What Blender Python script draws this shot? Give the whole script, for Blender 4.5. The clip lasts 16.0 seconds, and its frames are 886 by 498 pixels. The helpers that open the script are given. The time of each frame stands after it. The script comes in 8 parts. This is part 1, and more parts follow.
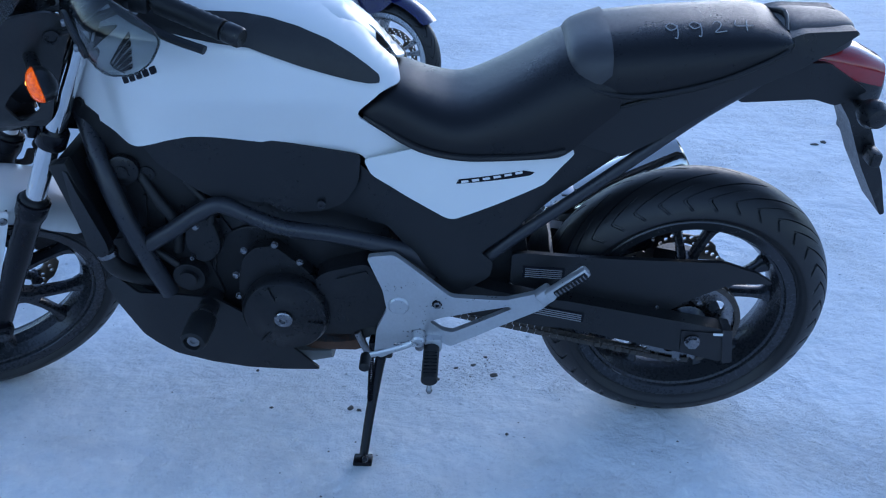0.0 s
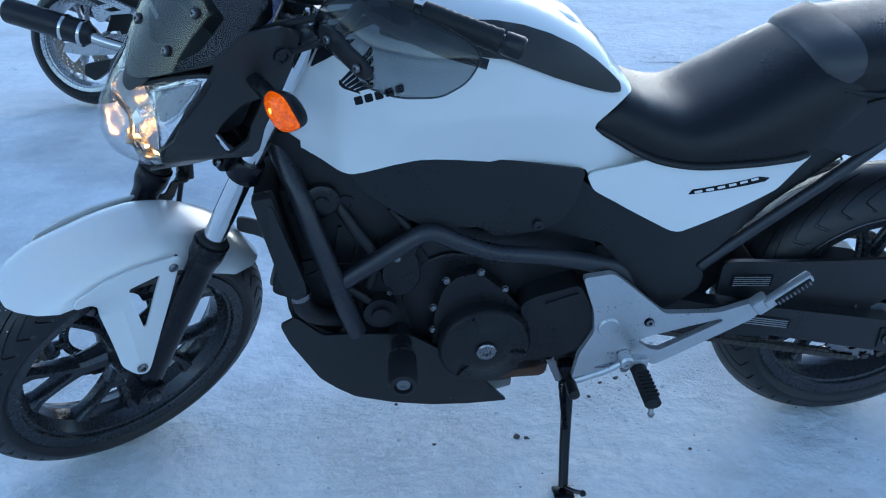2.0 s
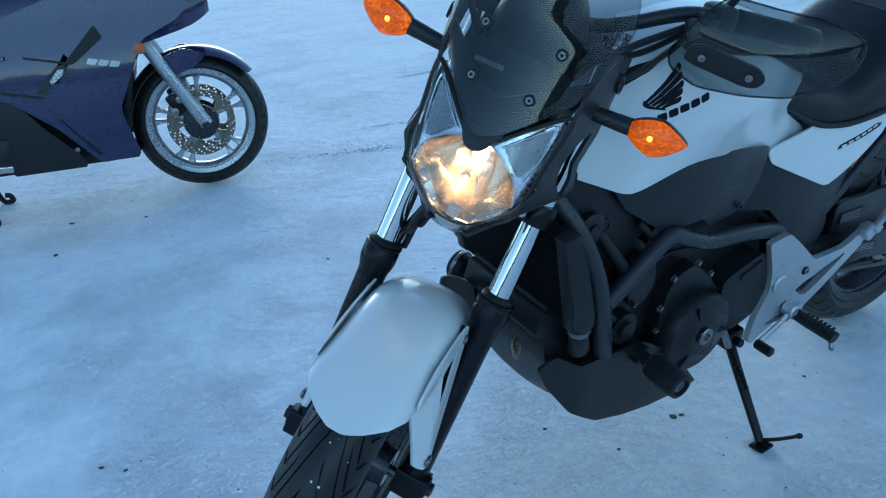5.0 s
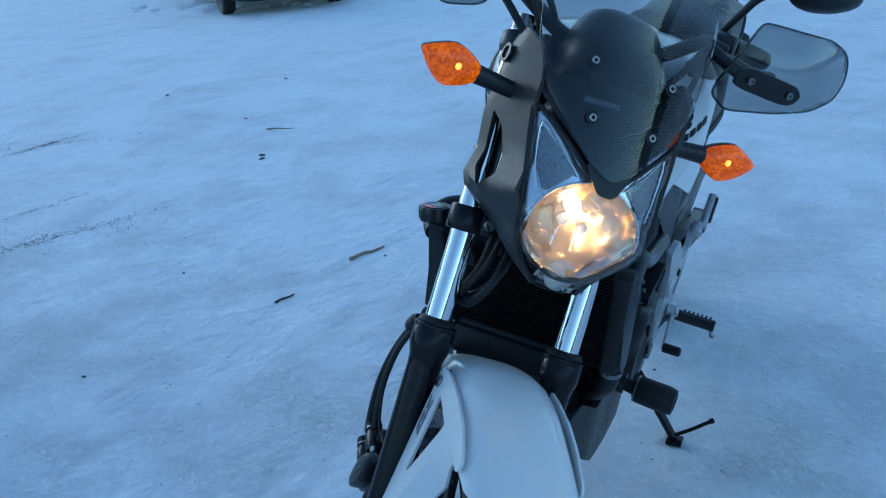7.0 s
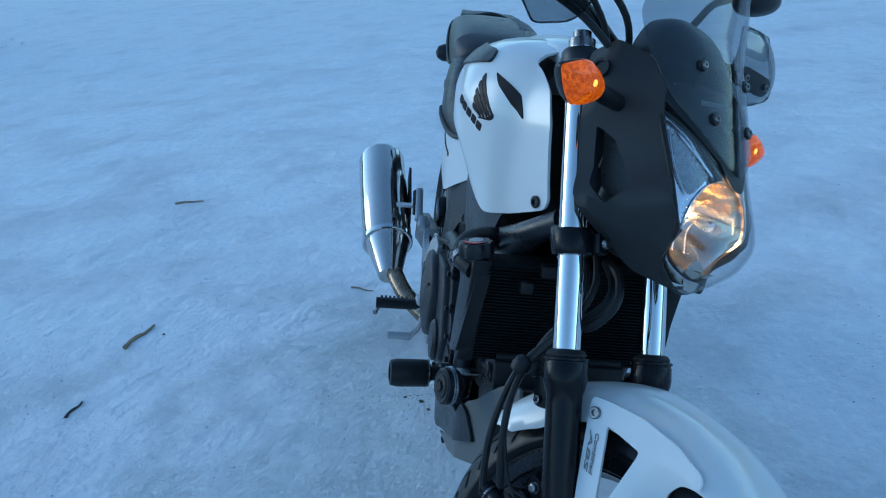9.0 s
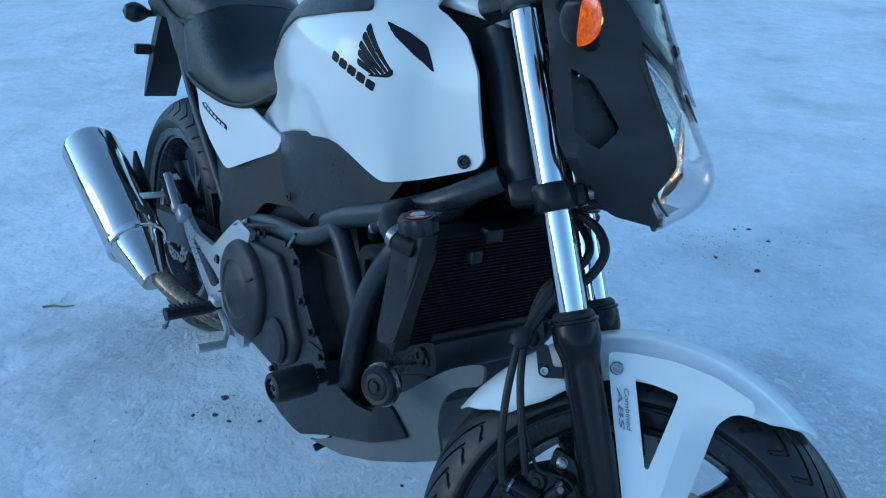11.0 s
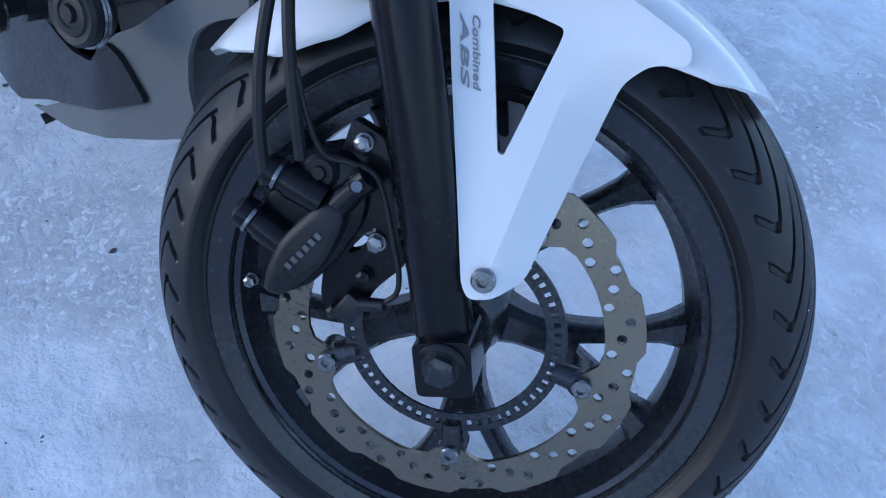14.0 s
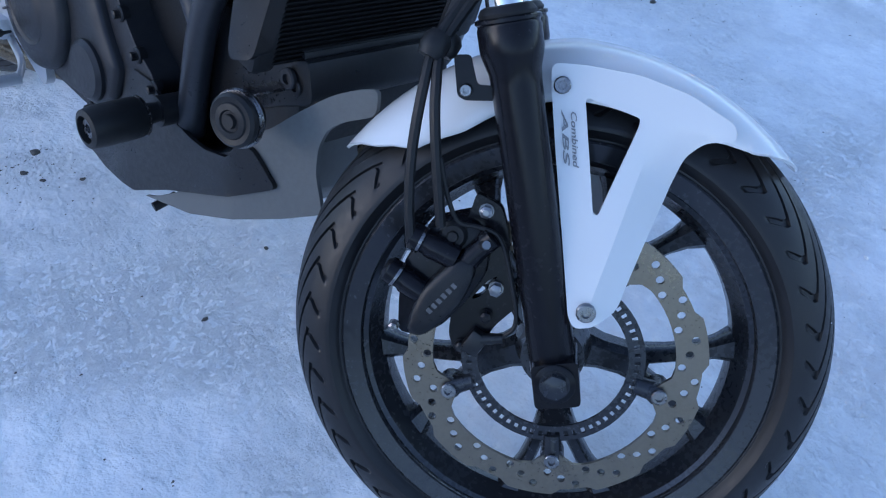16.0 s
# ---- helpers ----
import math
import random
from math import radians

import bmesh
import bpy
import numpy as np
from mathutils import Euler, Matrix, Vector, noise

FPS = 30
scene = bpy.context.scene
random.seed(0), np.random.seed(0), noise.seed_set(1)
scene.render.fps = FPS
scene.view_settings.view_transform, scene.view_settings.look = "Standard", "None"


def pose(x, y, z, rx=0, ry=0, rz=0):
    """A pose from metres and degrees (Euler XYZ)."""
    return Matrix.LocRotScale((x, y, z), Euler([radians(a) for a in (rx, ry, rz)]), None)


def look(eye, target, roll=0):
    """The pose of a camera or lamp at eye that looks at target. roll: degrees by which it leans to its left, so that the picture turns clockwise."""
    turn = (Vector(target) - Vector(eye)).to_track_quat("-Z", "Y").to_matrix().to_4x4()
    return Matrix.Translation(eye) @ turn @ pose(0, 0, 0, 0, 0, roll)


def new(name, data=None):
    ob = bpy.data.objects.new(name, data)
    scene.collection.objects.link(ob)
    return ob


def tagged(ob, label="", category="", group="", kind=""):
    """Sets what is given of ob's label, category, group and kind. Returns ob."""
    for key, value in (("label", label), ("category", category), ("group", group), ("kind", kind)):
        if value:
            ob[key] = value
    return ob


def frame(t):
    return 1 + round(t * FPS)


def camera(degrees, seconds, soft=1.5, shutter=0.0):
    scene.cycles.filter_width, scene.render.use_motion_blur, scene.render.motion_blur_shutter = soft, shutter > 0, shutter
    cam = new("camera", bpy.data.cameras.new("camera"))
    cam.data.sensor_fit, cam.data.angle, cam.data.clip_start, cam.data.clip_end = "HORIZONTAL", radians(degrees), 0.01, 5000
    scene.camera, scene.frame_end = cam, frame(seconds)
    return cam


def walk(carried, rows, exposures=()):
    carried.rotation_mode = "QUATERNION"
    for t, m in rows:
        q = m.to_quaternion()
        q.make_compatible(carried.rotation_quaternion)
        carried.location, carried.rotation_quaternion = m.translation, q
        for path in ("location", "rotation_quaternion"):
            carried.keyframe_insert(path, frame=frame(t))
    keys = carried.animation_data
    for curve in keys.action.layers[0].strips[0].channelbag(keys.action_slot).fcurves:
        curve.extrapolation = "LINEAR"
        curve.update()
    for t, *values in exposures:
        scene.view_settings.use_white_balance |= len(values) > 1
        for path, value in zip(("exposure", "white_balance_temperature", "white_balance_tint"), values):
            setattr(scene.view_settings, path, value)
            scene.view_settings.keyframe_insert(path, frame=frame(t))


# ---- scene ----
cam = camera(55.00, 16.0, soft=1.15)

# seconds, place, turn
ROWS = [
    (0.0, 0.4818, 1.7518, 1.1238, 66.84, -1.08, -178.34),
    (0.5, 0.6274, 1.7452, 1.1054, 67.14, -1.11, -179.09),
    (1.0, 0.7634, 1.6739, 1.1104, 66.87, -0.98, -180.52),
    (1.5, 0.8861, 1.6062, 1.1129, 66.74, -0.77, -183.30),
    (2.0, 1.0841, 1.5943, 1.1140, 66.60, -0.54, -186.94),
    (2.5, 1.2725, 1.5763, 1.1326, 66.50, -0.14, -190.83),
    (3.0, 1.4096, 1.4875, 1.1095, 66.14, 0.76, -193.88),
    (3.5, 1.5301, 1.3923, 1.1281, 65.91, 0.93, -197.62),
    (4.0, 1.7106, 1.3587, 1.1355, 66.53, 0.51, -203.17),
    (4.5, 1.8980, 1.3317, 1.1501, 67.26, 1.86, -208.86),
    (4.7, 1.9451, 1.2933, 1.1491, 67.46, 3.22, -210.52),
    (6.8, 2.3760, 0.6471, 1.1658, 68.10, 4.42, -241.56),
    (7.0, 2.3749, 0.5718, 1.1747, 68.35, 4.10, -244.88),
    (7.5, 2.4242, 0.4051, 1.1837, 68.67, 2.82, -253.30),
    (8.0, 2.5416, 0.2173, 1.1831, 68.47, 2.55, -261.54),
    (8.5, 2.5212, 0.0604, 1.1831, 68.52, 3.75, -267.48),
    (8.7, 2.4811, -0.0150, 1.1880, 68.60, 4.22, -270.14),
    (10.8, 2.1330, -0.5698, 1.2055, 65.28, 3.54, -302.47),
    (11.0, 2.0943, -0.5754, 1.1914, 63.91, 2.75, -305.12),
    (11.5, 1.9899, -0.5716, 1.1430, 59.54, -0.12, -311.43),
    (12.0, 1.9040, -0.5273, 1.0686, 55.41, -2.75, -316.45),
    (12.5, 1.8879, -0.4095, 0.9929, 50.87, -4.82, -315.84),
    (13.0, 1.8835, -0.3162, 0.9268, 47.41, -4.73, -312.28),
    (13.5, 1.8752, -0.2876, 0.8951, 45.14, -3.13, -310.14),
    (14.0, 1.8757, -0.2787, 0.8820, 43.21, -2.47, -309.88),
    (14.5, 1.8909, -0.2797, 0.8833, 41.97, -2.42, -310.50),
    (15.0, 1.9122, -0.2995, 0.9035, 42.25, -2.30, -311.15),
    (15.5, 1.9139, -0.3679, 0.9513, 44.67, -2.40, -312.11),
    (16.0, 1.8836, -0.4823, 0.9941, 47.92, -2.10, -314.06),
]
EXPOSURES = [(0.0, 1.8, 6270, 16), (1.0, 1.75, 6450, 15), (2.5, 2.05, 6650, 4), (4.5, 1.82, 6480, -3), (7.0, 1.5, 5900, -1), (7.5, 1.41, 5900, 0), (8.7, 1.46, 5900, -2), (11.0, 1.75, 5850, -2), (11.5, 1.96, 6300, 11), (12.0, 2.12, 6570, 18), (13.5, 2.13, 6650, 19), (15.0, 2.07, 6600, 19), (16.0, 2.03, 6620, 19)]
walk(cam, [(t, pose(x, y, z, rx, ry, rz)) for t, x, y, z, rx, ry, rz in ROWS], EXPOSURES)

# ---- light: open dusk sky, sun just above the horizon behind thin cloud ----
world = bpy.data.worlds.new("dusk_sky")
scene.world = world
world.use_nodes = True
wn = world.node_tree
sky = wn.nodes.new("ShaderNodeTexSky")
sky.sky_type = "NISHITA"
sky.sun_disc = False
sky.sun_elevation = radians(17)
sky.sun_rotation = radians(203)
sky.air_density, sky.dust_density, sky.ozone_density = 1.0, 0.2, 3.0
wn.links.new(sky.outputs[0], wn.nodes["Background"].inputs[0])
wn.nodes["Background"].inputs[1].default_value = 0.10
sun = new("sun", bpy.data.lights.new("sun", "SUN"))
sun.data.energy, sun.data.angle, sun.data.color = 0.11, radians(25), (0.96, 0.97, 1.0)
sun.matrix_world = look((0, 0, 30), Vector((0, 0, 30)) - Vector((-0.374, -0.880, 0.292)))

# ---- materials ----
MATS = {}


def material(name, base, rough=0.5, metal=0.0, spread=0.15, grain=40.0, bump=0.0, bump_scale=300.0, coat=0.0, spec=0.5,
             emit=None, glow=0.0, trans=0.0, alpha=1.0, rough_spread=0.12, dirt=None, dirt_amount=0.0):
    """A surface with two scales of colour and gloss variation, and fine relief."""
    m = bpy.data.materials.new(name)
    m.use_nodes = True
    nt = m.node_tree
    b = nt.nodes["Principled BSDF"]
    tc = nt.nodes.new("ShaderNodeTexCoord")
    big = nt.nodes.new("ShaderNodeTexNoise")
    big.inputs["Scale"].default_value = grain / 6
    big.inputs["Detail"].default_value = 4
    fine = nt.nodes.new("ShaderNodeTexNoise")
    fine.inputs["Scale"].default_value = grain * 4
    fine.inputs["Detail"].default_value = 5
    nt.links.new(tc.outputs["Object"], big.inputs["Vector"])
    nt.links.new(tc.outputs["Object"], fine.inputs["Vector"])
    add = nt.nodes.new("ShaderNodeMath")
    add.operation = "ADD"
    nt.links.new(big.outputs[0], add.inputs[0])
    nt.links.new(fine.outputs[0], add.inputs[1])
    ramp = nt.nodes.new("ShaderNodeMapRange")
    ramp.inputs["From Min"].default_value, ramp.inputs["From Max"].default_value = 0.7, 1.3
    nt.links.new(add.outputs[0], ramp.inputs["Value"])
    mix = nt.nodes.new("ShaderNodeMix")
    mix.data_type = "RGBA"
    mix.inputs["A"].default_value = (*[c * (1 - spread) for c in base], 1)
    mix.inputs["B"].default_value = (*[min(1, c * (1 + spread)) for c in base], 1)
    nt.links.new(ramp.outputs[0], mix.inputs["Factor"])
    colour = mix.outputs["Result"]
    if dirt is not None:
        spots = nt.nodes.new("ShaderNodeTexNoise")
        spots.inputs["Scale"].default_value = grain * 0.6
        spots.inputs["Detail"].default_value = 8
        spots.inputs["Roughness"].default_value = 0.7
        nt.links.new(tc.outputs["Object"], spots.inputs["Vector"])
        cut = nt.nodes.new("ShaderNodeMapRange")
        cut.inputs["From Min"].default_value, cut.inputs["From Max"].default_value = 0.5, 0.72
        cut.inputs["To Max"].default_value = dirt_amount
        nt.links.new(spots.outputs[0], cut.inputs["Value"])
        mix2 = nt.nodes.new("ShaderNodeMix")
        mix2.data_type = "RGBA"
        mix2.inputs["B"].default_value = (*dirt, 1)
        nt.links.new(cut.outputs[0], mix2.inputs["Factor"])
        nt.links.new(colour, mix2.inputs["A"])
        colour = mix2.outputs["Result"]
    nt.links.new(colour, b.inputs["Base Color"])
    rr = nt.nodes.new("ShaderNodeMapRange")
    rr.inputs["From Min"].default_value, rr.inputs["From Max"].default_value = 0.7, 1.3
    rr.inputs["To Min"].default_value, rr.inputs["To Max"].default_value = max(0.02, rough - rough_spread), min(1, rough + rough_spread)
    nt.links.new(add.outputs[0], rr.inputs["Value"])
    nt.links.new(rr.outputs[0], b.inputs["Roughness"])
    b.inputs["Metallic"].default_value = metal
    b.inputs["Specular IOR Level"].default_value = spec
    b.inputs["Coat Weight"].default_value = coat
    b.inputs["Coat Roughness"].default_value = 0.06
    if bump:
        rel = nt.nodes.new("ShaderNodeTexNoise")
        rel.inputs["Scale"].default_value = bump_scale
        rel.inputs["Detail"].default_value = 3
        nt.links.new(tc.outputs["Object"], rel.inputs["Vector"])
        bp = nt.nodes.new("ShaderNodeBump")
        bp.inputs["Strength"].default_value = bump
        bp.inputs["Distance"].default_value = 0.001
        nt.links.new(rel.outputs[0], bp.inputs["Height"])
        nt.links.new(bp.outputs[0], b.inputs["Normal"])
    if emit:
        b.inputs["Emission Color"].default_value = (*emit, 1)
        b.inputs["Emission Strength"].default_value = glow
    b.inputs["Transmission Weight"].default_value = trans
    b.inputs["Alpha"].default_value = alpha
    MATS[name] = m
    return m


def clear(name, tint, rough=0.02, gloss=0.06):
    """Thin clear or smoked plastic: tinted see-through with a gloss coat."""
    m = bpy.data.materials.new(name)
    m.use_nodes = True
    nt = m.node_tree
    nt.nodes.remove(nt.nodes["Principled BSDF"])
    out = nt.nodes["Material Output"]
    tr = nt.nodes.new("ShaderNodeBsdfTransparent")
    tr.inputs[0].default_value = (*tint, 1)
    gl = nt.nodes.new("ShaderNodeBsdfGlossy")
    gl.inputs["Roughness"].default_value = rough
    fr = nt.nodes.new("ShaderNodeLayerWeight")
    fr.inputs["Blend"].default_value = 0.5
    steep = nt.nodes.new("ShaderNodeMath")
    steep.operation = "POWER"
    steep.inputs[1].default_value = 4.0
    nt.links.new(fr.outputs["Facing"], steep.inputs[0])
    amount = nt.nodes.new("ShaderNodeMapRange")
    amount.inputs["To Min"].default_value, amount.inputs["To Max"].default_value = gloss * 0.55, 0.6
    nt.links.new(steep.outputs[0], amount.inputs["Value"])
    mx = nt.nodes.new("ShaderNodeMixShader")
    nt.links.new(amount.outputs[0], mx.inputs[0])
    nt.links.new(tr.outputs[0], mx.inputs[1])
    nt.links.new(gl.outputs[0], mx.inputs[2])
    nt.links.new(mx.outputs[0], out.inputs["Surface"])
    MATS[name] = m
    return m


white_paint = material("pearl_white_paint", (0.72, 0.72, 0.715), 0.28, spread=0.008, grain=6, coat=0.6, rough_spread=0.004)
blue_paint = material("dark_blue_paint", (0.007, 0.008, 0.062), 0.22, spread=0.06, coat=0.8, rough_spread=0.05)
black_plastic = material("matt_black_plastic", (0.0068, 0.0073, 0.0088), 0.37, spread=0.2, bump=0.2, bump_scale=1400, spec=0.46, dirt=(0.020, 0.020, 0.022), dirt_amount=0.2)
grey_plastic = material("charcoal_plastic", (0.024, 0.024, 0.025), 0.40, spread=0.12, bump=0.2, bump_scale=1400, spec=0.35, dirt=(0.05, 0.05, 0.048), dirt_amount=0.2)
frame_paint = material("dark_grey_frame_paint", (0.021, 0.023, 0.029), 0.36, metal=0.1, spread=0.15, spec=0.48, dirt=(0.06, 0.058, 0.055), dirt_amount=0.25)
engine_black = material("black_engine_paint", (0.0105, 0.0108, 0.0125), 0.36, metal=0.1, spread=0.3, bump=0.3, bump_scale=700, spec=0.35, dirt=(0.035, 0.033, 0.032), dirt_amount=0.2)
cast_grey = material("cast_grey_cover_paint", (0.024, 0.025, 0.029), 0.44, metal=0.3, spread=0.15, bump=0.25, bump_scale=900, spec=0.4, dirt=(0.07, 0.065, 0.06), dirt_amount=0.3)
alloy = material("silver_painted_alloy", (0.50, 0.51, 0.53), 0.36, metal=0.7, spread=0.08, bump=0.1, bump_scale=800, dirt=(0.4, 0.39, 0.38), dirt_amount=0.2)
chrome = material("bright_chrome", (0.70, 0.70, 0.70), 0.06, metal=1.0, spread=0.03, rough_spread=0.03)
steel = material("zinc_steel", (0.24, 0.24, 0.25), 0.28, metal=1.0, spread=0.15, dirt=(0.16, 0.13, 0.10), dirt_amount=0.35)
brushed = material("polished_stainless", (0.60, 0.58, 0.55), 0.10, metal=1.0, spread=0.05, rough_spread=0.05)
disc_steel = material("brake_disc_steel", (0.215, 0.182, 0.148), 0.34, metal=1.0, spread=0.10, grain=60, dirt=(0.16, 0.115, 0.075), dirt_amount=0.35)
rusty_steel = material("rusted_steel", (0.085, 0.042, 0.026), 0.5, metal=0.5, spread=0.35, grain=30, dirt=(0.06, 0.05, 0.04), dirt_amount=0.5)
header_steel = material("heat_browned_steel", (0.26, 0.20, 0.14), 0.26, metal=0.8, spread=0.35, grain=30, dirt=(0.06, 0.05, 0.04), dirt_amount=0.6)
rubber = material("tyre_rubber", (0.0128, 0.0128, 0.0144), 0.42, spread=0.15, bump=0.15, bump_scale=600, spec=0.38, dirt=(0.024, 0.024, 0.026), dirt_amount=0.3)
rubber_black = material("black_rubber", (0.0105, 0.0108, 0.0120), 0.5, spread=0.2, bump=0.2, bump_scale=700, spec=0.35)
vinyl = material("black_seat_vinyl", (0.0050, 0.0052, 0.0066), 0.31, spread=0.12, bump=0.3, bump_scale=1800, spec=0.32, rough_spread=0.05)
vinyl_grey = material("grey_seat_vinyl", (0.035, 0.035, 0.038), 0.42, spread=0.1, bump=0.4, bump_scale=1500)
rim_paint = material("satin_black_rim_paint", (0.044, 0.047, 0.054), 0.25, metal=0.6, spread=0.10, spec=0.4, dirt=(0.05, 0.05, 0.05), dirt_amount=0.08)
slider_black = material("satin_black_fork", (0.0075, 0.0075, 0.010), 0.24, metal=0.0, spread=0.15, spec=0.22, rough_spread=0.05)
silver_paint = material("silver_body_paint", (0.42, 0.43, 0.45), 0.32, metal=0.6, spread=0.06, coat=0.3)
chalk = material("chalk_marker", (0.34, 0.34, 0.35), 0.8, spread=0.1)
decal_black = material("black_decal", (0.008, 0.008, 0.012), 0.40, spread=0.1, spec=0.15)
decal_grey = material("grey_decal", (0.22, 0.22, 0.23), 0.4, spread=0.1)
decal_dim = material("dim_grey_lettering", (0.10, 0.10, 0.105), 0.4, spread=0.1)
decal_white = material("white_decal", (0.7, 0.7, 0.7), 0.5, spread=0.05)
decal_red = material("red_decal", (0.6, 0.03, 0.04), 0.4, spread=0.1)
red_lens = material("red_lens", (0.28, 0.008, 0.012), 0.12, spread=0.1, coat=0.6)
amber_plain = material("lit_amber_lens", (0.36, 0.05, 0.002), 0.14, spread=0.45, grain=90, coat=0.15, spec=0.3, bump=0.5, bump_scale=260, emit=(1.0, 0.16, 0.004), glow=0.10)
amber_bulb = material("amber_bulb", (1.0, 0.5, 0.1), 0.3, emit=(1.0, 0.42, 0.04), glow=0.55)
bulb_glow = material("lit_headlight_bulb", (1, 0.8, 0.5), 0.3, emit=(1.0, 0.52, 0.20), glow=48.0)
reflector = material("headlight_reflector", (0.62, 0.56, 0.48), 0.15, metal=1.0, spread=0.04, rough_spread=0.03)
corner_grey = material("smoky_silver_panel", (0.27, 0.28, 0.29), 0.28, metal=0.9, spread=0.1, bump=0.3, bump_scale=900)
reflector_dim = material("headlight_inner_bezel", (0.85, 0.85, 0.86), 0.2, metal=1.0, spread=0.05)
smoke = clear("smoked_screen", (0.70, 0.72, 0.73), gloss=0.08)
smoke_light = clear("smoked_handguard", (0.60, 0.63, 0.64))
smoke_edge = clear("smoked_edge", (0.35, 0.38, 0.40))
clear_lens = clear("clear_headlight_lens", (0.97, 0.975, 0.98), rough=0.02)
core_black = material("radiator_core", (0.0045, 0.0048, 0.0055), 0.65, spread=0.2, spec=0.15)
gold = material("chain_metal", (0.1, 0.09, 0.08), 0.35, metal=0.9, spread=0.4, grain=200)


def amber_lens():
    """A lit amber lens: small prisms that pass the bulb's light unevenly, brightest near the bulb."""
    m = amber_plain
    nt = m.node_tree
    b = nt.nodes["Principled BSDF"]
    tc = nt.nodes.new("ShaderNodeTexCoord")
    cells = nt.nodes.new("ShaderNodeTexVoronoi")
    cells.inputs["Scale"].default_value = 330
    clouds = nt.nodes.new("ShaderNodeTexNoise")
    clouds.inputs["Scale"].default_value = 42
    clouds.inputs["Detail"].default_value = 3
    nt.links.new(tc.outputs["Object"], cells.inputs["Vector"])
    nt.links.new(tc.outputs["Object"], clouds.inputs["Vector"])
    mul = nt.nodes.new("ShaderNodeMath")
    mul.operation = "MULTIPLY"
    nt.links.new(cells.outputs["Color"], mul.inputs[0])
    nt.links.new(clouds.outputs[0], mul.inputs[1])
    power = nt.nodes.new("ShaderNodeMapRange")
    power.inputs["From Min"].default_value, power.inputs["From Max"].default_value = 0.08, 0.48
    power.inputs["To Min"].default_value, power.inputs["To Max"].default_value = 0.085, 0.24
    nt.links.new(mul.outputs[0], power.inputs["Value"])
    nt.links.new(power.outputs[0], b.inputs["Emission Strength"])
    tone = nt.nodes.new("ShaderNodeValToRGB")
    tone.color_ramp.elements[0].color = (1.0, 0.09, 0.001, 1)
    tone.color_ramp.elements[1].position = 0.5
    tone.color_ramp.elements[1].color = (1.0, 0.19, 0.003, 1)
    nt.links.new(mul.outputs[0], tone.inputs["Fac"])
    nt.links.new(tone.outputs[0], b.inputs["Emission Color"])
    return m


amber_glow = amber_lens()

# ---- building helpers ----
def part(name, bm, mat, parent, label="", m=None, sharp=38, bevel=0.0, sub=0):
    """Links a bmesh as one mesh object under a thing or a part."""
    bmesh.ops.recalc_face_normals(bm, faces=bm.faces)
    me = bpy.data.meshes.new(name)
    bm.to_mesh(me)
    bm.free()
    for p in me.polygons:
        p.use_smooth = True
    me.set_sharp_from_angle(angle=radians(sharp))
    me.materials.append(mat)
    ob = new(name, me)
    ob.parent = parent
    if m is not None:
        ob.matrix_basis = m
    if bevel:
        mod = ob.modifiers.new("bevel", "BEVEL")
        mod.width, mod.segments, mod.limit_method, mod.angle_limit = bevel, 2, "ANGLE", radians(40)
        mod.harden_normals = True
    if sub:
        mod = ob.modifiers.new("smooth", "SUBSURF")
        mod.levels = mod.render_levels = sub
    if label:
        ob["label"] = label
    return ob


def thing(name, m, label, category, group=""):
    ob = new(name)
    ob.empty_display_size = 0.1
    ob.matrix_world = m
    return tagged(ob, label, category, group)


def join(*bms):
    out = bms[0]
    for b in bms[1:]:
        me = bpy.data.meshes.new("tmp")
        b.to_mesh(me)
        b.free()
        out.from_mesh(me)
        bpy.data.meshes.remove(me)
    return out


def moved(bm, m):
    bmesh.ops.transform(bm, matrix=m, verts=bm.verts)
    return bm


def spline(points, n=6):
    """Catmull-Rom through the points."""
    p = [Vector(q) for q in points]
    if len(p) < 3 or n < 2:
        return p
    p = [2 * p[0] - p[1]] + p + [2 * p[-1] - p[-2]]
    out = []
    for a, b, c, d in zip(p, p[1:], p[2:], p[3:]):
        for i in range(n):
            t = i / n
            out.append(0.5 * (2 * b + (c - a) * t + (2 * a - 5 * b + 4 * c - d) * t * t + (3 * b - a - 3 * c + d) * t ** 3))
    return out + [p[-2]]


def tube(points, r, seg=10, n=6, flat=1.0, r_end=None):
    """A round (or flattened) bar swept along a smooth path, with closed ends."""
    path = spline(points, n)
    bm = bmesh.new()
    rings = []
    side = None
    for i, q in enumerate(path):
        d = (path[min(i + 1, len(path) - 1)] - path[max(i - 1, 0)]).normalized()
        if side is None:
            side = d.cross(Vector((0, 0, 1)) if abs(d.z) < 0.9 else Vector((0, 1, 0))).normalized()
        side = (side - d * side.dot(d)).normalized()
        up = d.cross(side)
        rad = r if r_end is None else r + (r_end - r) * i / (len(path) - 1)
        rings.append([bm.verts.new(q + rad * (math.cos(2 * math.pi * k / seg) * side * flat + math.sin(2 * math.pi * k / seg) * up)) for k in range(seg)])
    for a, b in zip(rings, rings[1:]):
        for k in range(seg):
            bm.faces.new((a[k], a[(k + 1) % seg], b[(k + 1) % seg], b[k]))
    bm.faces.new(rings[0][::-1])
    bm.faces.new(rings[-1])
    return bm


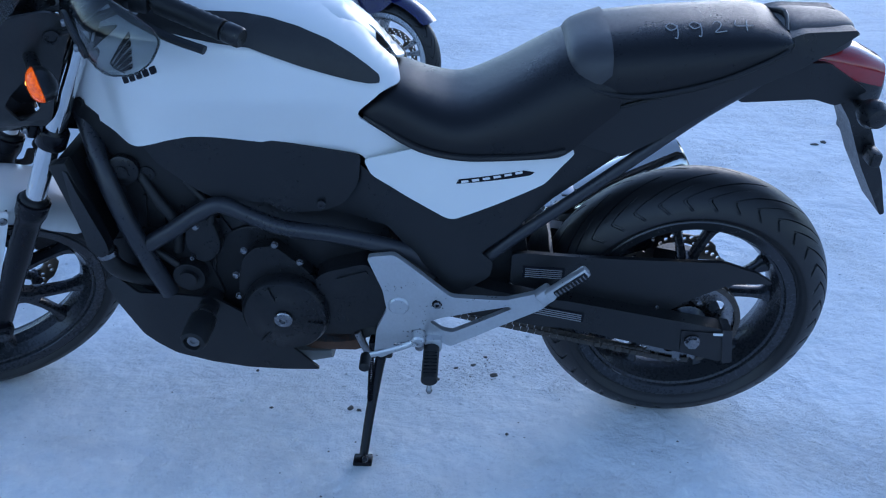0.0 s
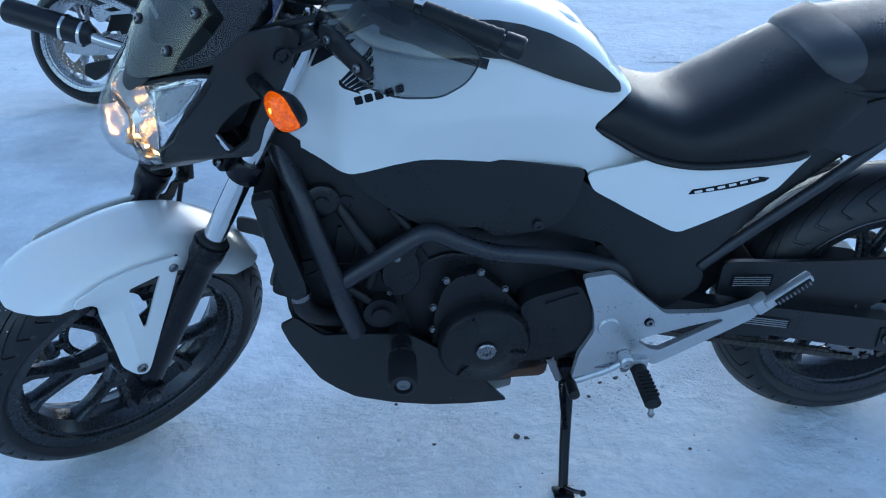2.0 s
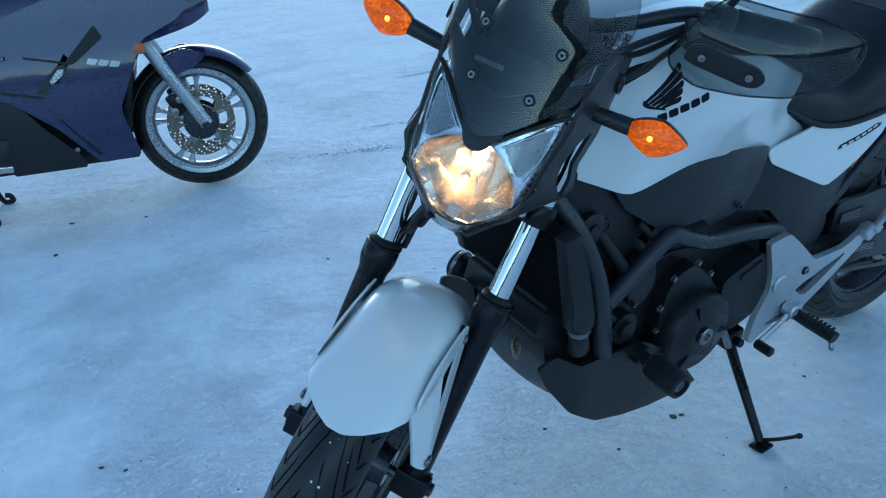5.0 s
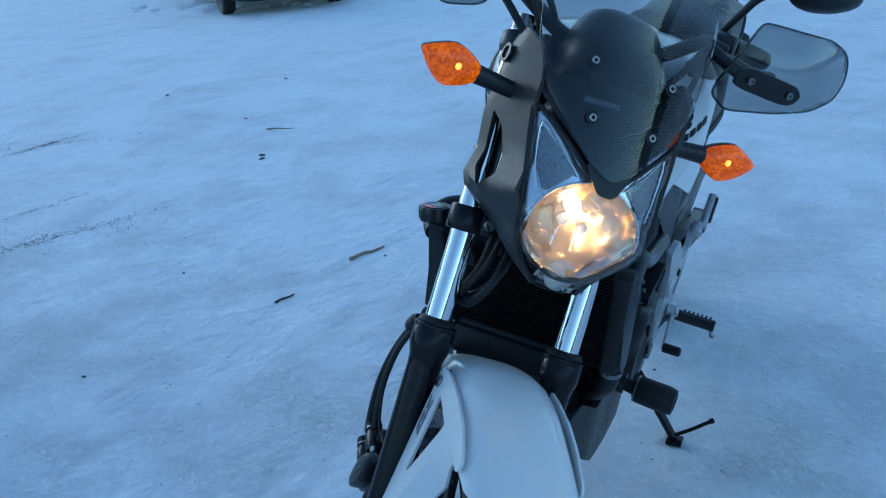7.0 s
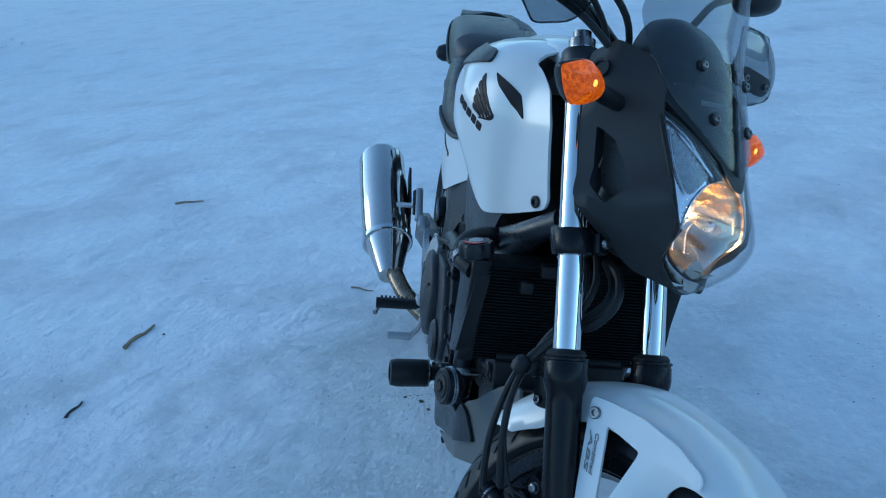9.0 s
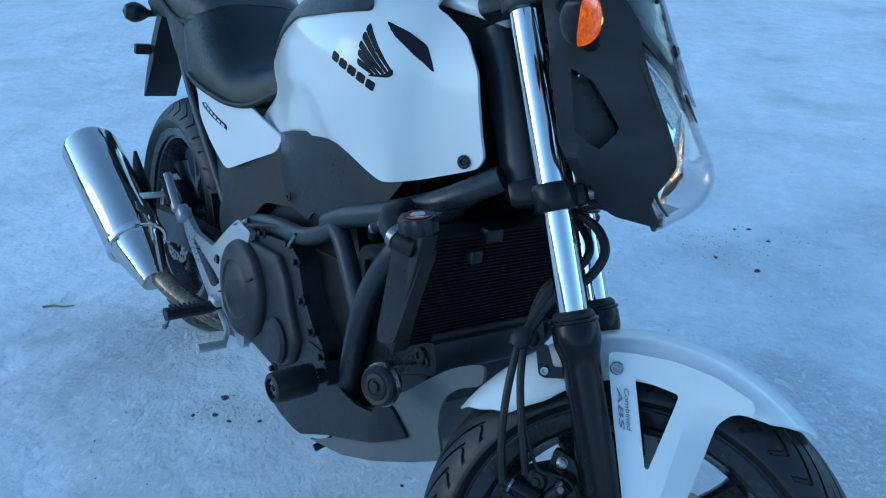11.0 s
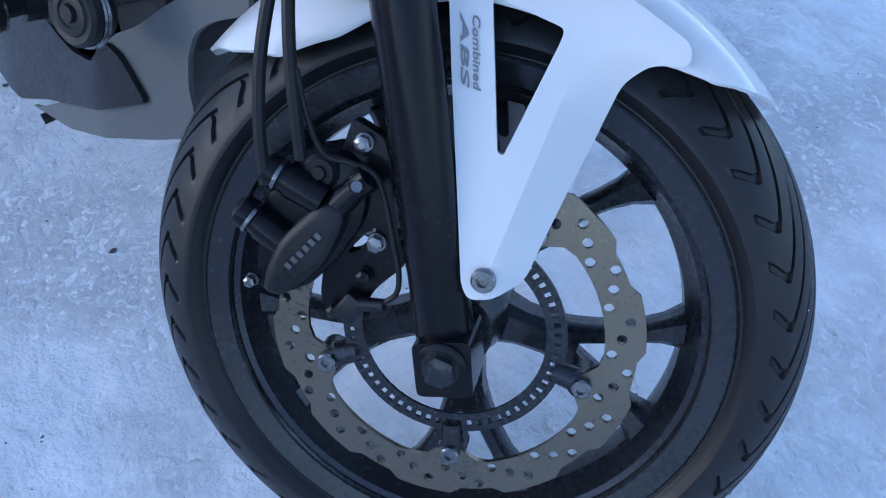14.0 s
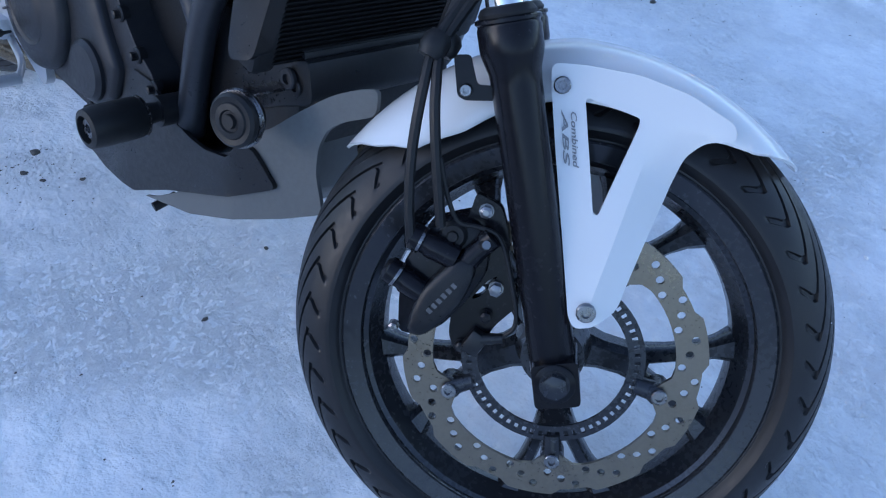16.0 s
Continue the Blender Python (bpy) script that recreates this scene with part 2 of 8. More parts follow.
def lathe(profile, seg=32, p=(0, 0, 0), axis=(0, 1, 0), closed=False):
    """Turns (radius, height) pairs about an axis through p; ends with a radius are capped."""
    bm = bmesh.new()
    rings = []
    for r, h in profile:
        if r < 1e-6:
            rings.append([bm.verts.new((0, 0, h))])
        else:
            rings.append([bm.verts.new((r * math.cos(2 * math.pi * k / seg), r * math.sin(2 * math.pi * k / seg), h)) for k in range(seg)])
    pairs = list(zip(rings, rings[1:])) + ([(rings[-1], rings[0])] if closed else [])
    for a, b in pairs:
        for k in range(seg):
            j = (k + 1) % seg
            if len(a) == 1 and len(b) == 1:
                continue
            if len(a) == 1:
                bm.faces.new((a[0], b[j], b[k]))
            elif len(b) == 1:
                bm.faces.new((a[k], a[j], b[0]))
            else:
                bm.faces.new((a[k], a[j], b[j], b[k]))
    if not closed:
        for ring in (rings[0], rings[-1]):
            if len(ring) > 1:
                bm.faces.new(ring)
    m = Matrix.Translation(p) @ Vector(axis).to_track_quat("Z", "Y").to_matrix().to_4x4()
    return moved(bm, m)


def rod(a, b, r, r2=None, seg=16):
    a, b = Vector(a), Vector(b)
    return lathe([(r, 0), (r if r2 is None else r2, (b - a).length)], seg, a, b - a)


def box(sx, sy, sz, m=None, cut=0.0):
    bm = bmesh.new()
    bmesh.ops.create_cube(bm, size=1)
    bmesh.ops.scale(bm, vec=(sx, sy, sz), verts=bm.verts)
    if cut:
        bmesh.ops.bevel(bm, geom=bm.edges[:], offset=cut, segments=2, affect="EDGES", profile=0.5)
    return moved(bm, m) if m is not None else bm


def rounded(poly, r=0.01, n=3):
    """Rounds the corners of an outline."""
    out = []
    k = len(poly)
    for i in range(k):
        a, b, c = Vector(poly[i - 1]), Vector(poly[i]), Vector(poly[(i + 1) % k])
        u, v = a - b, c - b
        q = min(r, u.length * 0.45, v.length * 0.45)
        s, e = b + u.normalized() * q, b + v.normalized() * q
        for j in range(n + 1):
            t = j / n
            out.append((1 - t) ** 2 * s + 2 * t * (1 - t) * b + t * t * e)
    return out


def inside(p, poly):
    x, y = p
    hit = False
    k = len(poly)
    for i in range(k):
        (x1, y1), (x2, y2) = poly[i - 1], poly[i]
        if (y1 > y) != (y2 > y) and x < (x2 - x1) * (y - y1) / (y2 - y1) + x1:
            hit = not hit
    return hit


def sheet(outline, place, thick, holes=(), step=0.02, r=0.008):
    """A panel: an outline (with holes) in two coordinates, laid on a surface by place(u, v) -> (point, inward way), and made thick inward."""
    from mathutils.geometry import delaunay_2d_cdt
    loops = [rounded(outline, r)] if r else [[Vector(p) for p in outline]]
    loops += [rounded(h, min(r, 0.006)) if r else [Vector(p) for p in h] for h in holes]
    verts, edges = [], []
    for loop in loops:
        start = len(verts)
        for i, p in enumerate(loop):
            q = loop[(i + 1) % len(loop)]
            n = max(1, int((q - p).length / step))
            for j in range(n):
                verts.append(p + (q - p) * j / n)
        m = len(verts) - start
        edges += [(start + i, start + (i + 1) % m) for i in range(m)]
    us, vs = [p[0] for p in loops[0]], [p[1] for p in loops[0]]
    polys = [[tuple(p) for p in loop] for loop in loops]
    u = min(us) + step * 0.5
    while u < max(us):
        v = min(vs) + step * 0.5
        while v < max(vs):
            if inside((u, v), polys[0]) and not any(inside((u, v), h) for h in polys[1:]):
                near = min((Vector((u, v)) - q).length_squared for q in verts[:len(verts)])
                if near > (step * 0.45) ** 2:
                    verts.append(Vector((u, v)))
            v += step
        u += step
    got = delaunay_2d_cdt(verts, edges, [], 0, 1e-6)
    pts, tris = got[0], got[2]
    bm = bmesh.new()
    top, low = [], []
    for p in pts:
        q, way = place(p[0], p[1])
        q, way = Vector(q), Vector(way).normalized()
        top.append(bm.verts.new(q))
        low.append(bm.verts.new(q + way * thick))
    count = {}
    for tri in tris:
        c = sum((pts[i] for i in tri), Vector((0, 0))) / len(tri)
        if not inside(c, polys[0]) or any(inside(c, h) for h in polys[1:]):
            continue
        bm.faces.new([top[i] for i in tri])
        bm.faces.new([low[i] for i in reversed(tri)])
        for i in range(len(tri)):
            e = (tri[i], tri[(i + 1) % len(tri)])
            if (e[1], e[0]) in count:
                del count[(e[1], e[0])]
            else:
                count[e] = 1
    for a, b in count:
        bm.faces.new((top[b], top[a], low[a], low[b]))
    bmesh.ops.delete(bm, geom=[v for v in bm.verts if not v.link_faces], context="VERTS")
    return bm


def plate(outline, y0, y1, holes=(), step=0.05, r=0.006):
    """A flat plate in the x-z plane from y0 to y1."""
    s = 1 if y1 > y0 else -1
    return sheet(outline, lambda u, v: ((u, y0, v), (0, s, 0)), abs(y1 - y0), holes, step, r)


def loft(rings, caps=True):
    """A skin over closed rings of equally many points."""
    bm = bmesh.new()
    vs = [[bm.verts.new(p) for p in ring] for ring in rings]
    k = len(vs[0])
    for a, b in zip(vs, vs[1:]):
        for i in range(k):
            bm.faces.new((a[i], a[(i + 1) % k], b[(i + 1) % k], b[i]))
    if caps:
        bm.faces.new(vs[0][::-1])
        bm.faces.new(vs[-1])
    return bm


def lerp_table(rows, x):
    """Smooth reading of a short table of rows (x, value...)."""
    if x <= rows[0][0]:
        return rows[0][1:]
    for i in range(len(rows) - 1):
        a, b = rows[i], rows[i + 1]
        if x <= b[0]:
            o, d = rows[max(i - 1, 0)], rows[min(i + 2, len(rows) - 1)]
            h = b[0] - a[0]
            t = (x - a[0]) / h
            out = []
            for k in range(1, len(a)):
                m0, m1 = (b[k] - o[k]) / (b[0] - o[0]) * h, (d[k] - a[k]) / (d[0] - a[0]) * h
                out.append((2 * t ** 3 - 3 * t * t + 1) * a[k] + (t ** 3 - 2 * t * t + t) * m0 + (3 * t * t - 2 * t ** 3) * b[k] + (t ** 3 - t * t) * m1)
            return tuple(out)
    return rows[-1][1:]


def screw(p, way, r=0.006, h=0.004, mat=None, parent=None, m=None, name="bolt", socket=True):
    """A round-headed bolt with a hexagon socket."""
    prof = [(r, 0), (r, h * 0.7), (r * 0.85, h)]
    prof += [(r * 0.5, h), (r * 0.45, h * 0.3), (0, h * 0.3)] if socket else [(0, h)]
    return part(name, lathe(prof, 12, p, way), mat or steel, parent, m=m)


def hexnut(p, way, r=0.012, h=0.008, mat=None, parent=None, m=None, name="nut"):
    return part(name, join(lathe([(r * 1.15, 0), (r * 1.15, h * 0.2)], 16, p, way), lathe([(r, h * 0.2), (r, h), (r * 0.5, h * 1.15), (0, h * 1.15)], 6, p, way)), mat or steel, parent, m=m, sharp=25)

# ---- snow ----
def snow_material():
    m = bpy.data.materials.new("packed_snow")
    m.use_nodes = True
    nt = m.node_tree
    b = nt.nodes["Principled BSDF"]
    tc = nt.nodes.new("ShaderNodeTexCoord")

    def noise_node(scale, detail, rough=0.6, stretch=None):
        n = nt.nodes.new("ShaderNodeTexNoise")
        n.inputs["Scale"].default_value, n.inputs["Detail"].default_value, n.inputs["Roughness"].default_value = scale, detail, rough
        if stretch:
            mp = nt.nodes.new("ShaderNodeMapping")
            mp.inputs["Scale"].default_value = stretch
            mp.inputs["Rotation"].default_value = (0, 0, 0.5)
            nt.links.new(tc.outputs["Object"], mp.inputs["Vector"])
            nt.links.new(mp.outputs[0], n.inputs["Vector"])
        else:
            nt.links.new(tc.outputs["Object"], n.inputs["Vector"])
        return n

    def ramp(src, lo, hi, top=1.0):
        r = nt.nodes.new("ShaderNodeMapRange")
        r.inputs["From Min"].default_value, r.inputs["From Max"].default_value, r.inputs["To Max"].default_value = lo, hi, top
        nt.links.new(src.outputs[0], r.inputs["Value"])
        return r

    def mixed(a, colour, fac):
        x = nt.nodes.new("ShaderNodeMix")
        x.data_type = "RGBA"
        nt.links.new(fac.outputs[0], x.inputs["Factor"])
        if isinstance(a, tuple):
            x.inputs["A"].default_value = (*a, 1)
        else:
            nt.links.new(a, x.inputs["A"])
        x.inputs["B"].default_value = (*colour, 1)
        return x.outputs["Result"]

    wide = noise_node(0.7, 5, 0.6, (1, 2.2, 1))
    mid = noise_node(9, 6, 0.65)
    grit = noise_node(60, 8, 0.75)
    col = mixed((0.80, 0.82, 0.85), (0.90, 0.91, 0.92), ramp(mid, 0.35, 0.65))
    col = mixed(col, (0.66, 0.70, 0.75), ramp(wide, 0.52, 0.75, 0.6))
    clods = noise_node(28, 7, 0.7)
    col = mixed(col, (0.97, 0.97, 0.97), ramp(clods, 0.52, 0.68, 0.70))
    col = mixed(col, (0.60, 0.63, 0.68), ramp(noise_node(34, 7, 0.72), 0.55, 0.72, 0.36))
    patch = noise_node(2.3, 5, 0.6)
    col = mixed(col, (0.62, 0.64, 0.67), ramp(patch, 0.52, 0.67, 0.4))
    col = mixed(col, (0.40, 0.38, 0.36), ramp(grit, 0.64, 0.78, 0.55))
    col = mixed(col, (0.56, 0.57, 0.59), ramp(noise_node(150, 5, 0.7), 0.58, 0.72, 0.40))
    dirty = noise_node(0.35, 6, 0.7, (0.6, 2.5, 1))
    col = mixed(col, (0.42, 0.41, 0.40), ramp(dirty, 0.62, 0.8, 0.55))
    nt.links.new(col, b.inputs["Base Color"])
    rr = ramp(mid, 0.3, 0.7, 0.85)
    rr.inputs["To Min"].default_value = 0.6
    nt.links.new(rr.outputs[0], b.inputs["Roughness"])
    b.inputs["Specular IOR Level"].default_value = 0.12
    b.inputs["Subsurface Weight"].default_value = 0.0
    small = noise_node(45, 7, 0.6)
    lumps = noise_node(12, 5, 0.55)
    crust = ramp(noise_node(95, 6, 0.75), 0.46, 0.74)
    where = ramp(noise_node(1.6, 6, 0.65), 0.44, 0.62)
    broken = nt.nodes.new("ShaderNodeMath")
    broken.operation = "MULTIPLY"
    nt.links.new(crust.outputs[0], broken.inputs[0])
    nt.links.new(where.outputs[0], broken.inputs[1])
    b1 = nt.nodes.new("ShaderNodeBump")
    b1.inputs["Strength"].default_value, b1.inputs["Distance"].default_value = 0.9, 0.026
    nt.links.new(lumps.outputs[0], b1.inputs["Height"])
    b2 = nt.nodes.new("ShaderNodeBump")
    b2.inputs["Strength"].default_value, b2.inputs["Distance"].default_value = 0.6, 0.007
    nt.links.new(small.outputs[0], b2.inputs["Height"])
    nt.links.new(b1.outputs[0], b2.inputs["Normal"])
    b3 = nt.nodes.new("ShaderNodeBump")
    b3.inputs["Strength"].default_value, b3.inputs["Distance"].default_value = 0.8, 0.006
    nt.links.new(broken.outputs[0], b3.inputs["Height"])
    nt.links.new(b2.outputs[0], b3.inputs["Normal"])
    nt.links.new(b3.outputs[0], b.inputs["Normal"])
    return m


snow = snow_material()


def snow_height(x, y):
    p = Vector((x, y, 0))
    h = 0.006 * noise.noise(p * 1.7) + 0.004 * noise.noise(p * 6.0) + 0.0022 * noise.noise(p * 17) + 0.0012 * noise.noise(p * 41)
    far = math.hypot(x - 0.8, y)
    return h * min(1, 0.6 + far * 0.15) - 0.004 + 0.03 * max(0, min(1, (far - 5) / 10)) * noise.noise(p * 0.4)


def ground_sheet():
    bm = bmesh.new()
    # rings that widen with distance, fine near the motorcycle
    cx, cy = 0.9, 0.0
    radii = [0.0]
    r, d = 0.0, 0.022
    while r < 4000:
        r += d
        d = 0.022 if r < 2.6 else d * 1.09
        radii.append(r)
    seg = 420
    rows = []
    for r in radii[1:]:
        row = []
        for k in range(seg):
            a = 2 * math.pi * k / seg
            x, y = cx + r * math.cos(a), cy + r * math.sin(a)
            row.append((x, y, snow_height(x, y) if r < 60 else -0.004))
        rows.append(row)
    verts = [(cx, cy, snow_height(cx, cy))] + [v for row in rows for v in row]
    faces = [(0, 1 + k, 1 + (k + 1) % seg) for k in range(seg)]
    for i in range(len(rows) - 1):
        a, b = 1 + i * seg, 1 + (i + 1) * seg
        faces += [(a + k, b + k, b + (k + 1) % seg, a + (k + 1) % seg) for k in range(seg)]
    me = bpy.data.meshes.new("ground")
    me.from_pydata(verts, [], faces)
    for p in me.polygons:
        p.use_smooth = True
    me.materials.append(snow)
    return tagged(new("ground", me), "packed bluish snow with scattered grit and tracks", "snow", kind="structure")


ground = ground_sheet()

# unseen low dark line on the horizon round the open lot: assumed woods, raised to dim horizon glow
def unseen_woods():
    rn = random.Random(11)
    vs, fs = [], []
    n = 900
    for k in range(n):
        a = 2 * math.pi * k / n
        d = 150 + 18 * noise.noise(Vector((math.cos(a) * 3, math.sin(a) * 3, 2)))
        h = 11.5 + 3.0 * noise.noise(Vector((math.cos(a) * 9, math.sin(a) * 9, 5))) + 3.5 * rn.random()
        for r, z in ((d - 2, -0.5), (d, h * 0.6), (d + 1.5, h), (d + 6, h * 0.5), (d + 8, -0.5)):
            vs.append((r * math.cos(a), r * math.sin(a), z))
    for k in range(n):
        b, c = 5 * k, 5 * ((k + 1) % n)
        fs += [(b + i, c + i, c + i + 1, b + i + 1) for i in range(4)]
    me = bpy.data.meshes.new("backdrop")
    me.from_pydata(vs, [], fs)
    me.materials.append(material("unseen_woods", (0.035, 0.045, 0.05), 0.9, spread=0.4, grain=1.2))
    return tagged(new("backdrop", me), "unseen low dark ring for assumed far woods, dims the horizon glow", "woods", kind="structure")


unseen_woods()

# ---- the white motorcycle: leaning on its side stand, front wheel turned to its left ----
LEAN, STEER = 11.35, 36.54
ROOT = pose(0, 0, 0.001, 0, 0.38, 0) @ pose(0, 0, 0, -LEAN)
bike = thing("motorcycle", ROOT, "white and black naked motorcycle leaning on its side stand in snow", "motorcycle")
HEAD = Vector((1.635, 0, 0))
AXIS = Vector((-math.sin(radians(27)), 0, math.cos(radians(27))))
TURN = Matrix.Translation(HEAD) @ Matrix.Rotation(radians(STEER), 4, AXIS) @ Matrix.Translation(-HEAD)
FAXLE, RAXLE = Vector((1.525, 0, 0.300)), Vector((0, 0, 0.312))


def tyre(R, half, bead, name, parent, m, n, bend, hook, wide=0.0013, deep=0.0034):
    """A road tyre: n swept grooves a side that hook back at the shoulder, shorter ones between them, and plain side walls below a raised shoulder line."""
    rows = [-1, -0.985, -0.97, -0.955, -0.93, -0.90, -0.875, -0.85, -0.82, -0.78, -0.73, -0.68, -0.62, -0.56, -0.50, -0.44, -0.38, -0.32, -0.26, -0.20, -0.15, -0.11, -0.07, -0.03]
    rows = rows + [0.0] + [-v for v in rows[::-1]]
    prof = [(R - (R - bead) * 0.71 * (1 - math.cos(v * 1.22)) / (1 - math.cos(1.22)), half * math.sin(v * 1.22) / math.sin(1.22)) for v in rows]
    sh = prof[0][0]
    left = [(bead + 0.001, -half * 0.80), (bead + 0.005, -half * 0.845), (bead + 0.0065, -half * 0.845), (bead + 0.008, -half * 0.87), (bead + (sh - bead) * 0.55, -half * 0.955), (sh - 0.0055, -half * 0.985), (sh - 0.0045, -half * 1.004), (sh - 0.0025, -half * 1.006)]
    right = [(r, -y) for r, y in left[::-1]]
    first, last = 1 + len(left), 1 + len(left) + len(rows)
    prof = [(bead - 0.008, -half * 0.74)] + left + prof + right + [(bead - 0.008, half * 0.74)]
    pitch = 2 * math.pi / n
    w = wide / (R * half / math.hypot(half, R * bend))
    # places within a pitch: the long groove at 0, the short one at half a pitch, plain tread between
    marks = [(-w, 0, 0), (-w * 0.62, 1, 0), (w * 0.62, 1, 0), (w, 0, 0)] + [(w + (pitch / 2 - 2 * w) * q / 6, 0, 0) for q in range(1, 6)]
    marks += [(pitch / 2 - w, 0, 0), (pitch / 2 - w * 0.62, 0, 1), (pitch / 2 + w * 0.62, 0, 1), (pitch / 2 + w, 0, 0)] + [(pitch / 2 + w + (pitch / 2 - 2 * w) * q / 6, 0, 0) for q in range(1, 6)]
    bm = bmesh.new()
    rings = []
    for k in range(n):
        for off, long_cut, short_cut in marks:
            ring = []
            for i, (r, y) in enumerate(prof):
                s = min(1.0, abs(y) / half)
                lead = bend * min(s, 0.80) - hook * max(0.0, s - 0.80)
                a = pitch * k + off - lead + (pitch / 2 if y < 0 else 0) * min(1.0, s / 0.1)
                cut = 0.0
                if first <= i < last:
                    if long_cut:
                        cut = deep * max(0.0, min(1, (s - 0.10) * 18, (0.95 - s) * 30))
                    if short_cut:
                        cut = deep * max(0.0, min(1, (s - 0.52) * 14, (0.955 - s) * 30))
                if cut:
                    p, q = prof[i - 1], prof[i + 1]
                    d = Vector((q[0] - p[0], q[1] - p[1])).normalized()
                    r, y = r - cut * d.y, y + cut * d.x
                ring.append(bm.verts.new((r * math.cos(a), y, r * math.sin(a))))
            rings.append(ring)
    k = len(prof)
    for i in range(len(rings)):
        a, b = rings[i], rings[(i + 1) % len(rings)]
        for j in range(k):
            bm.faces.new((a[j], a[(j + 1) % k], b[(j + 1) % k], b[j]))
    return part(name, bm, rubber, parent, "black road tyre with swept tread grooves", m, sharp=32)


def rim(R, half, spokes, name, parent, m, hub_half, turn=0.0, split=13, mat=None):
    """A cast wheel with forked spokes."""
    lip = [(R - 0.004, half * 0.88), (R + 0.001, half * 0.95), (R + 0.001, half + 0.0005), (R - 0.0015, half + 0.002), (R - 0.020, half - 0.002), (R - 0.0212, half - 0.004), (R - 0.0218, half - 0.010), (R - 0.0270, half - 0.0125), (R - 0.0285, half - 0.016), (R - 0.036, half * 0.42), (R - 0.0395, half * 0.30)]
    bm = lathe([(R - 0.034, 0), (R - 0.030, half * 0.4), (R - 0.016, half * 0.62)] + lip + [(R - 0.041, 0)] + [(r, -y) for r, y in lip[::-1]] + [(R - 0.016, -half * 0.62), (R - 0.030, -half * 0.4)], 120, closed=True)
    wheel = part(name, bm, mat or rim_paint, parent, "satin black cast wheel with forked spokes", m, sharp=24)
    part("hub", lathe([(0.014, -hub_half), (0.034, -hub_half), (0.036, -hub_half * 0.7), (0.042, -hub_half * 0.4), (0.042, hub_half * 0.4), (0.036, hub_half * 0.7), (0.034, hub_half), (0.014, hub_half)], 32, closed=True), mat or rim_paint, wheel)
    for i in range(spokes):
        a = turn + 2 * math.pi * i / spokes

        def at(r, off):
            return Vector((r * math.cos(a + off), 0, r * math.sin(a + off)))
        root = []
        for r, w, h in ((0.030, 0.022, 0.026), (0.055, 0.017, 0.021), (0.080, 0.017, 0.019), (0.108, 0.0225, 0.017)):
            tang = Vector((-math.sin(a), 0, math.cos(a)))
            c = at(r, 0)
            root.append([c + tang * w * u + Vector((0, h * v, 0)) for u, v in ((-1, -0.6), (-0.6, -1), (0.6, -1), (1, -0.6), (1, 0.6), (0.6, 1), (-0.6, 1), (-1, 0.6))])
        sp = loft(root)
        for s in (-1, 1):
            rings = []
            for t in range(7):
                u = t / 6
                r = 0.090 + (R - 0.038 - 0.090) * u
                off = s * (0.09 + (radians(split) - 0.09) * u ** 0.9)
                c = at(r, off)
                tang = Vector((-math.sin(a + off), 0, math.cos(a + off)))
                w = 0.0105 - 0.002 * math.sin(math.pi * u) + (0.007 if t == 6 else 0.002 if t == 5 else 0)
                h = 0.017 - 0.002 * u + (0.006 if t == 6 else 0)
                rings.append([c + tang * w * p + Vector((0, h * v, 0)) for p, v in ((-1, -0.6), (-0.55, -1), (0.55, -1), (1, -0.6), (1, 0.6), (0.55, 1), (-0.55, 1), (-1, 0.6))])
            sp = join(sp, loft(rings))
        part("spoke", sp, mat or rim_paint, wheel)
    return wheel


def wave_disc(r_out, r_in, y, thick, waves, holes, turn=0.0, tabs=5, tab_r=0.116, depth=0.006):
    """A drilled brake disc with a scalloped edge and inner tabs."""
    n = waves * 10
    out = []
    for k in range(n):
        a = 2 * math.pi * k / n + turn
        ph = (k % 10) / 10
        r = r_out - (depth if 0.08 < ph < 0.45 else 0)
        out.append((r * math.cos(a), r * math.sin(a)))
    inner = []
    n = tabs * 14
    for k in range(n):
        a = 2 * math.pi * k / n + turn
        ph = (k % 14) / 14
        w = math.exp(-((ph - 0.5) / 0.10) ** 2)
        r = r_in - (r_in - tab_r + 0.011) * w
        inner.append((r * math.cos(a), r * math.sin(a)))
    drills = []
    rows = ((0.22, 0), (0.5, 0.34), (0.78, 0.67))
    for k in range(holes):
        a0 = 2 * math.pi * k / holes
        for f, lag in rows:
            r = r_in + (r_out - depth - r_in) * f
            a = a0 + lag * 2 * math.pi / holes
            drills.append([(r * math.cos(a) + 0.0046 * math.cos(q * math.pi / 4), r * math.sin(a) + 0.0046 * math.sin(q * math.pi / 4)) for q in range(8)])
    return sheet(out, lambda u, v: ((u, y, v), (0, 1, 0)), thick, [inner] + drills, 0.02, 0)


def ring_slots(r_out, r_in, y, thick, n):
    """A thin toothed sensor ring."""
    loop = lambda r: [(r * math.cos(2 * math.pi * k / 60), r * math.sin(2 * math.pi * k / 60)) for k in range(60)]
    slots = []
    for k in range(n):
        a = 2 * math.pi * k / n
        w = math.pi / n * 0.48
        r0, r1 = r_in + (r_out - r_in) * 0.36, r_in + (r_out - r_in) * 0.70
        slots.append([(r * math.cos(a + s), r * math.sin(a + s)) for r, s in ((r0, -w), (r1, -w), (r1, w), (r0, w))])
    return sheet(loop(r_out), lambda u, v: ((u, y, v), (0, 1, 0)), thick, [loop(r_in)] + slots, 0.03, 0)


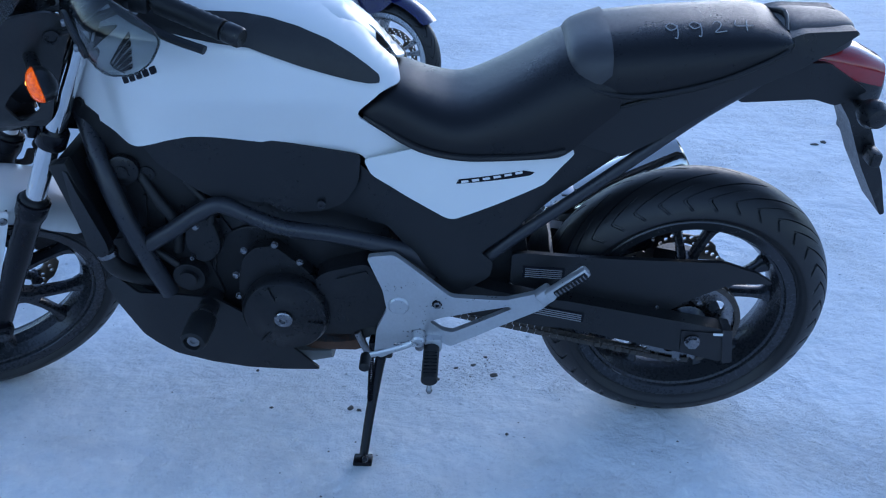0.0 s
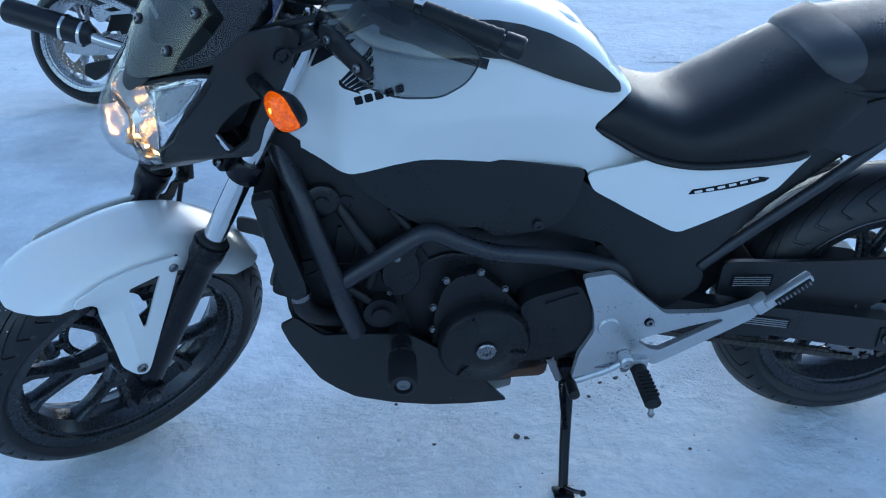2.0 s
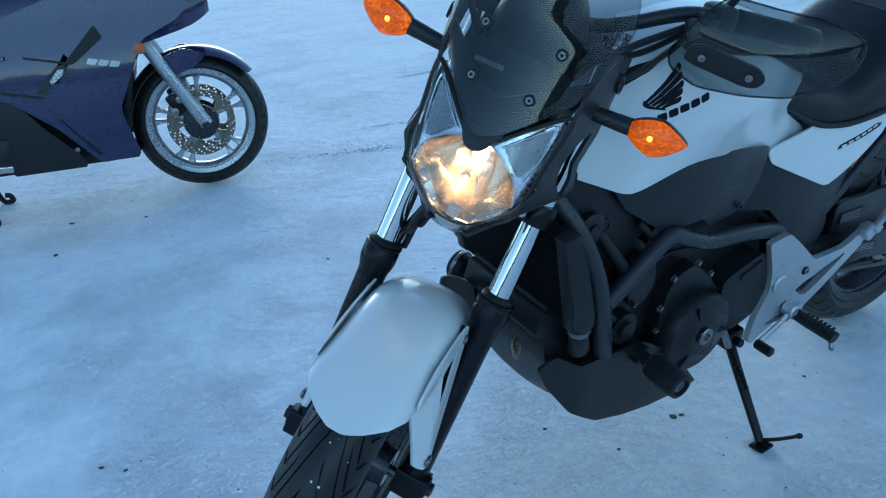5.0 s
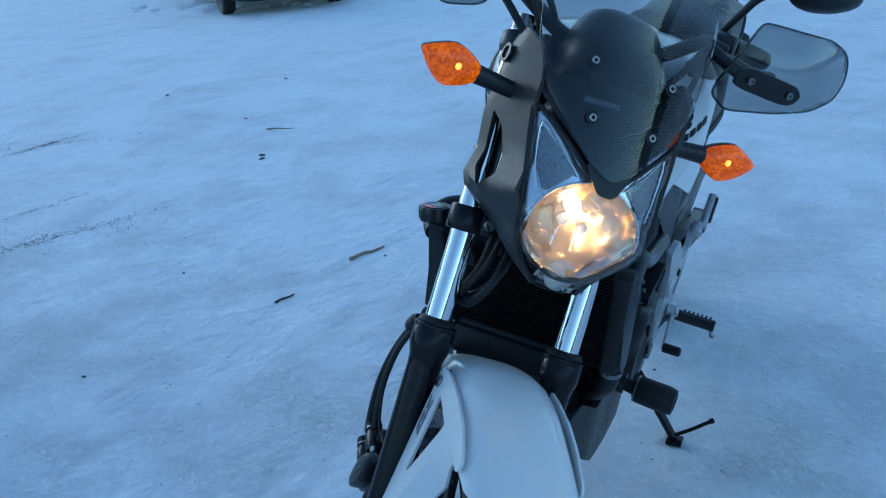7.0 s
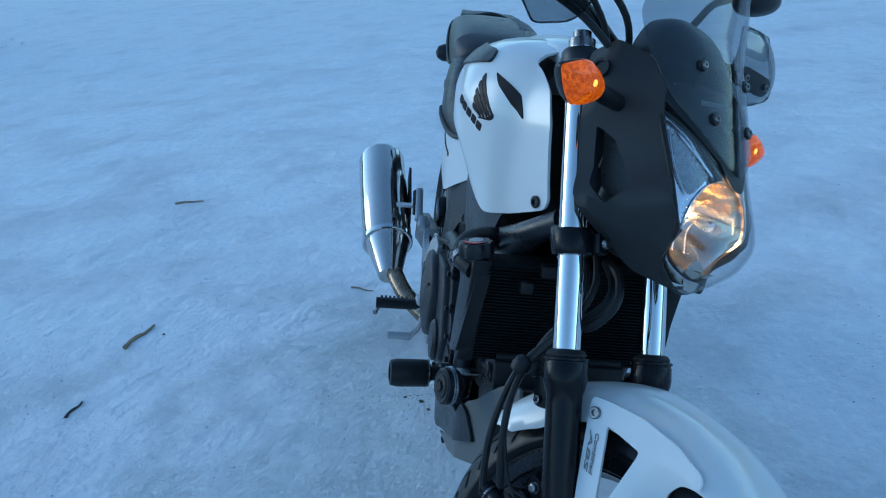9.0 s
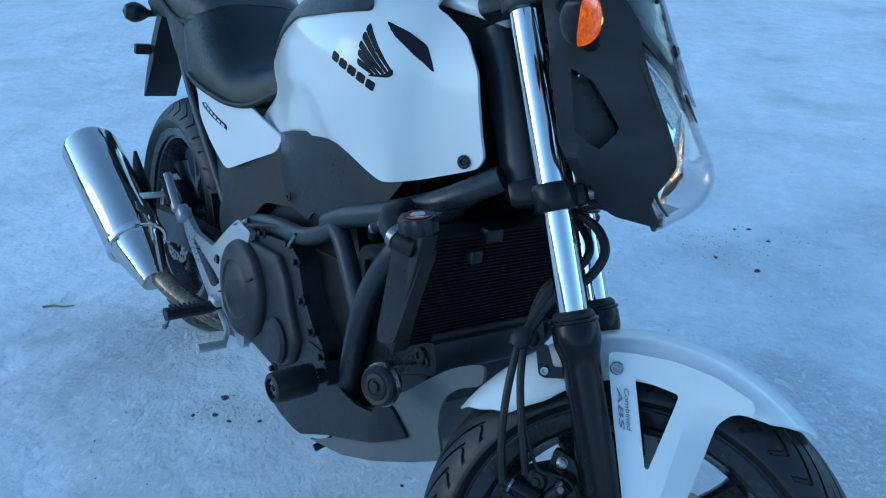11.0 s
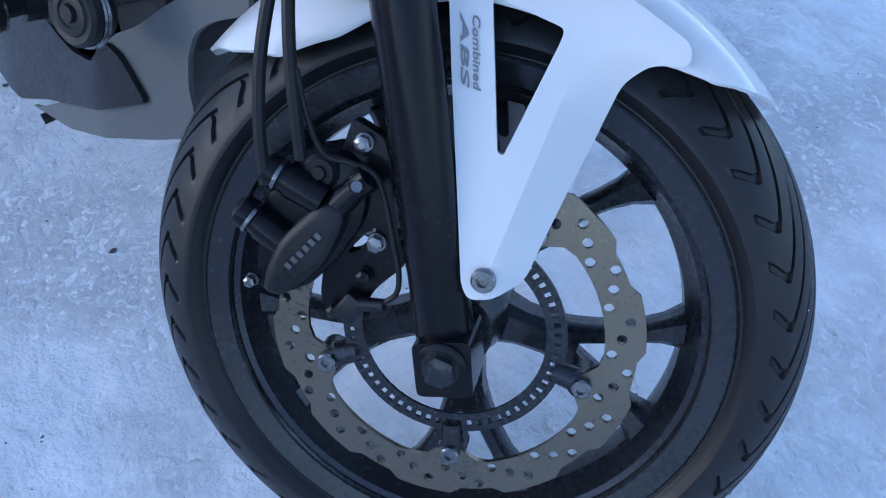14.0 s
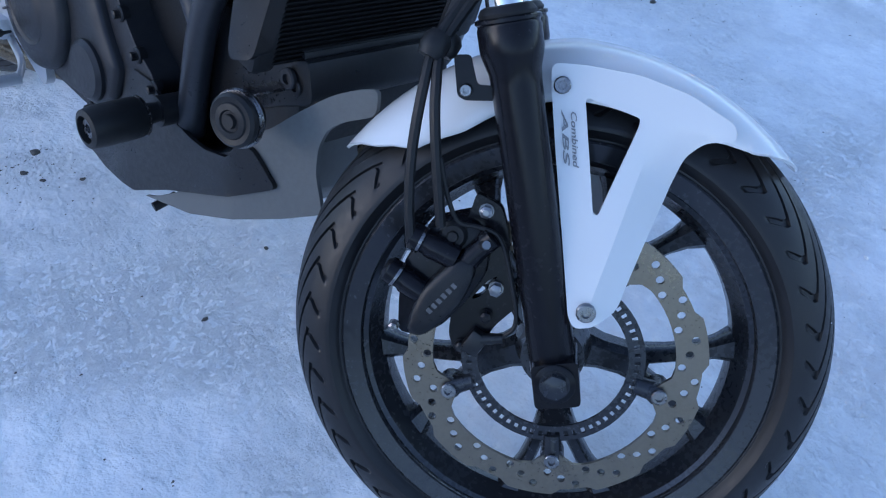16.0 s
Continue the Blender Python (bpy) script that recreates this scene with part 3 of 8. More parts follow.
FWHEEL = TURN @ Matrix.Translation(FAXLE)
front_wheel = rim(0.233, 0.050, 5, "front_wheel", bike, FWHEEL, 0.062, turn=radians(-69), split=16)
tyre(0.300, 0.060, 0.230, "tyre", front_wheel, None, 20, 0.84, 0.5)
bits = None
rn = random.Random(5)
for k in range(46):
    a, y = rn.uniform(-0.5, 2.6), rn.gauss(0, 0.026)
    r = 0.300 - 0.030 * (abs(y) / 0.060) ** 2.2 + 0.0004
    q = 0.0009 + 0.0016 * rn.random() ** 2
    lump = lathe([(q, -q * 0.3), (q * 0.8, q * 0.4), (0, q * 0.7)], 5, (r * math.cos(a), y, r * math.sin(a)), (math.cos(a), 0, math.sin(a)))
    bits = lump if bits is None else join(bits, lump)
tagged(part("snow_specks", bits, snow, front_wheel), "white specks of snow on the tread", kind="stuff")
disc = part("brake_disc", wave_disc(0.161, 0.128, -0.070, 0.0045, 10, 20, turn=radians(2 - 36)), disc_steel, front_wheel, "drilled scalloped steel brake disc")
part("sensor_ring", ring_slots(0.0975, 0.0800, -0.066, 0.003, 60), rim_paint, front_wheel, "black slotted wheel speed ring")
for k in range(5):
    a = radians(2 + 72 * k)
    p = Vector((0.117 * math.cos(a), -0.0745, 0.117 * math.sin(a)))
    screw(p, (0, -1, 0), 0.0085, 0.004, steel, front_wheel)
    part("disc_carrier", join(rod((0.090 * math.cos(a), -0.062, 0.090 * math.sin(a)), (0.119 * math.cos(a), -0.062, 0.119 * math.sin(a)), 0.010, 0.012, 10),
                              lathe([(0.013, -0.069), (0.013, -0.045)], 14, (0.117 * math.cos(a), 0, 0.117 * math.sin(a)))), rim_paint, front_wheel)
RWHEEL = Matrix.Translation(RAXLE)
rear_wheel = rim(0.233, 0.066, 5, "rear_wheel", bike, RWHEEL, 0.075, turn=radians(20))
tyre(0.312, 0.080, 0.230, "tyre", rear_wheel, None, 18, 0.85, 0.4)
part("brake_disc", wave_disc(0.120, 0.092, -0.075, 0.005, 8, 16, tabs=4, tab_r=0.078), disc_steel, rear_wheel)

# forks
def fork_at(z, s=1.0, off=0.0):
    """A point on the fork leg's middle line at height z, before the steering is turned."""
    return Vector((1.367 - 0.5095 * (z - 0.617) + off, 0.103 * s, z))


for s in (1, -1):
    leg = lambda z: fork_at(z, s)
    part("fork_tube", rod(leg(0.58), leg(1.0), 0.0190, seg=40), chrome, bike, "polished chrome fork tube", TURN)
    part("dust_seal", lathe([(0.0195, 0), (0.0265, 0.001), (0.0275, 0.006), (0.0245, 0.011), (0.0200, 0.013)], 28, leg(0.617), AXIS), rubber_black, bike, "", TURN)
    part("fork_slider", lathe([(0.0225, 0), (0.0240, 0.012), (0.0242, 0.30), (0.0250, 0.312), (0.0290, 0.326), (0.0302, 0.332), (0.0302, 0.352), (0.0292, 0.354), (0.0292, 0.356), (0.0312, 0.3575), (0.0312, 0.3605), (0.0285, 0.362), (0.021, 0.362)],
                              36, leg(0.297), AXIS), slider_black, bike, "satin black lower fork leg", TURN)
    part("axle_clamp", sheet([(1.499, 0.312), (1.5405, 0.334), (1.5605, 0.290), (1.519, 0.270)], lambda u, v: ((u, (0.103 + 0.030) * s, v), (0, -s, 0)), 0.056, r=0.006), slider_black, bike, "", TURN, bevel=0.003)
    part("axle_washer", lathe([(0.021, 0), (0.021, 0.002), (0.019, 0.003), (0, 0.003)], 26, (1.5275, 0.133 * s, 0.304), (0, s, 0)), slider_black, bike, "", TURN)
    hexnut(Vector((1.5275, 0.135 * s, 0.304)), (0, s, 0), 0.0135, 0.009, rim_paint, bike, TURN, "axle_nut")
part("axle", rod((1.527, -0.13, 0.297), (1.527, 0.13, 0.297), 0.010), steel, bike, "", TURN)
for z, name, h in ((0.757, "lower_fork_clamp", 0.036), (0.985, "upper_fork_clamp", 0.026)):
    bm = box(0.07, 0.15, h, Matrix.Translation(Vector((1.367 - 0.5095 * (z - 0.617) - 0.035, 0, z))) @ Matrix.Rotation(radians(-27), 4, "Y"), 0.008)
    for s in (1, -1):
        bm = join(bm, lathe([(0.026, -h / 2), (0.028, -h / 2 + 0.003), (0.028, h / 2 - 0.003), (0.026, h / 2)], 28, fork_at(z, s), AXIS))
        bm = join(bm, box(0.030, 0.022, h * 0.8, Matrix.Translation(fork_at(z, s * 0.80) + Vector((0.022, 0, 0.010))) @ Matrix.Rotation(radians(-27), 4, "Y"), 0.004))
    part(name, bm, frame_paint if z > 0.9 else slider_black, bike, "", TURN)
for s in (1, -1):
    screw(fork_at(0.757, s * 0.82) + Vector((0.038, 0, 0.018)), (0.89, 0, 0.45), 0.008, 0.006, steel, bike, TURN)
    part("fork_cap", lathe([(0.019, 0), (0.019, 0.012), (0.013, 0.014), (0.013, 0.024), (0, 0.024)], 24, fork_at(1.0, s), AXIS), steel, bike, "bright fork top cap", TURN)

# ---- tank covers ----
def tank_form(x):
    """Widest height, half width there, top height and lower half width of the tank at x."""
    return lerp_table([(0.55, 0.765, 0.092, 0.785, 0.092), (0.60, 0.800, 0.105, 0.846, 0.100), (0.66, 0.838, 0.125, 0.912, 0.105), (0.75, 0.872, 0.158, 0.966, 0.118), (0.86, 0.888, 0.186, 0.995, 0.130), (0.98, 0.890, 0.190, 1.006, 0.142),
                       (1.04, 0.887, 0.168, 1.004, 0.144), (1.08, 0.885, 0.143, 1.001, 0.134), (1.11, 0.882, 0.112, 0.998, 0.110), (1.15, 0.880, 0.090, 0.990, 0.090), (1.20, 0.878, 0.070, 0.975, 0.068), (1.26, 0.875, 0.055, 0.965, 0.055)], x)


def tank_v(x, z):
    zc, w, zt, lw = tank_form(x)
    return z if z <= zc else zc + (zt - zc) * math.asin(min(1, (z - zc) / (zt - zc))) / (math.pi / 2)


def tank_place(s, lift=0.0):
    def place(u, v):
        zc, w, zt, lw = tank_form(u)
        if v <= zc:
            low = 0.715
            t = max(0.0, min(1.2, (zc - v) / (zc - low)))
            y, z = w + (lw - w) * (0.12 * t if t < 0.28 else 0.034 + 1.342 * (t - 0.28)), v
            n = Vector((0.05, -1, 0.25 * t))
        else:
            a = min(1.0, (v - zc) / (zt - zc)) * math.pi / 2
            y, z = w * max(0, math.cos(a)) ** 0.60, zc + (zt - zc) * math.sin(a)
            n = Vector((0, -math.cos(a), -math.sin(a)))
        n.normalize()
        q = Vector((u, y, z)) - n * lift
        return (q.x, q.y * s, q.z), (n.x, n.y * s, n.z)
    return place


SIDE = [(1.198, 0.778), (1.172, 0.766), (1.120, 0.743), (1.085, 0.730), (1.066, 0.7265), (1.040, 0.734), (1.000, 0.748), (0.960, 0.757), (0.930, 0.7565), (0.898, 0.752), (0.830, 0.738), (0.739, 0.7185), (0.663, 0.699), (0.648, 0.672), (0.540, 0.700), (0.560, 0.716), (0.600, 0.740), (0.645, 0.766), (0.664, 0.785), (0.662, 0.797), (0.628, 0.826)]


def tank_outline(pairs):
    return [(x, tank_v(x, z)) for x, z in pairs]


def tank_top_v(x):
    zc, w, zt, lw = tank_form(x)
    return zt


for s in (1, -1):
    outline = tank_outline(SIDE) + [(0.59, tank_top_v(0.59) - 0.012), (0.60, tank_top_v(0.60)), (0.66, tank_top_v(0.66)), (0.75, tank_top_v(0.75)), (0.86, tank_top_v(0.86)), (0.98, tank_top_v(0.98)), (1.06, tank_top_v(1.06)), (1.09, tank_v(1.09, 0.982)), (1.150, tank_v(1.150, 0.950)),
                                    (1.180, tank_v(1.180, 0.905)), (1.188, 0.865), (1.197, 0.825), (1.206, 0.795)]
    side = part("tank_cover", sheet(outline, tank_place(s), 0.004, step=0.012, r=0.008), white_paint, bike, "glossy pearl white tank side cover", sharp=45)
    inlay = [(1.00, 0.982), (0.889, 0.977), (0.845, 0.973), (0.800, 0.963), (0.755, 0.947), (0.710, 0.924), (0.673, 0.898), (0.646, 0.875), (0.625, 0.854), (0.624, 0.843), (0.640, 0.846), (0.672, 0.858), (0.726, 0.882), (0.779, 0.906), (0.831, 0.929), (0.93, 0.947), (1.02, 0.965)]
    part("tank_inlay", sheet(tank_outline(inlay), tank_place(s, 0.0045), 0.008, step=0.012), grey_plastic, side, "matt charcoal inlay", sharp=50)
    vent = [(1.049, 0.955), (1.084, 0.945), (1.105, 0.931), (1.121, 0.895), (1.102, 0.910), (1.066, 0.940)]
    part("vent_slot", sheet(tank_outline(vent), tank_place(s, 0.002), 0.003, step=0.02, r=0.006), decal_black, side)
    screw(tank_place(s, 0.001)(1.178, 0.784)[0], (0.5, s, 0), 0.010, 0.004, black_plastic, side)
    # maker's mark: a plain wing of five feathers over a row of blocks
    tips = [(1.025, 0.947), (1.024, 0.935), (1.023, 0.922), (1.024, 0.910), (1.025, 0.897)]
    roots = [(1.074, 0.8905), (1.070, 0.8870), (1.066, 0.8845), (1.060, 0.8825), (1.053, 0.8810)]
    for k, ((tx, tz), (rx, rz)) in enumerate(zip(tips, roots)):
        d = Vector((rx - tx, rz - tz)).normalized()
        n = Vector((d.y, -d.x))
        if n.y < 0:
            n = -n
        a, b = 0.0037, 0.0016
        bar = [(tx + n.x * a, tz + n.y * a), ((tx + rx) / 2 + n.x * 0.0036, (tz + rz) / 2 + n.y * 0.0036), (rx + n.x * b, rz + n.y * b), (rx - n.x * b, rz - n.y * b), (tx - n.x * a + d.x * 0.006, tz - n.y * a + d.y * 0.006)]
        part("badge_feather", sheet(tank_outline(bar), tank_place(s, 0.0012), 0.0012, step=0.012, r=0.003), decal_black, side)
    part("badge_base", sheet(tank_outline([(1.077, 0.894), (1.078, 0.885), (1.072, 0.880), (1.046, 0.8775), (1.048, 0.8805), (1.066, 0.8835)]), tank_place(s, 0.0015), 0.0012, step=0.012, r=0.003), decal_black, side)
    for k in range(5):
        x0, z0 = 1.0540 - 0.0150 * k, 0.857 + 0.0072 * k
        spot = lambda p, q: (x0 - 0.0120 * p + 0.0030 * q, z0 + 0.0056 * p + 0.0120 * q)
        bar = [spot(0, 0), spot(1, 0), spot(1, 1), spot(0, 1)]
        part("badge_block", sheet(tank_outline(bar), tank_place(s, 0.0012), 0.0012, step=0.02, r=0.0025), decal_black, side)
    # storage lid seam and tail panel
    tail = [(0.661, 0.690), (0.647, 0.660), (0.506, 0.590), (0.490, 0.588), (0.324, 0.665), (0.272, 0.727), (0.30, 0.745), (0.40, 0.745), (0.50, 0.738), (0.556, 0.729)]
    tp = lambda u, v: ((u, s * (0.105 + 0.038 * math.sin(max(0, min(1, (0.66 - u) / 0.36)) * math.pi * 0.75) + 0.05 * (0.70 - v) * (1 if u < 0.6 else 0.3)), v), (0, -s, 0))
    tail_panel = part("tail_panel", sheet(tail, tp, 0.004, step=0.02, r=0.010), white_paint, bike, "white panel under the seat with a model badge", sharp=50)
    tq = lambda k: (lambda u, v: (Vector(tp(u, v)[0]) + Vector((0, s * k, 0)), (0, -s, 0)))
    part("badge", sheet([(0.487, 0.664), (0.482, 0.673), (0.365, 0.694), (0.345, 0.690), (0.353, 0.684)], tq(0.0015), 0.0015, step=0.03, r=0.001), decal_black, tail_panel)
    for k in range(6):
        x0 = 0.477 - 0.0195 * k
        z0 = 0.667 + 0.0040 * k
        part("badge_bar", sheet([(x0, z0), (x0 - 0.013, z0 + 0.0026), (x0 - 0.0115, z0 + 0.0066), (x0 + 0.0015, z0 + 0.004)], tq(0.0028), 0.001, step=0.03, r=0.001), decal_white, tail_panel)

    # ---- black side covers ----
    bulge = lambda u, v: ((u, s * (0.099 + 0.040 * max(0.0, 1 - ((u - 0.87) / 0.24) ** 2) * (0.55 + 0.45 * math.sin(max(0.0, min(1, (v - 0.56) / 0.19)) * math.pi / 2))), v), (0, -s, 0))
    front = [(1.085, 0.738), (1.005, 0.754), (0.945, 0.762), (0.831, 0.745), (0.740, 0.724), (0.664, 0.702), (0.672, 0.640), (0.700, 0.600), (0.735, 0.585), (0.815, 0.580), (0.844, 0.606), (0.936, 0.608), (0.974, 0.628), (1.046, 0.680)]
    cover = part("side_cover", sheet(front, bulge, 0.004, step=0.02, r=0.012), black_plastic, bike, "matt black plastic side cover", sharp=50)
    screw((0.742, s * 0.124, 0.602), (0, s, 0), 0.0085, 0.004, cast_grey, cover)
    flat = lambda u, v: ((u, s * (0.093 + 0.034 * math.sin(max(0, min(1, (0.70 - u) / 0.40)) * math.pi) + 0.02 * max(0.0, 0.60 - v)), v), (0, -s, 0))
    rear = [(0.672, 0.682), (0.650, 0.664), (0.506, 0.598), (0.490, 0.596), (0.324, 0.673), (0.275, 0.735), (0.215, 0.815), (0.115, 0.77), (0.19, 0.702), (0.395, 0.530), (0.438, 0.500), (0.411, 0.475), (0.417, 0.440), (0.482, 0.401), (0.493, 0.408), (0.619, 0.552), (0.74, 0.572), (0.735, 0.592), (0.704, 0.605), (0.677, 0.645)]
    part("rear_side_cover", sheet(rear, flat, 0.004, step=0.022, r=0.010), black_plastic, bike, "matt black plastic rear side cover", sharp=50)
    # tail and grab rail
    rail = [(0.272, 0.740), (0.225, 0.826), (0.11, 0.858), (0.02, 0.884), (-0.055, 0.924), (-0.10, 0.938), (-0.19, 0.940), (-0.197, 0.934), (-0.178, 0.922), (-0.149, 0.905), (-0.106, 0.879), (0.005, 0.828), (0.10, 0.765), (0.187, 0.712)]
    rp = lambda u, v: ((u, s * (0.117 - 0.035 * max(0, 0.1 - u) / 0.3 - 0.25 * max(0, v - 0.90)), v), (0, -s, 0))
    part("tail_rail", sheet(rail, rp, 0.03, step=0.025, r=0.010), black_plastic, bike, "black plastic tail rail", sharp=50, bevel=0.004)

# tank lid ridge along the middle
rings = []
for x, w, h in ((0.64, 0.012, 0.004), (0.70, 0.05, 0.007), (0.85, 0.066, 0.010), (1.02, 0.066, 0.010), (1.12, 0.05, 0.008), (1.16, 0.02, 0.003)):
    zt = tank_form(x)[2]
    rings.append([(x, w * math.cos(a), zt - 0.012 + (h + 0.012) * max(0, math.sin(a)) ** 0.6 if math.sin(a) > 0 else zt - 0.02) for a in [2 * math.pi * k / 20 for k in range(20)]])
part("storage_lid", loft(rings), white_paint, bike, "white storage lid on top of the tank", sharp=60)

# ---- seats ----
def seat_ring(x, zl, zt, w, sharpness=0.62, k=26):
    ring = []
    for i in range(k):
        a = -0.12 + (math.pi + 0.24) * i / (k - 1)
        c, q = math.cos(a), math.sin(a)
        ring.append((x, w * math.copysign(abs(c) ** sharpness, c), zl + (zt - zl) * (max(q, 0) ** 0.72) if q > 0 else zl + q * 0.05))
    return ring


def body_loft(rows, n, maker):
    out = []
    for i in range(len(rows) - 1):
        for j in range(n):
            t = j / n
            p = [rows[max(i - 1, 0)], rows[i], rows[i + 1], rows[min(i + 2, len(rows) - 1)]]
            out.append(maker(*[0.5 * (2 * b + (c - a) * t + (2 * a - 5 * b + 4 * c - d) * t * t + (3 * b - a - 3 * c + d) * t ** 3) for a, b, c, d in zip(*p)]))
    out.append(maker(*rows[-1]))
    return loft(out)


rider = [(0.672, 0.784, 0.797, 0.090), (0.655, 0.777, 0.812, 0.106), (0.62, 0.760, 0.832, 0.114), (0.58, 0.740, 0.822, 0.122), (0.54, 0.726, 0.806, 0.132), (0.48, 0.718, 0.796, 0.142), (0.41, 0.723, 0.826, 0.150),
         (0.34, 0.729, 0.868, 0.153), (0.295, 0.737, 0.893, 0.150), (0.255, 0.775, 0.898, 0.145), (0.205, 0.815, 0.905, 0.132)]
seat = part("rider_seat", body_loft(rider, 4, seat_ring), vinyl, bike, "smooth black vinyl rider seat", sharp=70)
pillion = [(0.298, 0.876, 0.884, 0.060), (0.292, 0.868, 0.896, 0.090), (0.279, 0.858, 0.908, 0.113), (0.250, 0.848, 0.920, 0.127), (0.19, 0.838, 0.930, 0.132), (0.12, 0.846, 0.938, 0.130), (0.04, 0.868, 0.943, 0.126), (-0.03, 0.898, 0.944, 0.118), (-0.070, 0.916, 0.938, 0.106), (-0.082, 0.924, 0.930, 0.095)]
pill = part("pillion_seat", body_loft(pillion, 4, seat_ring), vinyl, bike, "black vinyl pillion seat with chalk marks", sharp=70)
front_pad = [(0.300, 0.878, 0.885, 0.058), (0.294, 0.870, 0.898, 0.091), (0.280, 0.861, 0.9092, 0.1140), (0.250, 0.858, 0.9208, 0.1277), (0.225, 0.880, 0.9252, 0.1297)]
part("front_pad", body_loft(front_pad, 3, seat_ring), vinyl_grey, pill, "dark grey grained vinyl end", sharp=70)
for s in (1, -1):
    part("seat_piping", tube([(0.304, 0.02 * s, 0.876), (0.302, 0.058 * s, 0.872), (0.295, 0.092 * s, 0.864), (0.280, 0.1165 * s, 0.855), (0.250, 0.1300 * s, 0.847), (0.19, 0.1345 * s, 0.838), (0.12, 0.1330 * s, 0.847), (0.04, 0.1290 * s, 0.868), (-0.03, 0.121 * s, 0.897), (-0.07, 0.109 * s, 0.915)], 0.0045, 8, 4), rubber_black, seat)
    part("seat_hem", tube([(0.655, 0.104 * s, 0.777), (0.62, 0.114 * s, 0.759), (0.58, 0.1245 * s, 0.738), (0.54, 0.1345 * s, 0.725), (0.48, 0.1445 * s, 0.719), (0.41, 0.1520 * s, 0.724), (0.34, 0.1540 * s, 0.731), (0.295, 0.151 * s, 0.740)], 0.006, 8, 4), rubber_black, seat)
    part("rail_line", tube([(0.235, 0.119 * s, 0.800), (0.15, 0.119 * s, 0.828), (0.06, 0.1145 * s, 0.852), (-0.02, 0.104 * s, 0.884), (-0.08, 0.094 * s, 0.912)], 0.0035, 6, 4), rubber_black, bike)
part("seat_strap", tube([(-0.078, 0.06, 0.930), (-0.088, 0.0, 0.944), (-0.078, -0.06, 0.930)], 0.006, 8, 4, flat=0.6), black_plastic, bike)
part("tail_cowl", body_loft([(-0.05, 0.885, 0.905, 0.098), (-0.078, 0.89, 0.932, 0.096), (-0.10, 0.895, 0.942, 0.092), (-0.16, 0.905, 0.944, 0.076), (-0.195, 0.915, 0.941, 0.054), (-0.200, 0.922, 0.936, 0.030)], 3, seat_ring), black_plastic, bike, "black tail end behind the seat", sharp=60)


def chalk_mark(strokes, x0, size, y0):
    """Hand-drawn chalk strokes that lie on the pillion seat's upper left flank."""
    out = None
    for st in strokes:
        pts = []
        for u, v in st:
            x = x0 - u * size
            a = y0 + v * 0.40
            rows = pillion
            zl, zt, w = lerp_table(rows[::-1], x)
            c, q = math.cos(a), math.sin(a)
            pts.append((x, w * abs(c) ** 0.62 + 0.0008, zl + (zt - zl) * q ** 0.72 + 0.0012))
        b = tube(pts, 0.0010, 5, 4)
        out = b if out is None else join(out, b)
    return out


NINE = [[(0.55, 0.75), (0.30, 0.95), (0.08, 0.78), (0.22, 0.50), (0.48, 0.60), (0.56, 0.80), (0.52, 0.3), (0.45, -0.05), (0.35, 0.0)]]
TWO = [[(0.05, 0.75), (0.25, 0.92), (0.42, 0.75), (0.30, 0.45), (0.08, 0.15), (0.55, 0.18)]]
FOUR = [[(0.10, 0.95), (0.02, 0.55), (0.75, 0.50)], [(0.55, 0.95), (0.45, 0.50), (0.40, 0.10)]]
for k, digit in enumerate((NINE, NINE, TWO, FOUR)):
    part("chalk_digit", chalk_mark(digit, 0.134 - 0.040 * k, 0.040, 1.00), chalk, pill, "pale hand-drawn chalk digit")

# tail lamp, bracket, rear indicators
part("tail_lamp_housing", body_loft([(-0.10, 0.845, 0.893, 0.055), (-0.15, 0.835, 0.897, 0.062), (-0.22, 0.815, 0.885, 0.060), (-0.27, 0.80, 0.862, 0.045), (-0.285, 0.81, 0.845, 0.03)], 3, seat_ring), black_plastic, bike, "black tail lamp housing", sharp=60)
part("tail_lamp_lens", body_loft([(-0.115, 0.872, 0.897, 0.048), (-0.16, 0.868, 0.9035, 0.063), (-0.22, 0.850, 0.893, 0.062), (-0.275, 0.832, 0.868, 0.044)], 3, seat_ring), red_lens, bike, "red tail lamp lens", sharp=60)
part("undertail", sheet([(0.02, 0.84), (-0.02, 0.803), (-0.149, 0.812), (-0.19, 0.80), (-0.24, 0.83), (-0.16, 0.88), (0.0, 0.88)], lambda u, v: ((u, 0.072, v), (0, -1, 0)), 0.144, r=0.008, step=0.04), black_plastic, bike, "black undertail", bevel=0.004)
part("plate_bracket", sheet([(-0.205, 0.800), (-0.235, 0.760), (-0.285, 0.66), (-0.350, 0.556), (-0.358, 0.560), (-0.330, 0.640), (-0.285, 0.735), (-0.235, 0.815)], lambda u, v: ((u, 0.045, v), (0, -1, 0)), 0.09, r=0.006, step=0.04), black_plastic, bike, "black number plate bracket", bevel=0.003)
for s in (1, -1):
    sig = part("rear_indicator", lathe([(0.006, 0), (0.010, 0.02), (0.020, 0.035), (0.026, 0.05), (0.026, 0.062), (0.018, 0.078), (0, 0.085)], 20, (-0.235, 0.05 * s, 0.80), (-0.15, s, 0.02)), black_plastic, bike, "black rear indicator")
    part("reflector_lamp", box(0.02, 0.045, 0.028, Matrix.Translation((-0.285, 0.07 * s, 0.70)), 0.005), black_plastic, bike)

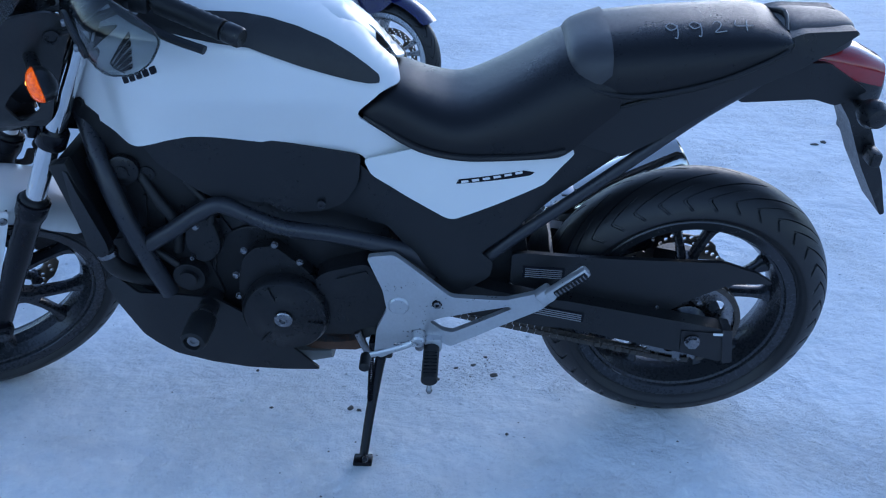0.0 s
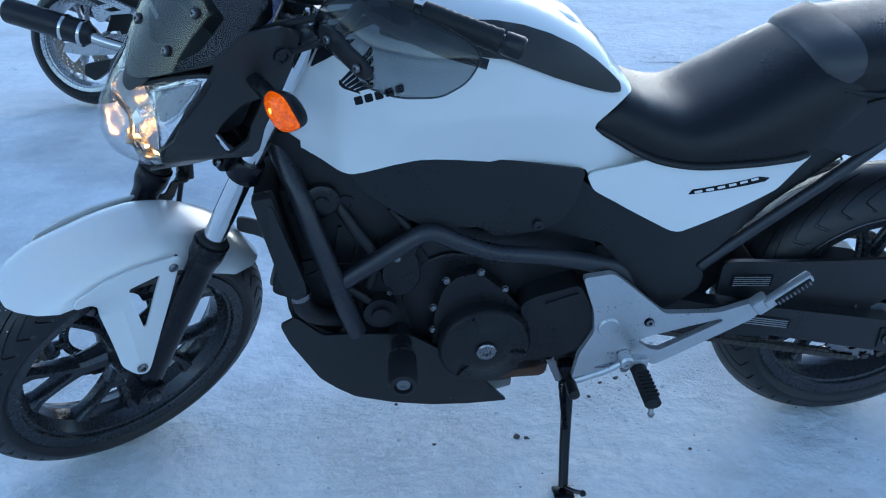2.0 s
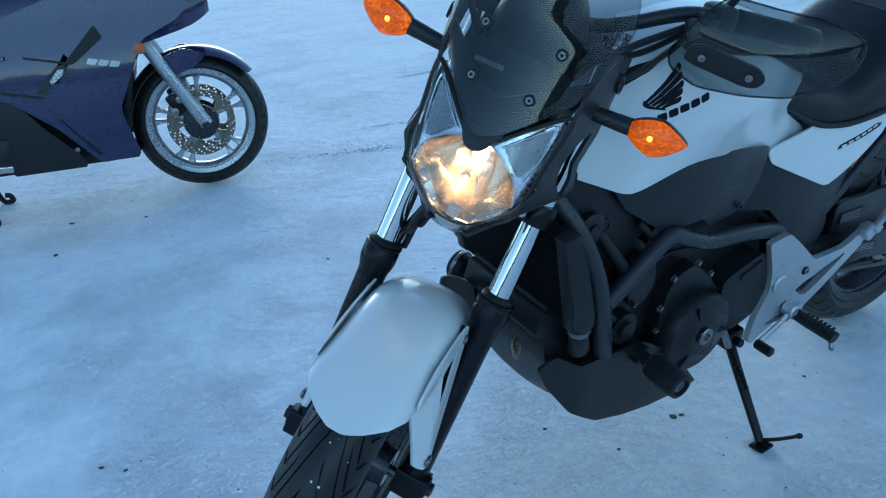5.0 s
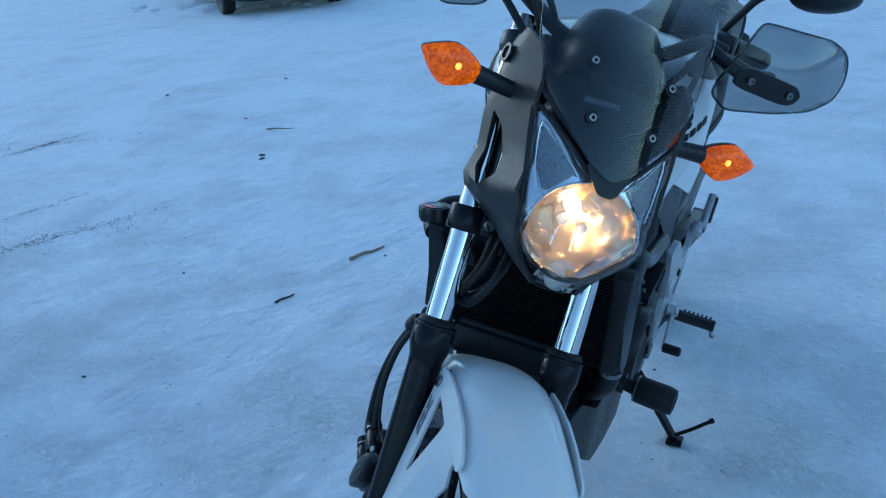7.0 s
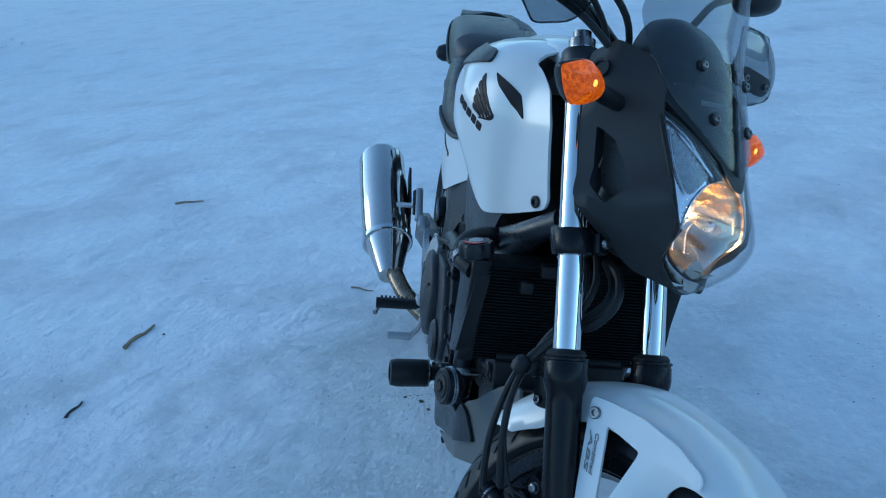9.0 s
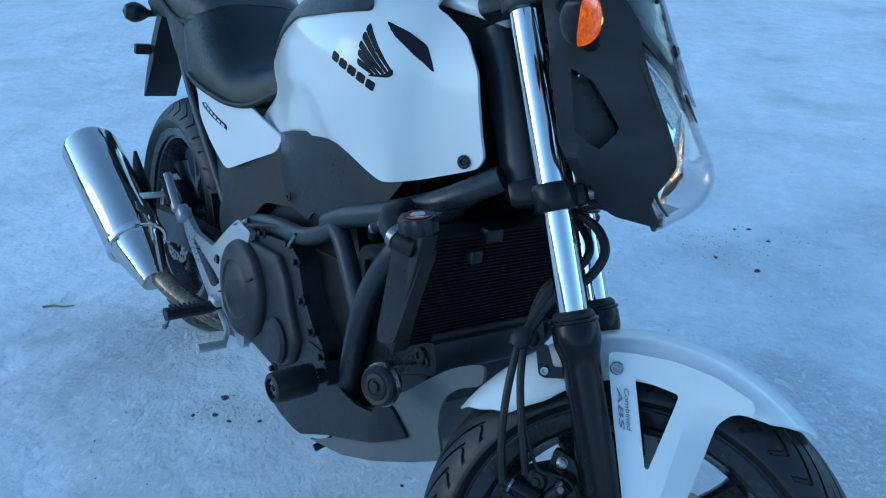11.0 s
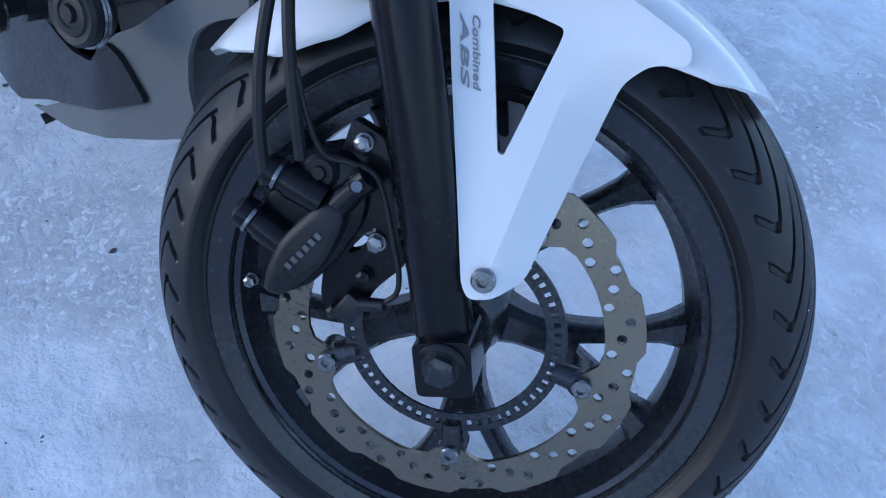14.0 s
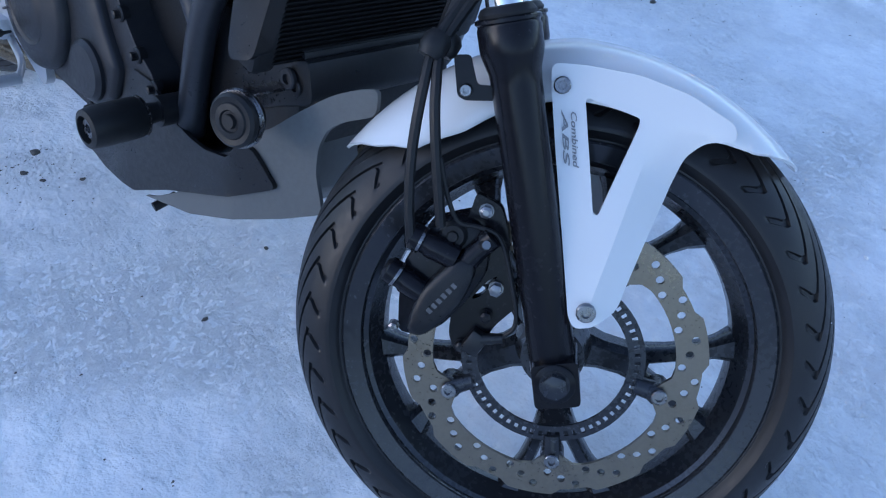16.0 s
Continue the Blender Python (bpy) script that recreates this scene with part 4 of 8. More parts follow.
# ---- frame ----
for s in (1, -1):
    if s > 0:
        down = [(1.205, 0.040, 0.785), (1.180, 0.070, 0.735), (1.152, 0.114, 0.672), (1.128, 0.138, 0.604), (1.107, 0.144, 0.537), (1.086, 0.140, 0.462), (1.066, 0.132, 0.390)]
        cradle = [(1.098, 0.138, 0.503), (1.035, 0.136, 0.543), (0.975, 0.134, 0.584), (0.934, 0.132, 0.602)]
    else:
        down = [(1.190, -0.060, 0.750), (1.150, -0.095, 0.690), (1.100, -0.122, 0.628), (1.058, -0.130, 0.560), (1.030, -0.130, 0.495), (1.013, -0.128, 0.420), (1.003, -0.127, 0.340)]
        cradle = [(1.032, -0.131, 0.492), (0.996, -0.133, 0.545), (0.962, -0.134, 0.592), (0.930, -0.132, 0.604)]
    part("down_tube", tube(down, 0.0185, 18, 5), frame_paint, bike, "dark grey steel frame tube")
    part("engine_cradle_tube", tube(cradle + [(0.885, 0.132 * s, 0.580), (0.82, 0.132 * s, 0.553), (0.728, 0.132 * s, 0.540), (0.65, 0.130 * s, 0.522), (0.58, 0.118 * s, 0.492), (0.53, 0.10 * s, 0.43)], 0.0165, 16, 5), frame_paint, bike, "dark grey steel frame tube")
    if s < 0:
        part("upper_rail", tube([(1.225, -0.045, 0.772), (1.16, -0.092, 0.722), (1.054, -0.112, 0.672), (0.957, -0.124, 0.634), (0.90, -0.128, 0.604)], 0.019, 16, 5), frame_paint, bike, "dark grey steel frame tube")
    else:
        gusset = [(1.205, 0.800), (1.160, 0.775), (1.07, 0.722), (1.0, 0.672), (0.94, 0.625), (1.04, 0.560), (1.115, 0.575), (1.150, 0.66), (1.192, 0.76)]
        part("frame_cover", sheet(gusset, lambda u, v: ((u, 0.100 - 0.3 * max(0, u - 1.12), v), (0, -1, 0)), 0.006, step=0.025, r=0.012), rubber_black, bike, "black plastic cover inside the frame", bevel=0.002)
        part("cover_plug", lathe([(0.016, 0), (0.016, 0.003), (0.010, 0.003), (0.009, 0.001), (0, 0.001)], 18, (1.075, 0.1005, 0.648), (0, 1, 0)), engine_black, bike)
    part("seat_rail", tube([(0.445, 0.104 * s, 0.452), (0.383, 0.108 * s, 0.515), (0.185, 0.105 * s, 0.683), (0.05, 0.09 * s, 0.79), (-0.05, 0.06 * s, 0.84)], 0.012, 12, 4), frame_paint, bike, "dark grey steel seat rail")
part("head_stock", rod((1.235, 0, 0.745), (1.125, 0, 0.96), 0.034, seg=24), frame_paint, bike)
part("inner_box", sheet([(1.06, 0.93), (1.09, 0.74), (1.06, 0.66), (0.95, 0.60), (0.66, 0.58), (0.50, 0.45), (0.42, 0.50), (0.2, 0.72), (-0.02, 0.86), (0.2, 0.88), (0.30, 0.83), (0.40, 0.765), (0.52, 0.755), (0.6, 0.77), (0.7, 0.86)], lambda u, v: ((u, 0.080, v), (0, -1, 0)), 0.16, step=0.05, r=0.01), black_plastic, bike, "black inner bodywork")
# added filler: keeps the gap by the swing arm pivot dark, no snow through it
part("pivot_filler", sheet([(0.52, 0.36), (0.50, 0.50), (0.36, 0.56), (0.335, 0.44), (0.40, 0.36)], lambda u, v: ((u, 0.075, v), (0, -1, 0)), 0.15, step=0.05, r=0.02), black_plastic, bike, "black filler added ahead of the swing arm to keep the gap dark")

# ---- front fender ----
def fender_place(lift=0.0):
    def place(u, v):
        a = u / 0.33
        t = v / 0.1
        deg = math.degrees(a)
        crown = 0.3290 - 0.00036 * max(0, 105 - deg) - 0.00030 * max(0, deg - 105)
        drop = 0.050 - 0.020 * max(0.0, min(1.0, (86 - deg) / 14)) + 0.007 * max(0.0, min(1.0, (deg - 118) / 10))
        r = crown - drop * abs(t) ** 3.2 + lift
        y = 0.083 * math.sin(t * 1.2) / math.sin(1.2)
        n = Vector((math.cos(a), 0.8 * t, math.sin(a))).normalized()
        return (1.525 + r * math.cos(a), y, 0.300 + r * math.sin(a)), -n
    return place


edge = [(155.5, 0.012), (153, 0.040), (148, 0.075), (141, 0.096), (130, 0.101), (112, 0.101), (95, 0.101), (84, 0.101), (76, 0.101), (69.5, 0.094), (64.5, 0.070), (60.0, 0.036), (57.8, 0.012)]
outline = [(radians(a) * 0.33, v) for a, v in edge] + [(radians(a) * 0.33, -v) for a, v in edge[::-1]]
fender = part("front_fender", sheet(outline, fender_place(), 0.003, step=0.012, r=0.006), white_paint, bike, "glossy white front fender", TURN, sharp=60)
for s in (1, -1):
    leg_out = [(1.418, 0.592), (1.424, 0.574), (1.451, 0.513), (1.487, 0.435), (1.5165, 0.370), (1.5260, 0.3605), (1.5455, 0.3690), (1.5610, 0.3870), (1.5615, 0.415), (1.564, 0.465), (1.567, 0.507), (1.568, 0.548), (1.580, 0.568), (1.606, 0.578), (1.60, 0.592), (1.55, 0.605), (1.50, 0.607), (1.45, 0.600)]
    lp = lambda u, v: ((u, s * (0.0835 + 0.150 * max(0, 0.605 - v) - 0.62 * max(0, u - 1.520 - 0.10 * (0.575 - v)) * max(0.0, min(1.0, (0.575 - v) / 0.06))), v), (0, -s, 0))
    part("fender_leg", sheet(leg_out, lp, 0.004, [[(1.4585, 0.5725), (1.5150, 0.570), (1.5155, 0.560), (1.509, 0.472), (1.504, 0.472)]], step=0.015, r=0.008), white_paint, fender, "white fender side leg with a triangular opening", sharp=18)
    screw(lp(1.4345, 0.5755)[0], (0, s, 0.1), 0.0085, 0.004, steel, fender)
    screw(lp(1.5315, 0.380)[0], (0, s, 0), 0.010, 0.005, steel, fender)
    part("reinforcement", sheet([(1.418, 0.592), (1.424, 0.574), (1.49, 0.430), (1.50, 0.432), (1.440, 0.578)], lambda u, v: (Vector(lp(u, v)[0]) + Vector((0, -s * 0.006, 0)), (0, -s, 0)), 0.006, step=0.03), slider_black, fender)
# the readable side marking on the right leg
def words(text, size, m, mat, parent, name="marking", slant=0.25, wide=1.0, tall=1.0):
    c = bpy.data.curves.new(name, "FONT")
    c.body, c.size, c.shear, c.extrude, c.offset = text, size, slant, 0.0004, 0.00018
    tmp = new("tmp", c)
    me = bpy.data.meshes.new_from_object(tmp)
    bpy.data.objects.remove(tmp)
    me.transform(Matrix.Diagonal((wide, tall, 1, 1)))
    me.materials.append(mat)
    ob = new(name, me)
    ob.parent = parent
    ob.matrix_basis = m
    return ob


def leg_frame(x, z, s, turn):
    """Text lying on a fender leg, running down along the fork."""
    d = Vector((math.sin(radians(23)), s * 0.150 * math.cos(radians(23)), -math.cos(radians(23)))).normalized()
    out = Vector((0, s, 0.150)).normalized()
    up = out.cross(d).normalized()
    m = Matrix((d, up, out)).transposed().to_4x4()
    y = 0.0835 + 0.150 * max(0, 0.605 - z)
    return Matrix.Translation(Vector((x, s * y, z)) + out * 0.0012) @ m


for s in (1, -1):
    if s < 0:
        words("Combined", 0.0125, leg_frame(1.4500, 0.5560, s, 0), decal_grey, fender, wide=1.0, tall=0.62)
        words("ABS", 0.0125, leg_frame(1.4415, 0.5535, s, 0), decal_grey, fender, wide=2.35, tall=0.66)

# ---- headlight cowl, lens, screen ----
cowl_y = lambda x: 0.135 - 0.30 * max(0, x - 1.25) - 0.25 * max(0, 1.25 - x)
for s in (1, -1):
    out = [(1.205, 1.00), (1.245, 1.028), (1.30, 1.022), (1.335, 0.990), (1.345, 0.962), (1.380, 0.910), (1.411, 0.868), (1.428, 0.840), (1.422, 0.815), (1.407, 0.787), (1.430, 0.757), (1.365, 0.755), (1.315, 0.788), (1.283, 0.830), (1.243, 0.925)]
    hole = [(1.272, 0.915), (1.302, 0.908), (1.352, 0.860), (1.336, 0.828), (1.300, 0.842)]
    def cp(u, v, s=s):
        fold = 0.018 * max(0.0, 1 - abs((v - 0.83) - (u - 1.33) * 0.5) / 0.05)
        return (u, s * (cowl_y(u) - 0.85 * max(0, 0.815 - v) - 0.2 * max(0, v - 0.98) + fold), v), (-0.3, -s, 0)
    cowl = part("headlight_cowl", sheet(out, cp, 0.006, [hole], step=0.016, r=0.010), grey_plastic, bike, "matt charcoal headlight cowl", TURN, sharp=42, bevel=0.0015)
    part("cowl_pocket", sheet([(x, z) for x, z in hole], lambda u, v: ((u - 0.01, s * (cowl_y(u) - 0.03), v), (0, -s, 0)), 0.003, step=0.03), black_plastic, cowl)
    part("cowl_recess", lathe([(0.013, 0), (0.013, 0.003), (0.009, 0.003), (0.008, -0.002), (0, -0.002)], 18, (1.245, s * (cowl_y(1.245) + 0.001), 0.985), (0.1, s, 0.1)), black_plastic, cowl)


def lens_x(y, z):
    xc, xe, w = lerp_table([(0.745, 1.414, 1.405, 0.03), (0.758, 1.428, 1.415, 0.038), (0.785, 1.455, 1.412, 0.055), (0.81, 1.470, 1.420, 0.070), (0.84, 1.472, 1.428, 0.086), (0.866, 1.458, 1.415, 0.091), (0.908, 1.424, 1.384, 0.097), (0.957, 1.388, 1.349, 0.103), (0.98, 1.37, 1.33, 0.105)], z)
    return xe + (xc - xe) * max(0.0, 1 - abs(y / w) ** 2.2)


half = [(0.0, 0.906), (0.028, 0.922), (0.060, 0.944), (0.097, 0.962), (0.102, 0.948), (0.095, 0.90), (0.088, 0.845), (0.080, 0.825), (0.060, 0.792), (0.046, 0.772), (0.026, 0.758), (0, 0.754)]
face = half + [(-y, z) for y, z in half[-2:0:-1]]


def bezel_x(y, z):
    return lens_x(y, z) - 0.016 - 0.10 * max(0, 0.06 - abs(y))


# bright inner bezel with an oval opening for the reflector
mouth = [(0.077 * math.cos(a), 0.842 + 0.066 * math.sin(a)) for a in [2 * math.pi * k / 36 for k in range(36)]]
light = part("headlight", sheet([(y * 0.98, 0.855 + (z - 0.855) * 0.98) for y, z in face], lambda u, v: ((bezel_x(u, v), u, v), (-1, 0, 0)), 0.004, [mouth], step=0.010, r=0.004), reflector_dim, bike, "lit headlight with clear lens", TURN, sharp=40)
lens = part("lens", sheet(face, lambda u, v: ((lens_x(u, v), u, v), (-1, 0, 0)), 0.003, step=0.010, r=0.006), clear_lens, light, "clear plastic lens", sharp=70)
lens.visible_shadow = False
# mirror bowl: a parabola about the bulb, fluted towards its sides
rb = bmesh.new()
rings = []
for i in range(17):
    t = i / 16
    ring = []
    for k in range(96):
        a = 2 * math.pi * k / 96
        y, z = (0.010 + 0.069 * t) * math.cos(a), 0.851 - 0.009 * t + (0.010 + 0.058 * t) * math.sin(a)
        x = 1.335 + (y * y + (z - 0.851) ** 2) / 0.092
        flute = 0.0007 * math.sin(230 * y) * max(0.0, min(1.0, (abs(y) - 0.015) / 0.02 + 0.5 * max(0.0, 0.84 - z) / 0.03)) * t
        ring.append(rb.verts.new((x + (bezel_x(y, z) - x) * t ** 6 + flute, y, z)))
    rings.append(ring)
for a, b in zip(rings, rings[1:]):
    for k in range(96):
        rb.faces.new((a[k], a[(k + 1) % 96], b[(k + 1) % 96], b[k]))
rb.faces.new(rings[0])
part("reflector_bowl", rb, reflector, light, "fluted mirror reflector", sharp=40)
for s in (1, -1):
    # recessed panel in each upper corner, and a fine bright edge round it
    fang = [(0.036 * s, 0.912), (0.088 * s, 0.944), (0.084 * s, 0.900), (0.072 * s, 0.880)]
    part("corner_panel", sheet(fang, lambda u, v: ((bezel_x(u, v) + 0.0025, u, v), (-1, 0, 0)), 0.003, step=0.012, r=0.006), corner_grey, light, "smoky silver corner panel", sharp=50)
    part("corner_edge", tube([(bezel_x(y, z) + 0.005, y, z) for y, z in [(0.034 * s, 0.911), (0.062 * s, 0.931), (0.090 * s, 0.948), (0.087 * s, 0.905), (0.078 * s, 0.880)]], 0.0016, 6, 3), chrome, light)
part("bulb", lathe([(0, 0.026), (0.007, 0.022), (0.0105, 0.012), (0.010, 0.0), (0, 0)], 18, (1.350, 0, 0.853), (1, 0, 0)), bulb_glow, light, "glowing bulb")
part("bulb_shield", lathe([(0.0075, 0), (0.0085, 0.003), (0.0085, 0.030), (0.0070, 0.034), (0, 0.034)], 20, (1.382, 0, 0.851), (1, 0, -0.05)), reflector_dim, light, "chrome bulb shield")
for s in (1, -1):
    part("shield_stay", tube([(1.384, 0.006 * s, 0.846), (1.378, 0.012 * s, 0.825), (1.386, 0.016 * s, 0.800)], 0.0014, 6, 3), reflector_dim, light)
part("reflector_ridge", tube([(bezel_x(0.077 * math.cos(a), 0.842 + 0.066 * math.sin(a)) + 0.003, 0.077 * math.cos(a), 0.842 + 0.066 * math.sin(a)) for a in [math.pi * (1.02 + 0.96 * k / 14) for k in range(15)]], 0.0020, 6, 2), rubber_black, light, "dark reflector edge")
part("reflector_lip", tube([(bezel_x(0.079 * math.cos(a), 0.842 + 0.068 * math.sin(a)) + 0.003, 0.079 * math.cos(a), 0.842 + 0.068 * math.sin(a)) for a in [math.pi * 2 * k / 30 for k in range(31)]], 0.0016, 6, 2), chrome, light)
part("lower_reflector", lathe([(0.004, 0), (0.014, 0.006), (0.022, 0.016)], 18, (1.408, 0, 0.777), (1, 0, 0.2)), reflector, light, sharp=20)
part("position_bulb", lathe([(0, 0.012), (0.003, 0.010), (0.004, 0), (0, 0)], 10, (1.410, 0, 0.779), (1, 0, 0)), bulb_glow, light)
for y in (-0.045, -0.02, 0.02, 0.045):
    part("chin_facet", sheet([(y - 0.010, 0.790), (y + 0.010, 0.790), (y * 0.8 + 0.007, 0.764), (y * 0.8 - 0.007, 0.764)], lambda u, v: ((bezel_x(u, v) + 0.002 + 0.25 * (u - y), u, v), (-1, 0, 0)), 0.002, step=0.02, r=0), reflector, light)
part("lens_rim", tube([(lens_x(y, z) - 0.006, y * 1.02, z) for y, z in face + face[:1]], 0.0036, 6, 3), rubber_black, light, "black rubber rim")
part("position_lamp_cover", sheet([(-0.034, 0.932), (0.034, 0.932), (0.012, 0.904), (-0.012, 0.904)], lambda u, v: ((lens_x(u, v) + 0.002, u, v), (-1, 0, 0)), 0.003, step=0.01), grey_plastic, light, "textured grey trim under the screen")


def screen_place(u, v):
    x = 1.403 - 0.66 * (v - 0.95) - 3.8 * u * u + (0.25 * max(0, v - 1.06) if v > 1.06 else 0)
    return (x, u, v), (-1, 0, -0.6)


sh = [(0.0, 0.922), (0.030, 0.934), (0.062, 0.957), (0.098, 0.985), (0.120, 1.030), (0.127, 1.074), (0.117, 1.115), (0.089, 1.150), (0.045, 1.170), (0.0, 1.174)]
screen = part("windscreen", sheet(sh + [(-y, z) for y, z in sh[-2:0:-1]], screen_place, 0.003, step=0.014, r=0.008), smoke, bike, "smoked transparent windscreen with steel screws", TURN, sharp=70)
for y, z in ((0.056, 1.036), (-0.056, 1.036), (0.043, 0.979), (-0.043, 0.979)):
    p, n = screen_place(y, z)
    screw(Vector(p) + Vector((0.001, 0, 0)), (1, 0, 0.6), 0.0055, 0.005, steel, screen)
    part("grommet", lathe([(0.0085, -0.002), (0.0085, 0.0022), (0.0065, 0.003), (0, 0.003)], 16, p, (1, 0, 0.6)), rubber_black, screen)
# inner panel and instrument pod behind the screen
part("screen_panel", sheet([(0, 0.935), (0.05, 0.955), (0.088, 0.985), (0.075, 1.012), (0.03, 1.022), (-0.03, 1.022), (-0.075, 1.012), (-0.088, 0.985), (-0.05, 0.955)], lambda u, v: (Vector(screen_place(u, v)[0]) + Vector((-0.022, 0, -0.008)), (-1, 0, -0.6)), 0.006, step=0.02), grey_plastic, bike, "", TURN, sharp=60)
part("screen_badge", box(0.0008, 0.046, 0.007, Matrix.Translation(Vector(screen_place(-0.03, 0.998)[0]) + Vector((-0.010, 0.0, -0.003))) @ Matrix.Rotation(-0.58, 4, "Y") @ Matrix.Rotation(-0.25, 4, "Z")), decal_grey, screen)
part("instrument_pod", body_loft([(1.33, 0.955, 1.035, 0.055), (1.29, 0.965, 1.072, 0.066), (1.25, 0.985, 1.088, 0.068), (1.215, 1.00, 1.080, 0.060)], 3, seat_ring), black_plastic, bike, "black instrument pod", TURN, sharp=60)
part("cowl_bridge", sheet([(-0.11, 0.985), (-0.06, 0.952), (0.0, 0.915), (0.06, 0.952), (0.11, 0.985), (0.115, 1.01), (0.06, 0.99), (0, 0.965), (-0.06, 0.99), (-0.115, 1.01)], lambda u, v: ((1.390 - 0.66 * (v - 0.95) - 4.0 * u * u, u, v), (-1, 0, -0.4)), 0.008, step=0.02), grey_plastic, bike, "", TURN, sharp=50)
part("cowl_floor", box(0.09, 0.08, 0.012, Matrix.Translation((1.350, 0, 0.765)), 0.004), black_plastic, bike, "", TURN)
part("headlight_back", box(0.06, 0.15, 0.15, Matrix.Translation((1.300, 0, 0.885)), 0.02), black_plastic, bike, "", TURN)

# ---- indicators: lit amber ----
for s in (1, -1):
    sig = part("indicator", join(rod((1.285, 0.115 * s, 0.950), (1.287, 0.178 * s, 0.956), 0.011, 0.013)), black_plastic, bike, "lit amber front indicator on a black stalk", TURN)
    bm = bmesh.new()
    bmesh.ops.create_uvsphere(bm, u_segments=24, v_segments=14, radius=1)
    for v in bm.verts:
        y = v.co.y
        taper = (1 - 0.62 * max(0, y) ** 1.6) * (1 - 0.25 * max(0, -y))
        v.co = Vector((1.289 + (0.020 * v.co.x if v.co.x > 0 else 0.026 * v.co.x), s * (0.212 + 0.044 * y), 0.957 + 0.029 * v.co.z * taper + 0.010 * max(0, y) ** 2))
    top = bm.copy()
    bmesh.ops.bisect_plane(top, geom=top.verts[:] + top.edges[:] + top.faces[:], plane_co=(1.291, 0, 0), plane_no=(1, 0, 0), clear_inner=True)
    bmesh.ops.bisect_plane(bm, geom=bm.verts[:] + bm.edges[:] + bm.faces[:], plane_co=(1.290, 0, 0), plane_no=(1, 0, 0), clear_outer=True)
    bmesh.ops.holes_fill(top, edges=top.edges)
    bmesh.ops.holes_fill(bm, edges=bm.edges)
    part("housing", bm, black_plastic, sig, "", sharp=60)
    part("lens", top, amber_glow, sig, "glowing amber lens", sharp=60)
    part("bulb_spot", lathe([(0, 0.0018), (0.0034, 0.0013), (0.0054, 0), (0.0056, -0.004), (0, -0.004)], 12, (1.3074, 0.206 * s, 0.962), (1, 0, 0)), amber_bulb, sig)

